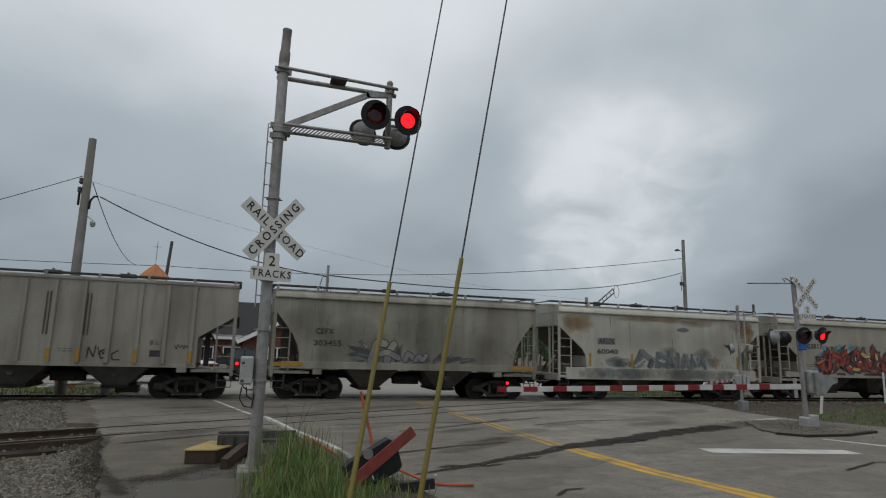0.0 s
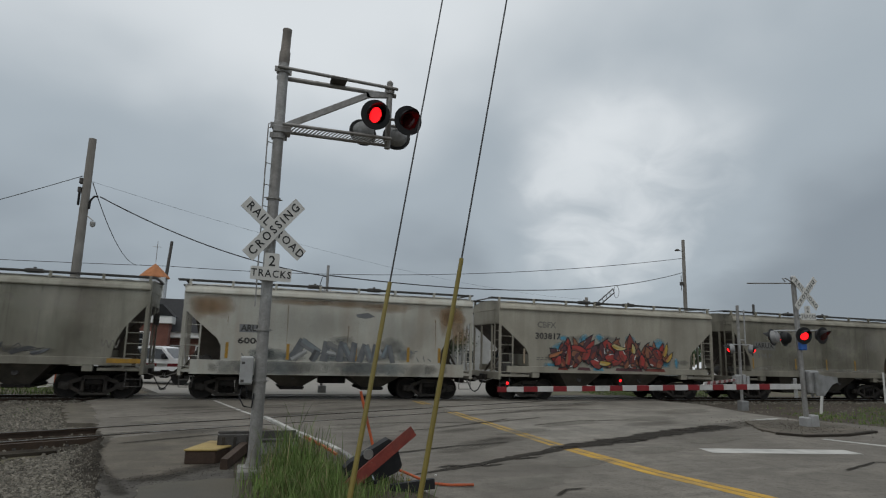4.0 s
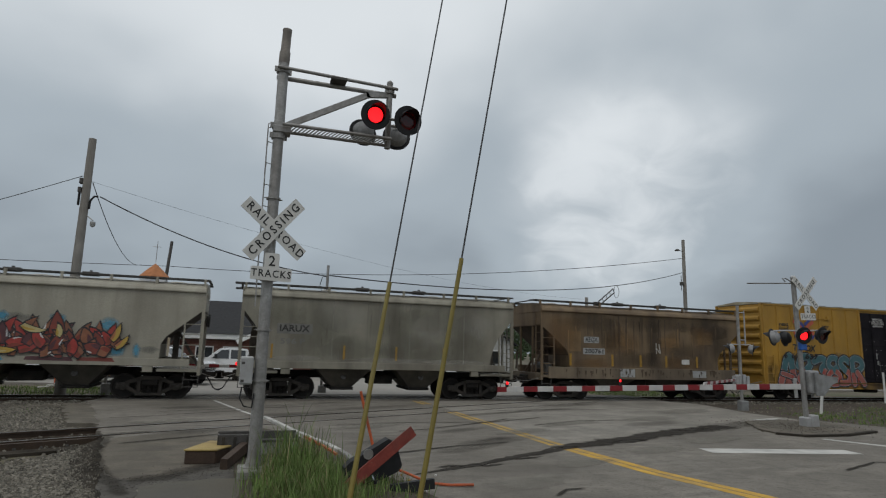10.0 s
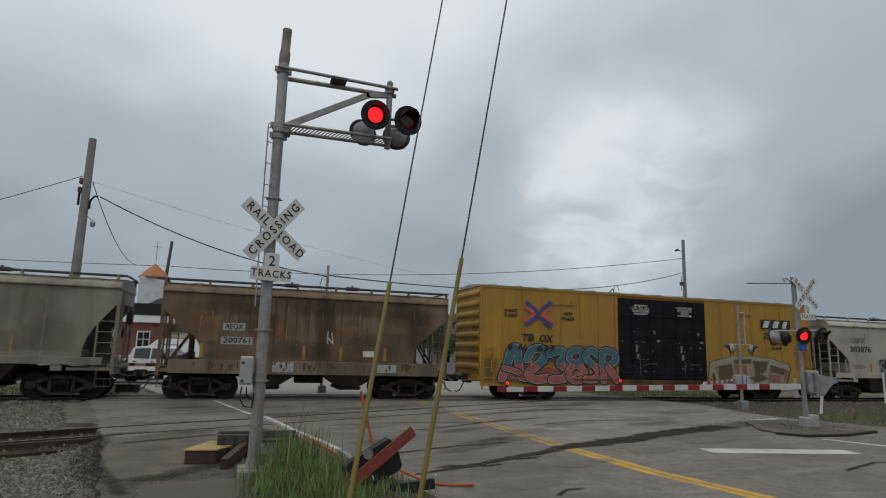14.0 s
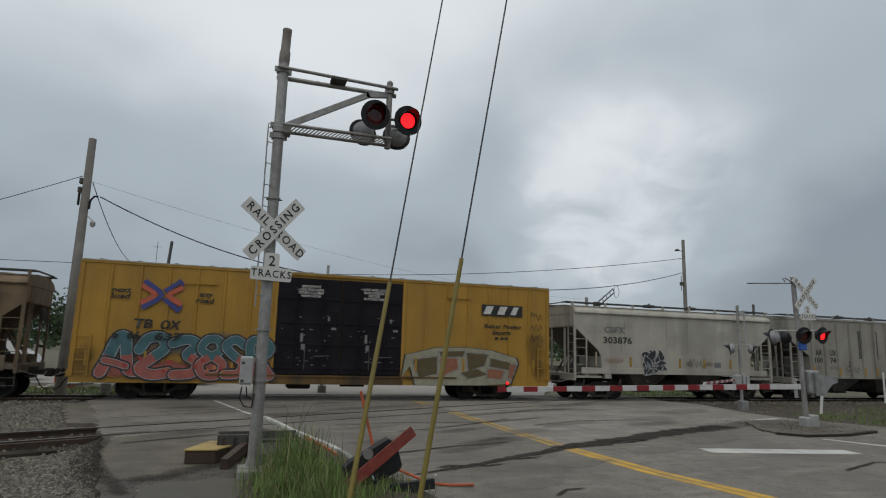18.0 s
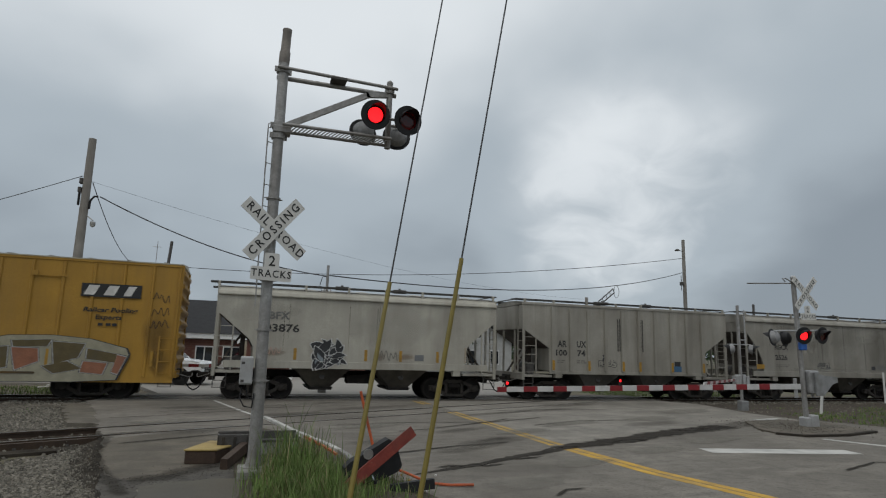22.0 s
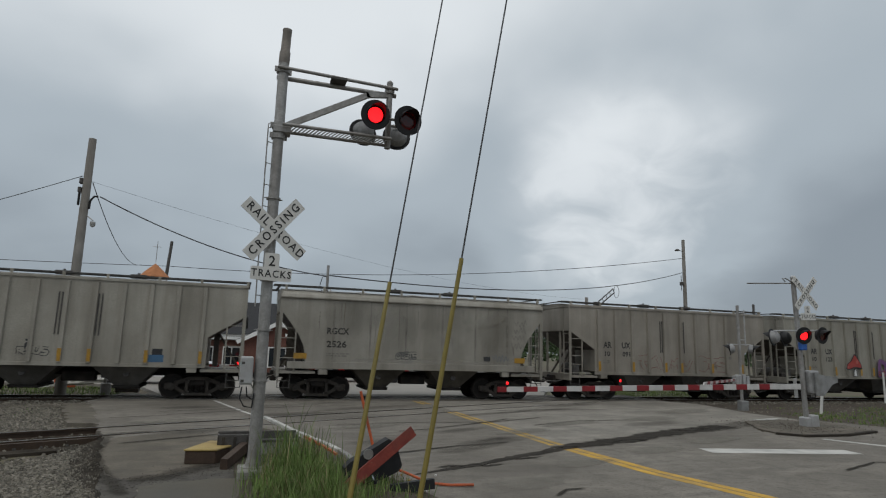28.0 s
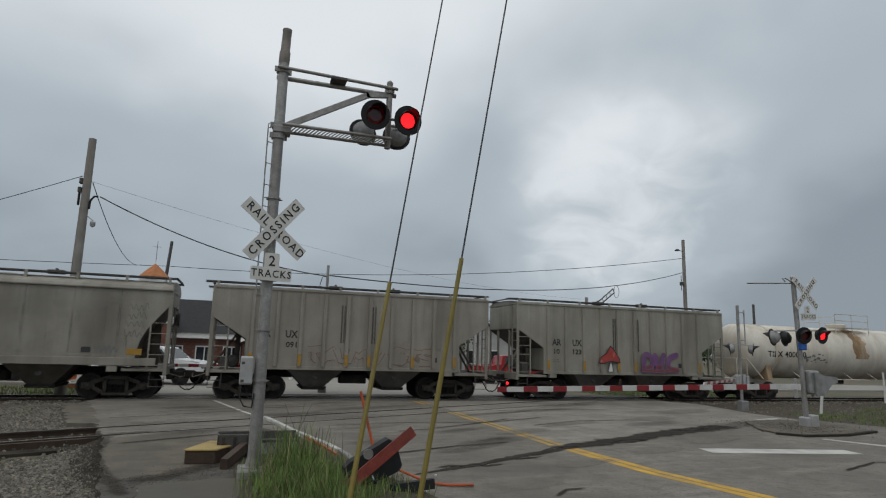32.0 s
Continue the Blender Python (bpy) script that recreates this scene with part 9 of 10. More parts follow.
def lids():
    """The low box with a yellow lid, and the trough behind the mast."""
    g = thing("ground_box", "low brown box with a scuffed yellow lid on the apron", "utility box", at=pose(-0.28, 12.0, 0, 0, 0, 0))
    bm = B()
    slab(bm, [(-0.45, -0.27), (0.06, -0.35), (0.51, 0.47), (-0.07, 0.67)], 2, 0.0, 0.22)
    bmesh.ops.bevel(bm, geom=bm.edges[:], offset=0.015, segments=1, affect="EDGES")
    part("body", bm, M_BROWNBOX, g)
    bm = B()
    slab(bm, [(-0.47, -0.29), (0.07, -0.37), (0.54, 0.49), (-0.08, 0.71)], 2, 0.22, 0.255)
    bmesh.ops.bevel(bm, geom=bm.edges[:], offset=0.01, segments=1, affect="EDGES")
    part("lid", bm, M_LID, g, "scuffed yellow lid")
    bm = B()
    bar(bm, (-0.05, -0.1, 0.09), (0.35, 1.1, 0.24), 0.12, 0.18, (1, 0, 0))
    thing("old_timber", "dark old timber lying beside the box", "timber", data=mesh_of("old_timber", bm, M_BROWNBOX), at=pose(-0.02, 11.2, 0))
    g = thing("steel_trough", "dark rusty steel trough beside the mast footing", "trough", at=pose(0.48, 12.25, 0))
    bm = B()
    box(bm, -0.7, 0.0, -0.18, -0.14, 0.05, 0.44, 0.01)
    box(bm, -0.7, 0.72, 0.14, 0.18, 0.0, 0.46, 0.01)
    for x in (-0.7, -0.03, 0.69):
        box(bm, x, x + 0.03, -0.18, 0.18, 0.0, 0.42, 0.01)
    box(bm, -0.7, 0.72, -0.18, 0.18, 0.0, 0.03)
    box(bm, 0.0, 0.74, -0.26, -0.18, 0.3, 0.36, 0.01)
    part("trough_body", bm, M_DARKST, g)
    bm = B()
    slab(bm, [(0.02, 0.0), (0.76, 0.0), (0.72, 0.16), (0.74, 0.3), (0.02, 0.3)], 1, -0.24, -0.19)
    part("front_plate", bm, M_CONC, g, "pale front plate")
    for x in (-0.62, -0.42, -0.2):
        bm = B()
        box(bm, x, x + 0.05, -0.2, -0.17, 0.02, 0.4, 0.006)
        part("rib", bm, M_SIDEFR, g)


lids()


def debris():
    g = thing("broken_barricade", "broken black and red barricade lying in the weeds", "barricade", at=pose(2.1, 9.0, 0.06))
    bm = B()
    bar(bm, (-0.72, -0.3, -0.05), (0.5, 0.05, 0.8), 0.03, 0.16, (0.2, -1, 0.1))
    part("red_plank", bm, surf("faded_red_plank", (0.2, 0.035, 0.023), 0.7, var=0.3, scale=5, dirt=(0.12, 0.05, 0.04), dirt_amount=0.6), g, "faded red plank")
    bm = B()
    slab(bm, [(-0.5, -0.05), (0.1, 0.12), (0.32, 0.22), (0.36, 0.3), (0.26, 0.62), (0.14, 0.68), (-0.42, 0.36), (-0.5, 0.28)], 1, 0.1, 0.32)
    part("black_housing", bm, M_BLACK, g, "crumpled black plastic housing")
    bm = B()
    lathe(bm, (-0.16, 0.1, 0.47), (0, -1, 0), [(0, 0.075), (0.012, 0.075), (0.014, 0.066), (0.006, 0.06), (0.006, 0)], 16)
    part("lamp_ring", bm, M_CONC, g, "pale round hole in the housing")
    bm = B()
    bar(bm, (0.1, -0.3, 0.05), (0.75, -0.25, 0.1), 0.14, 0.08, (0, 0, 1))
    bar(bm, (-0.5, 0.1, 0.05), (-0.1, -0.3, 0.16), 0.05, 0.05, (0, 0, 1))
    part("black_foot", bm, M_BLACK, g)
    bm = B()
    bar(bm, (-0.3, -0.15, 0.12), (-0.16, -0.3, 0.22), 0.06, 0.03, (0, 0, 1))
    part("bracket", bm, M_CHROME, g)
    g = thing("orange_pole", "thin orange plastic marker pole leaning in the weeds", "marker pole")
    bm = B()
    tube(bm, (2.2, 9.5, 0.2), (1.87, 9.55, 1.4), 0.022, seg=9)
    part("shaft", bm, M_ORANGE, g)
    bm = B()
    chain(bm, [(2.5, 10.2, 0.16), (2.72, 9.9, 0.1), (2.9, 9.55, 0.05), (3.05, 9.3, 0.035), (3.25, 9.18, 0.03), (3.62, 9.12, 0.03)], 0.022, 8)
    thing("orange_tube", "bent orange plastic tube lying on the road edge", "tube", data=mesh_of("orange_tube", bm, M_ORANGE))


debris()
for k in range(14):
    bm = B()
    lathe(bm, (0, 0, 0), (random.uniform(-1, 1), random.uniform(-1, 1), 0.4), [(0, 0.0), (0.006, 0.014), (0.025, 0.018), (0.04, 0.0)], 6)
    thing("litter", "small pale scrap of litter on the ground", "litter", "litter", data=mesh_of("litter", bm, M_SIGN if k % 3 else M_REFL), at=pose(random.uniform(1.8, 3.2), random.uniform(8.6, 9.9), 0.06))
bm = B()
box(bm, -0.1, 0.1, -0.08, 0.08, 0, 0.24, 0.03)
thing("yellow_marker", "small yellow marker beside the siding rail", "marker", data=mesh_of("yellow_marker", bm, surf("bright_yellow", (0.6, 0.5, 0.02), 0.6)), at=pose(-4.35, 13.95, -0.16, 0, 8, 20))

# ---- beyond the tracks ----
def brick_building():
    """A long brick hall with a dark hipped roof, white trim and a cupola."""
    g = thing("brick_building", "red brick hall with charcoal roof, white trim and orange cupola", "building", at=pose(0, 0, -0.17))
    x0, x1, y0, y1, h = -8.6, 9.5, 46.0, 62.0, 2.55
    bm = B()
    box(bm, x0, x1, y0, y1, 0, h)
    wall = part("wall", bm, M_MORTAR, g)
    bm = B()
    slab(bm, [(x0 - 0.5, h + 0.05), (x1 + 0.5, h + 0.05), (x1 + 0.5, h + 0.42), (x0 - 0.5, h + 0.42)], 1, y0 - 0.5, y1 + 0.5)
    part("fascia", bm, M_TRIM, g)
    bm = B()
    lo = [bm.verts.new(p) for p in ((x0 - 0.6, y0 - 0.6, h + 0.42), (x1 + 0.6, y0 - 0.6, h + 0.42), (x1 + 0.6, y1 + 0.6, h + 0.42), (x0 - 0.6, y1 + 0.6, h + 0.42))]
    r = [bm.verts.new(p) for p in ((x0 + 2.4, 53, 5.75), (x1 - 1.2, 53, 5.75))]
    bm.faces.new((lo[0], lo[1], r[1], r[0]))
    bm.faces.new((lo[2], lo[3], r[0], r[1]))
    bm.faces.new((lo[1], lo[2], r[1]))
    bm.faces.new((lo[3], lo[0], r[0]))
    bm.faces.new(lo[::-1])
    part("roof", bm, M_SHINGLE, g, "dark shingle roof")
    # gabled brick porches in front
    for px, w, hh in ((2.6, 2.3, 2.6),):
        bm = B()
        slab(bm, [(px - w, 0), (px + w, 0), (px + w, hh), (px, hh + w * 0.5), (px - w, hh)], 1, y0 - 2.2, y0 + 0.1)
        pw = part("porch_wall", bm, M_BRICK, g)
        for s in (-1, 1):
            bm = B()
            bar(bm, (px + s * (w + 0.45), y0 - 1.2, hh - 0.1), (px, y0 - 1.2, hh + w * 0.5 + 0.16), 2.8, 0.12, (0, 1, 0))
            part("porch_roof", bm, M_SHINGLE, g)
            bm = B()
            bar(bm, (px + s * (w + 0.4), y0 - 2.62, hh - 0.18), (px, y0 - 2.62, hh + w * 0.5 + 0.06), 0.06, 0.26, (0, 1, 0))
            part("bargeboard", bm, M_TRIM, g)
        bm = B()
        box(bm, px - 0.62, px + 0.62, y0 - 2.26, y0 - 2.19, 0.75, 2.15)
        wf = part("window_frame", bm, M_TRIM, g)
        for a in (-0.53, 0.05):
            bm = B()
            box(bm, px + a, px + a + 0.48, y0 - 2.3, y0 - 2.255, 0.83, 2.07)
            part("pane", bm, M_PANE, wf)
    for px in (-4.2, -2.2, -0.4, 6.2, 8.2):
        bm = B()
        box(bm, px - 0.6, px + 0.6, y0 - 0.06, y0 + 0.02, 0.8, 2.1)
        wf = part("window_frame", bm, M_TRIM, g)
        for a in (-0.52, 0.04):
            bm = B()
            box(bm, px + a, px + a + 0.48, y0 - 0.1, y0 - 0.055, 0.88, 2.02)
            part("pane", bm, M_PANE, wf)
    # taller brick bay with a flat white cornice
    bm = B()
    box(bm, -7.35, -4.45, 44.0, 46.1, 0, 3.5)
    bay = part("bay_wall", bm, M_BRICK, g)
    bm = B()
    box(bm, -7.55, -4.25, 43.8, 46.1, 3.5, 4.0, 0.03)
    part("cornice", bm, M_TRIM, g)
    bm = B()
    slab(bm, [(-7.6, 4.0), (-4.2, 4.0), (-4.9, 4.75), (-6.9, 4.75)], 1, 43.75, 47.5)
    part("bay_roof", bm, M_SHINGLE, g)
    bm = B()
    box(bm, -6.3, -5.5, 43.94, 44.01, 1.9, 2.95)
    wf = part("window_frame", bm, M_TRIM, bay)
    for a in (-6.22, -5.86):
        for z in (1.97, 2.46):
            bm = B()
            box(bm, a, a + 0.3, 43.9, 43.945, z, z + 0.42)
            part("pane", bm, M_PANE, wf)
    # cupola
    cx, cy = -7.05, 55.0
    bm = B()
    box(bm, cx - 0.95, cx + 0.95, cy - 0.95, cy + 0.95, 4.4, 7.55)
    cu = part("cupola", bm, surf("cupola_paint", (0.62, 0.63, 0.64), 0.7, var=0.1, scale=2, dirt=(0.42, 0.43, 0.44), dirt_amount=0.5), g, "weathered white cupola")
    bm = B()
    lathe(bm, (cx, cy, 7.5), (0, 0, 1), [(0, 1.2), (0.1, 1.2), (0.7, 0.62), (1.2, 0.06), (1.25, 0)], 8)
    part("cupola_roof", bm, M_COPPER, cu, "orange pointed roof")
    bm = B()
    tube(bm, (cx, cy, 8.85), (cx, cy, 10.6), 0.025, seg=6)
    tube(bm, (cx - 0.35, cy, 10.15), (cx + 0.35, cy, 10.15), 0.02, seg=5)
    part("finial", bm, M_STEEL, cu)
    # brick courses on the wall towards the tracks
    base = B()
    box(base, -0.13, 0.13, -0.02, 0.0, -0.055, 0.055)
    me = mesh_of("brick", base, M_BRICK)
    n = 0
    for r in range(16):
        z = 0.08 + 0.15 * r
        for k in range(18):
            bx = -6.0 + 0.3 * k + (0.15 if r % 2 else 0)
            if any(abs(bx - px) < 0.78 and 0.7 < z < 2.2 for px in (-4.2, -2.2, -0.4)):
                continue
            part("brick", me, None, wall, at=pose(bx, y0 - 0.001, z))
            n += 1
    return g


brick_building()


def wheels_for(car, xs, y, r, w=0.22):
    for x in xs:
        for s in (-1, 1):
            bm = B()
            lathe(bm, (x, s * y, r), (0, s, 0), [(-w, r * 0.6), (-w, r * 0.93), (-w * 0.8, r), (-w * 0.2, r), (0, r * 0.93), (0, r * 0.62), (-0.03, r * 0.58), (-0.03, 0)], 20)
            wh = part("wheel", bm, M_TYRE, car, smooth=True)
            bm = B()
            lathe(bm, (x, s * y, r), (0, s, 0), [(-0.02, r * 0.6), (0.0, r * 0.55), (-0.02, r * 0.2), (0.01, r * 0.16), (0.01, 0)], 14)
            part("rim", bm, M_CHROME, wh)


def vehicle(name, label, at, skin, profile, glass_zones, half, wheel_x, r, extras=()):
    """A road vehicle from its side outline, with windows, wheels, lamps, bumper and grille."""
    car = thing(name, label, "vehicle", at=at)
    bm = B()
    slab(bm, profile, 1, -half, half)
    for v in bm.verts:
        if v.co.z > 1.05:
            v.co.y *= 1 - 0.16 * min(1, (v.co.z - 1.05) / 0.8)
    bmesh.ops.bevel(bm, geom=[e for e in bm.edges], offset=0.045, segments=2, affect="EDGES", clamp_overlap=True)
    part("body", bm, skin, car, smooth=True)
    for pts in glass_zones:
        for s in (-1, 1):
            bm = B()
            q = []
            for x, z in pts:
                q.append((x, s * (half * (1 - 0.16 * min(1, max(0, z - 1.05) / 0.8)) + 0.008), z))
            flat(bm, q)
            part("side_window", bm, M_PANE, car)
    wheels_for(car, wheel_x, half + 0.01, r)
    for x in wheel_x:
        for s in (-1, 1):
            bm = B()
            lathe(bm, (x, s * (half + 0.004), r), (0, s, 0), [(0, r * 1.16), (0.006, r * 1.16), (0.006, 0)], 18)
            part("wheel_arch", bm, M_TYRE, car)
    return car


def pickup(at, skin, label):
    prof = [(-2.9, 0.5), (-2.95, 1.15), (-1.0, 1.2), (-0.85, 1.85), (0.0, 1.93), (0.75, 1.85), (1.35, 1.28), (2.75, 1.18), (2.92, 0.95), (2.92, 0.48), (1.0, 0.4), (-1.0, 0.4)]
    car = vehicle("pickup_truck", label, at, skin, prof, [[(-0.72, 1.28), (-0.72, 1.76), (0.1, 1.8), (0.1, 1.28)], [(0.2, 1.28), (0.2, 1.8), (0.66, 1.76), (1.15, 1.28)]], 0.98, (-1.85, 1.85), 0.4)
    bm = B()
    flat(bm, [(0.82, -0.72, 1.82), (0.82, 0.72, 1.82), (1.36, 0.82, 1.31), (1.36, -0.82, 1.31)])
    part("windscreen", bm, M_PANE, car)
    bm = B()
    box(bm, 2.9, 2.96, -0.62, 0.62, 0.7, 1.08, 0.02)
    gr = part("grille", bm, M_BLACK, car)
    for k in range(4):
        bm = B()
        box(bm, 2.955, 2.975, -0.6, 0.6, 0.74 + 0.09 * k, 0.77 + 0.09 * k)
        part("grille_bar", bm, M_CHROME, gr)
    for s in (-1, 1):
        bm = B()
        box(bm, 2.86, 2.955, min(s * 0.66, s * 0.96), max(s * 0.66, s * 0.96), 0.85, 1.08, 0.03)
        part("headlight", bm, M_CHROME, car)
        bm = B()
        box(bm, 0.85, 1.0, min(s * 1.0, s * 1.22), max(s * 1.0, s * 1.22), 1.3, 1.55, 0.03)
        part("mirror", bm, M_BLACK, car)
    bm = B()
    box(bm, 2.88, 3.04, -0.95, 0.95, 0.46, 0.68, 0.04)
    part("bumper", bm, M_CHROME, car)
    for z in (-0.82, 0.12):
        bm = B()
        box(bm, z + 0.1, z + 0.3, -1.0, -0.975, 1.1, 1.14)
        part("door_handle", bm, M_CHROME, car)
    return car


def van(at, skin, label):
    prof = [(-2.7, 0.45), (-2.75, 2.0), (-2.5, 2.35), (1.0, 2.35), (1.6, 1.75), (2.5, 1.35), (2.75, 1.0), (2.75, 0.45), (1, 0.38), (-1, 0.38)]
    car = vehicle("van", label, at, skin, prof, [[(0.35, 1.3), (0.35, 1.95), (1.05, 1.95), (1.55, 1.35), (1.5, 1.3)], [(-2.3, 1.35), (-2.3, 1.95), (-1.2, 1.95), (-1.2, 1.35)], [(-1.0, 1.35), (-1.0, 1.95), (0.15, 1.95), (0.15, 1.35)]], 0.98, (-1.7, 1.75), 0.37)
    bm = B()
    flat(bm, [(1.08, -0.7, 2.3), (1.08, 0.7, 2.3), (1.64, 0.8, 1.76), (1.64, -0.8, 1.76)])
    part("windscreen", bm, M_PANE, car)
    bm = B()
    box(bm, 2.68, 2.86, -0.95, 0.95, 0.42, 0.68, 0.04)
    part("bumper", bm, M_BLACK, car)
    return car


pickup(pose(-4.0, 35.4, -0.03, 0, 0, -22), M_CARW, "white pickup truck waiting beyond the tracks")
# traffic along the far road: the thing, when it passes the gap beside the mast, where, and its speed
TRAFFIC = [(pickup(pose(0, 39.0, -0.03), M_CARD, "dark pickup truck driving along the far road"), 0.3, -0.55, -3.7),
           (pickup(pose(0, 39.0, -0.03), M_CARW, "white work truck driving along the far road"), 6.5, 1.3, -3.7),
           (pickup(pose(0, 39.0, -0.03), M_CARW, "white work truck following along the far road"), 9.9, 0.2, -4.5),
           (van(pose(0, 39.0, -0.03), M_CARW, "white van driving along the far road"), 13.3, -0.5, -4.0),
           (pickup(pose(0, 39.0, -0.03), M_CARR, "red pickup truck driving along the far road"), 24.8, -0.75, 2.6)]
van(pose(-12.5, 37.0, -0.03, 0, 0, 8), M_CARW, "white van standing by the far road")
pickup(pose(-17.5, 36.6, -0.03, 0, 0, 172), M_CARD, "dark pickup truck standing by the far road")


def yard_cross():
    bm = B()
    bar(bm, (0, 0, -0.2), (0, 0, 3.6), 0.2, 0.2)
    g = thing("white_cross", "tall white wooden cross before the brick hall", "cross", at=pose(3.35, 40.5, -0.1))
    part("upright", bm, M_TRIM, g)
    bm = B()
    bar(bm, (-0.5, -0.02, 2.85), (0.5, -0.02, 2.85), 0.16, 0.18)
    part("crossbar", bm, M_TRIM, g)


yard_cross()


def white_house():
    g = thing("white_house", "white clapboard house among trees beyond the tracks", "building", at=pose(22, 62, -0.17))
    bm = B()
    slab(bm, [(-4.5, 0), (4.5, 0), (4.5, 3.2), (0, 6.0), (-4.5, 3.2)], 1, -5, 5)
    part("wall", bm, surf("weathered_clapboard", (0.42, 0.42, 0.41), 0.7, var=0.12, scale=2, dirt=(0.3, 0.29, 0.27), dirt_amount=0.5), g)
    for s in (-1, 1):
        bm = B()
        bar(bm, (s * 5.0, 0, 2.95), (0, 0, 6.15), 10.8, 0.16, (0, 1, 0))
        part("roof", bm, M_SHINGLE, g)
    for x in (-2.6, 0, 2.6):
        bm = B()
        box(bm, x - 0.5, x + 0.5, -5.05, -4.98, 1.0, 2.4)
        f = part("window_frame", bm, M_TRIM, g)
        bm = B()
        box(bm, x - 0.42, x + 0.42, -5.08, -5.045, 1.08, 2.32)
        part("pane", bm, M_PANE, f)
    return g


white_house()
bm = B()
box(bm, -2.2, 2.2, -1.2, 1.2, 0, 0.12, 0.02)
g = thing("debris_pile", "pile of pale boards and an orange barrier on the grass", "debris", at=pose(-7.2, 32.6, -0.16))
for k in range(9):
    bm = B()
    bar(bm, (-1.2 + 0.2 * k, random.uniform(-0.5, 0.2), 0.1 + 0.05 * k), (0.8 + 0.12 * k, random.uniform(0.0, 0.7), 0.22 + 0.03 * k), 0.2, 0.04, (0, 1, 0))
    part("board", bm, M_SIGN, g)
bm = B()
box(bm, -0.9, 0.0, 0.8, 1.0, 0.0, 0.75, 0.03)
part("orange_barrier", bm, M_ORANGE, g, "orange plastic barrier")


def relay_box():
    """A low dark slatted box on short feet, with a stub post beside it."""
    g = thing("relay_box", "low dark slatted equipment box beyond the tracks", "utility box", at=pose(-4.45, 30.2, -0.17))
    bm = B()
    box(bm, -0.46, 0.46, -0.28, 0.28, 0.06, 0.36, 0.015)
    part("body", bm, M_DARKST, g)
    bm = B()
    box(bm, -0.52, 0.52, -0.33, 0.33, 0.36, 0.41, 0.012)
    part("lid", bm, M_DARKST, g)
    for k in range(4):
        bm = B()
        box(bm, -0.47, 0.47, -0.3, -0.275, 0.09 + 0.07 * k, 0.12 + 0.07 * k, 0.004)
        part("slat", bm, M_TIE, g)
    for x in (-0.36, 0.36):
        bm = B()
        box(bm, x - 0.06, x + 0.06, -0.25, 0.25, -0.05, 0.06)
        part("foot", bm, M_CONC, g)
    bm = B()
    lathe(bm, (0, 0, -0.1), (0, 0, 1), [(0, 0.11), (0.35, 0.1), (0.42, 0.07), (0.44, 0)], 12)
    thing("stub_post", "short weathered post stub beside the equipment box", "post", data=mesh_of("stub_post", bm, M_WOOD), at=pose(-5.2, 30.0, -0.17))


relay_box()


def far_grass(r):
    x, y = r.uniform(-30, 30), r.uniform(28.6, 34)
    return None if in_poly(x, y, FAR_ROAD) or (-4.5 < x < 19.5) else (x, y, -0.17)


# some blades take the dark leaf colour to paint in shade under the train
blades("far_grass", 26000, far_grass, 0.16, [M_GRASS, M_LEAF], "short grass beyond the tracks", 0.012, 12)


def right_grass(r):
    x, y = r.uniform(21, 34), r.uniform(14.5, 22)
    return (x, y, -0.13) if noise.noise(Vector((x * 0.5, y * 0.5, 3))) > -0.05 else None


blades("roadside_grass", 5000, right_grass, 0.14, [M_GRASS, M_STRAW], "patchy short grass beside the gravel", 0.012, 13)


def left_weeds(r):
    x, y = r.uniform(-10, -4.2), r.uniform(19, 25)
    return (x, y, -0.16) if noise.noise(Vector((x * 0.6, y * 0.6, 9))) > 0.25 else None


blades("track_weeds", 900, left_weeds, 0.12, [M_GRASS, M_STRAW], "sparse weeds in the ballast", 0.008, 14)


def tree(x, y, h, spread, seed):
    rng = random.Random(seed)
    g = thing("tree", "leafy green tree beyond the tracks", "tree", "trees beyond the tracks", at=pose(x, y, -0.17))
    bm = B()
    tube(bm, (0, 0, 0), (0.1, 0, h * 0.45), 0.028 * h, 0.016 * h, seg=9)
    tips = []
    for k in range(7):
        a, u = math.tau * k / 7 + rng.uniform(-0.3, 0.3), rng.uniform(0.28, 0.45)
        p = Vector((0.1 * u, 0, h * u))
        q = p + Vector((math.cos(a) * spread * 0.6, math.sin(a) * spread * 0.6, h * rng.uniform(0.2, 0.42)))
        tube(bm, p, q, 0.012 * h, 0.004 * h, seg=6)
        tips += [q, p.lerp(q, 0.7)]
    part("trunk", bm, M_BARK, g)
    verts, faces = [], []
    for k in range(3000):
        c = rng.choice(tips) + Vector((rng.gauss(0, spread * 0.27), rng.gauss(0, spread * 0.27), rng.gauss(0.05 * h, h * 0.11)))
        s = 0.024 * h * rng.uniform(0.5, 1.2)
        rot = Euler((rng.uniform(0, 6.3), rng.uniform(0, 6.3), 0)).to_matrix()
        b = len(verts)
        verts += [tuple(c + rot @ Vector(v) * s) for v in ((-1, 0, 0), (0, -0.6, 0.15), (1, 0, 0), (0, 0.6, 0.15))]
        faces.append((b, b + 1, b + 2, b + 3))
    me = bpy.data.meshes.new("crown")
    me.from_pydata(verts, [], faces)
    me.materials.append(M_LEAF)
    part("crown", me, None, g)


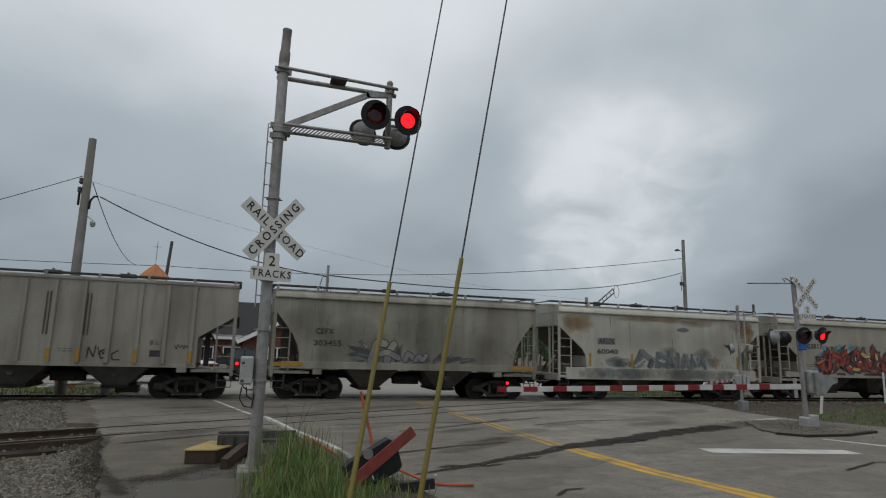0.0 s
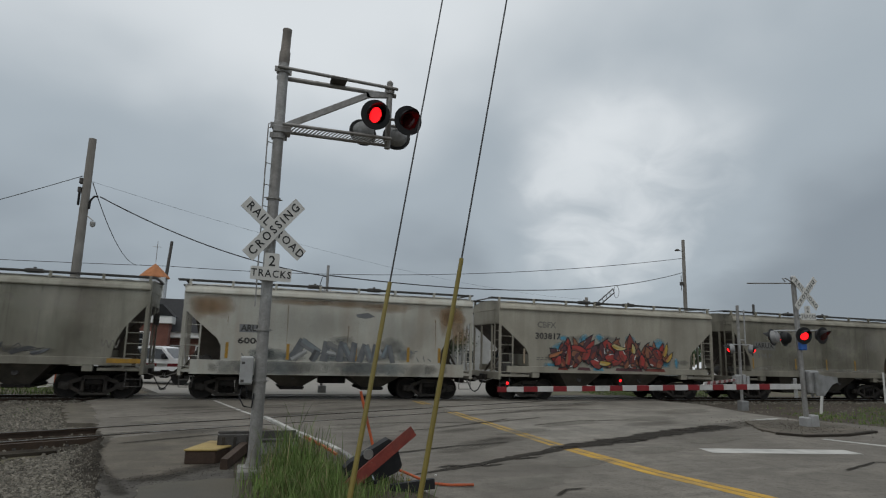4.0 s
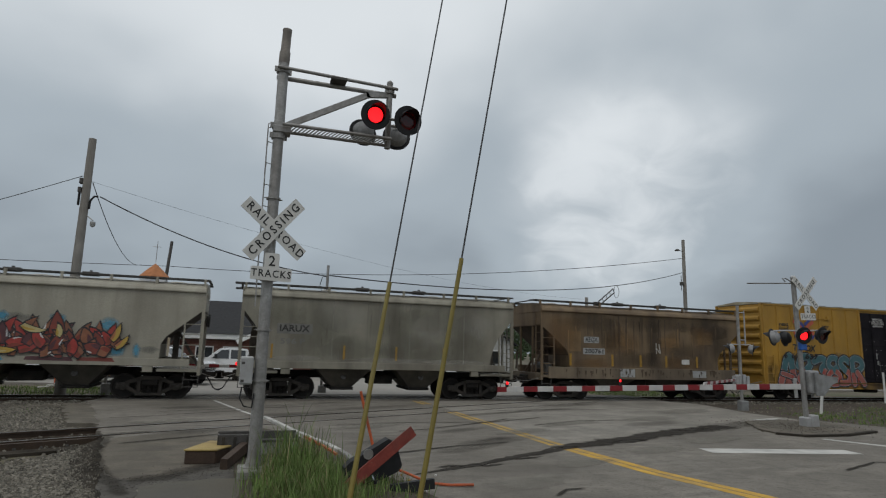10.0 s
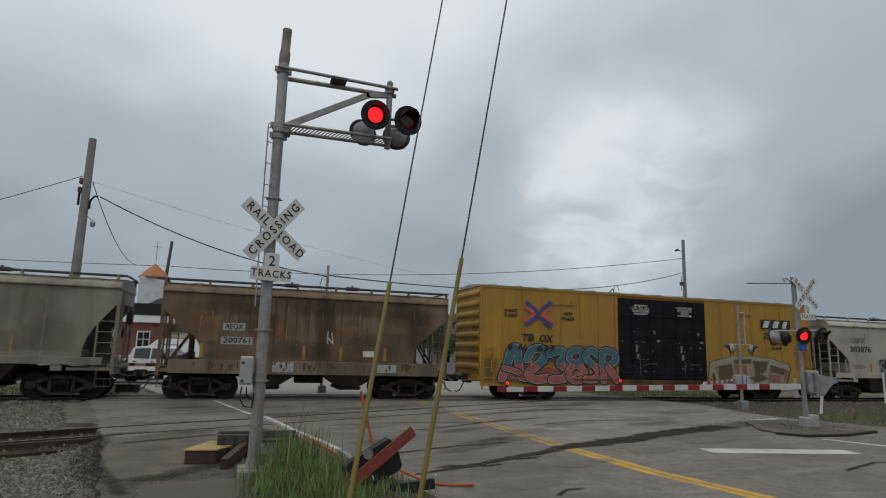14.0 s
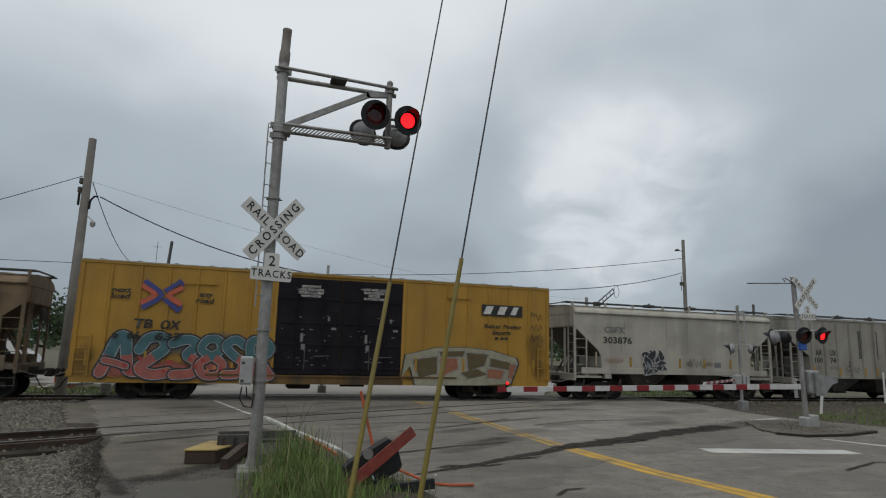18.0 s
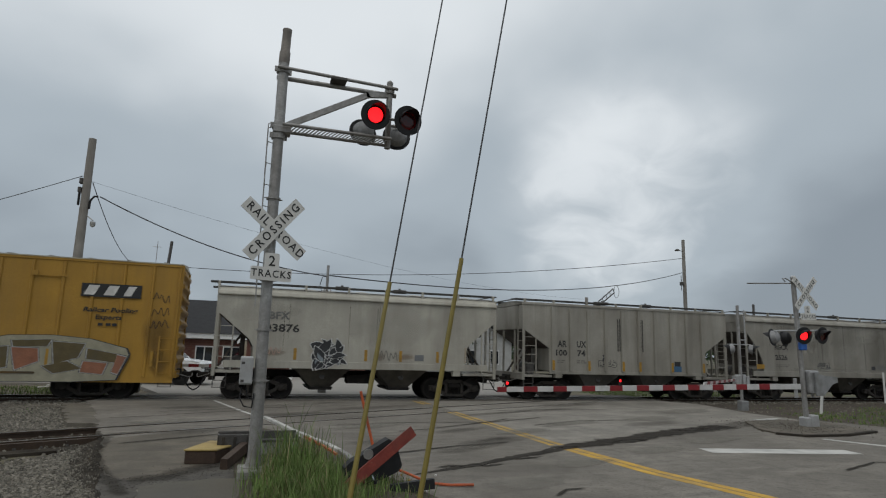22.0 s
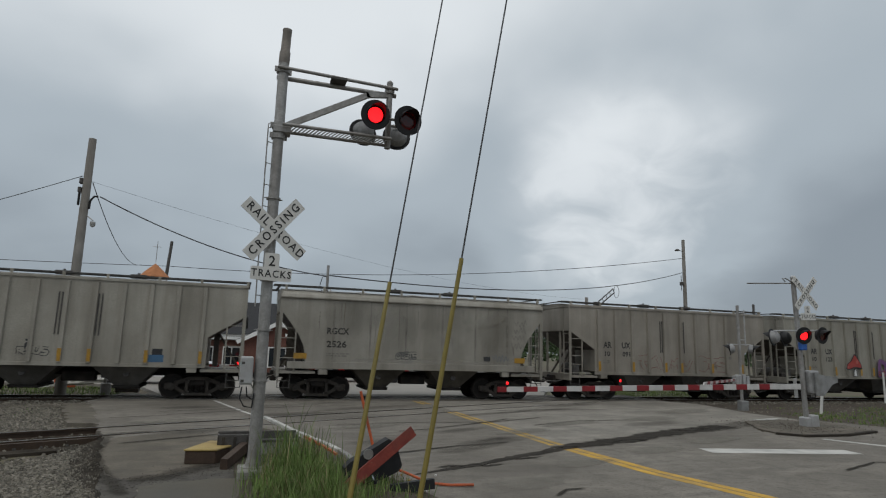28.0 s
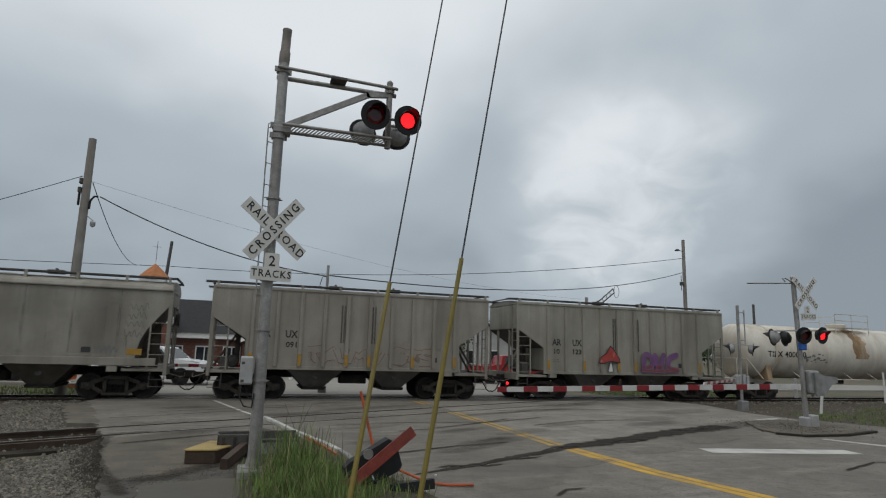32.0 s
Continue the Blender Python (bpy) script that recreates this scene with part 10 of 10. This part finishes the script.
for i, (x, y, h, s) in enumerate(((-12.2, 52, 5.9, 2.6), (-15.5, 50, 4.6, 2.2), (-20, 60, 6.2, 3.6), (-27, 70, 7, 4), (14, 70, 6.4, 3.6), (31, 74, 6.4, 4), (19, 56, 4.4, 2.4), (38, 80, 6.6, 4.2), (47, 90, 7, 4.5), (-35, 66, 6.4, 3.8), (60, 95, 6.6, 4.5), (75, 100, 6.4, 5))):
    tree(x, y, h, s, 200 + i)


def far_woods():
    rng = random.Random(77)
    verts, faces = [], []
    for k in range(15000):
        a = rng.uniform(-1.5, 1.9)
        r = rng.uniform(170, 230)
        hh = 5.2 + 2.2 * noise.noise(Vector((a * 9, 0, 0))) + 1.2 * noise.noise(Vector((a * 40, 3, 0)))
        z = hh * rng.random() ** 0.7
        c = Vector((r * math.sin(a), r * math.cos(a), z))
        s = rng.uniform(0.5, 1.1)
        rot = Euler((rng.uniform(0, 6.3), rng.uniform(0, 6.3), 0)).to_matrix()
        b = len(verts)
        verts += [tuple(c + rot @ Vector(v) * s) for v in ((-1, 0, 0), (0, -0.7, 0.2), (1, 0, 0), (0, 0.7, 0.2))]
        faces.append((b, b + 1, b + 2, b + 3))
    me = bpy.data.meshes.new("far_woods")
    me.from_pydata(verts, [], faces)
    me.materials.append(M_LEAF)
    thing("far_woods", "low dark line of woods on the horizon", "woods", kind="stuff", data=me)


far_woods()

# ---- poles and wires ----
def utility_pole(x, y, h, r, label, lean=0.0, name="utility_pole", mat=None, z=-0.17):
    g = thing(name, label, "utility pole", "utility poles", at=pose(x, y, z, 0, lean, 0))
    bm = B()
    lathe(bm, (0, 0, 0), (0, 0, 1), [(-0.3, r * 1.2), (h * 0.5, r), (h - 0.02, r * 0.82), (h, r * 0.78), (h, 0)], 16)
    part("shaft", bm, mat or M_WOOD, g, smooth=True)
    return g


p = utility_pole(-6.66, 28.6, 10.85, 0.185, "weathered grey wooden utility pole with a small camera")
bm = B()
for z, dx in ((8.95, -0.2), (8.55, -0.22)):
    box(bm, dx - 0.09, dx + 0.05, -0.1, 0.1, z - 0.12, z + 0.12, 0.02)
    tube(bm, (dx, 0, z), (0, 0, z), 0.03)
part("insulator", bm, M_DARKST, p)
bm = B()
lathe(bm, (0.42, -0.1, 7.2), (0, 0, -1), [(0, 0.1), (0.12, 0.11), (0.2, 0.08), (0.24, 0)], 12)
tube(bm, (0.42, -0.1, 7.25), (0.1, 0, 7.5), 0.025)
part("dome_camera", bm, M_ALU, p, "small dome camera", smooth=True)
bm = B()
chain(bm, [(0.2, -0.05, 7.75), (0.22, -0.08, 8.1), (0.34, -0.08, 8.3), (0.5, -0.08, 8.32)], 0.045, 7)
part("riser_cable", bm, M_BLACK, p)
bm = B()
tube(bm, (-0.24, 0, 7.9), (-0.24, 0, 8.5), 0.05)
part("riser_cable", bm, M_BLACK, p)
p = utility_pole(42.4, 50.0, 14.1, 0.19, "weathered grey wooden utility pole")
bm = B()
tube(bm, (0, 0, 12.9), (-0.75, -0.1, 12.95), 0.03)
lathe(bm, (-0.85, -0.1, 12.85), (0, 0, 1), [(0, 0), (0.05, 0.28), (0.16, 0.2), (0.24, 0.05), (0.24, 0)], 12)
part("street_light", bm, M_DARKST, p, "small street light")
bm = B()
box(bm, -0.5, -0.2, -0.15, 0.15, 9.4, 9.75, 0.02)
tube(bm, (-0.4, 0, 8.9), (-0.4, 0, 10.4), 0.03)
part("bracket", bm, M_DARKST, p)
utility_pole(-7.2, 60.0, 11.5, 0.16, "dark leaning wooden utility pole", 3.4, mat=M_DARKST)
utility_pole(27.9, 45.0, 7.05, 0.16, "wooden utility pole beyond the tracks")
utility_pole(56.2, 55.0, 8.5, 0.16, "dark wooden utility pole far beyond the tracks", mat=M_DARKST)


def wire(name, pts, r, label):
    bm = B()
    chain(bm, pts, r, 5)
    thing(name, label, "wire", "overhead wires", data=mesh_of(name, bm, M_WIRE))


PL = Vector((-6.6, 28.6, 0))
wire("power_line", sag((-20, 28.6, 3.6), PL + Vector((-0.25, 0, 9.0)), 0.25), 0.016, "thin dark overhead power wire")
wire("power_line", sag(PL + Vector((0.15, 0, 8.75)), (-8.1, 55, 8.4), 1.1, 14), 0.02, "drooping service wire to the cupola")
wire("power_line", sag(PL + Vector((0.1, 0, 8.8)), (27.9, 45.0, 6.7), 0.9, 16), 0.005, "thin dark overhead power wire")
wire("signal_cable", sag(PL + Vector((0.5, -0.08, 8.15)), (3.85, 29.3, 5.45), 0.5, 16), 0.026, "thick black cable to the signal mast")
wire("signal_cable", [Vector((3.85, 29.3, 5.45)) + Vector(q) for q in ((0, 0, 0), (-0.25, -0.05, -0.05), (-0.35, -0.05, -0.45), (-0.25, 0, -0.75), (-0.05, 0, -0.6))], 0.02, "slack black cable loop at the mast")
wire("signal_cable", sag((3.9, 29.3, 5.5), (42.2, 50, 10.55), 1.2, 22), 0.03, "thin dark sagging signal cable")
wire("power_line", sag((-60, 50, 7.6), (-6.4, 60, 9.0), 0.4, 12), 0.025, "thin dark overhead power wire")
wire("power_line", sag((-6.4, 60, 9.0), (42.2, 50, 12.0), 1.2, 22), 0.028, "thin dark overhead power wire")

# span signal seen over the cars: a tilted frame on the sagging cable
g = thing("hanging_bracket", "tilted metal bracket hanging from the cable", "bracket", at=pose(30.9, 45.5, 7.85))
bm = B()
bar(bm, (0, 0, 0), (-1.5, 0, -1.2), 0.08, 0.08)
bar(bm, (0.1, 0, -0.35), (-1.35, 0, -1.5), 0.08, 0.08)
for k in range(5):
    u = k / 4
    bar(bm, (-1.5 * u, 0, -1.2 * u), (0.1 - 1.45 * u, 0, -0.35 - 1.15 * u), 0.05, 0.05)
box(bm, -2.0, -1.35, -0.1, 0.1, -1.75, -1.25, 0.03)
part("frame_bars", bm, M_DARKST, g)
bm = B()
chain(bm, [(0.3 + 0.3 * math.sin(a) * (1 if a < 3.2 else 0.7), 0, -0.25 + 0.55 * math.cos(a)) for a in [0.52 * k for k in range(12)]], 0.02, 5)
part("cable_loop", bm, M_WIRE, g, "slack loop of black cable")


# ---- what moves ----
def motions():
    times = [2.0 * i for i in range(17)]
    for car, x in CARS:
        walk(car, [(t, pose(x - TRAVEL(t), MAIN_Y, 0)) for t in times])
    for car, when, where, speed in TRAFFIC:
        walk(car, [(t, pose(where + speed * (t - when), 39.0, -0.03, 0, 0, 180 if speed < 0 else 0)) for t in (0.0, 16.0, 32.0)])
    # wheels roll without slipping: about 75 degrees from row to row
    t_rows, steps = [0.0], 0.0
    total = TRAVEL(32) - TRAVEL(0)
    n = int(total / (0.457 * radians(78))) + 1
    for k in range(n + 1):
        s = total * k / n
        t = 32.0 * k / n
        for _ in range(4):
            t -= (TRAVEL(t) - TRAVEL(0) - s) / ((TRAVEL(t + 0.01) - TRAVEL(t - 0.01)) / 0.02)
        t_rows.append(min(32.0, max(0.0, t)))
    t_rows = sorted(set(t_rows))
    for w, x in WHEELS:
        walk(w, [(t, pose(x, 0, 0.457, 0, -math.degrees((TRAVEL(t) - TRAVEL(0)) / 0.457), 0)) for t in t_rows])
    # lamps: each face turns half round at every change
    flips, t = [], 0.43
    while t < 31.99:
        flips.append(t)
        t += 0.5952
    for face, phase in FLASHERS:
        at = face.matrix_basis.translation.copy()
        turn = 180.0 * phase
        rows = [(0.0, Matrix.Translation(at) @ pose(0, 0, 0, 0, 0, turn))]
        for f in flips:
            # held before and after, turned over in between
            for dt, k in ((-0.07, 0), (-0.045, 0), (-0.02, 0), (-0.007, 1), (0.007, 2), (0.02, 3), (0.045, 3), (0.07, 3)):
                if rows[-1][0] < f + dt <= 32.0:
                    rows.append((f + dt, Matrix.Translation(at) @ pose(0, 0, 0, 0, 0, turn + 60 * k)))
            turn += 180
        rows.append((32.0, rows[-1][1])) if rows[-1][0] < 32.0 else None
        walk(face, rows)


motions()
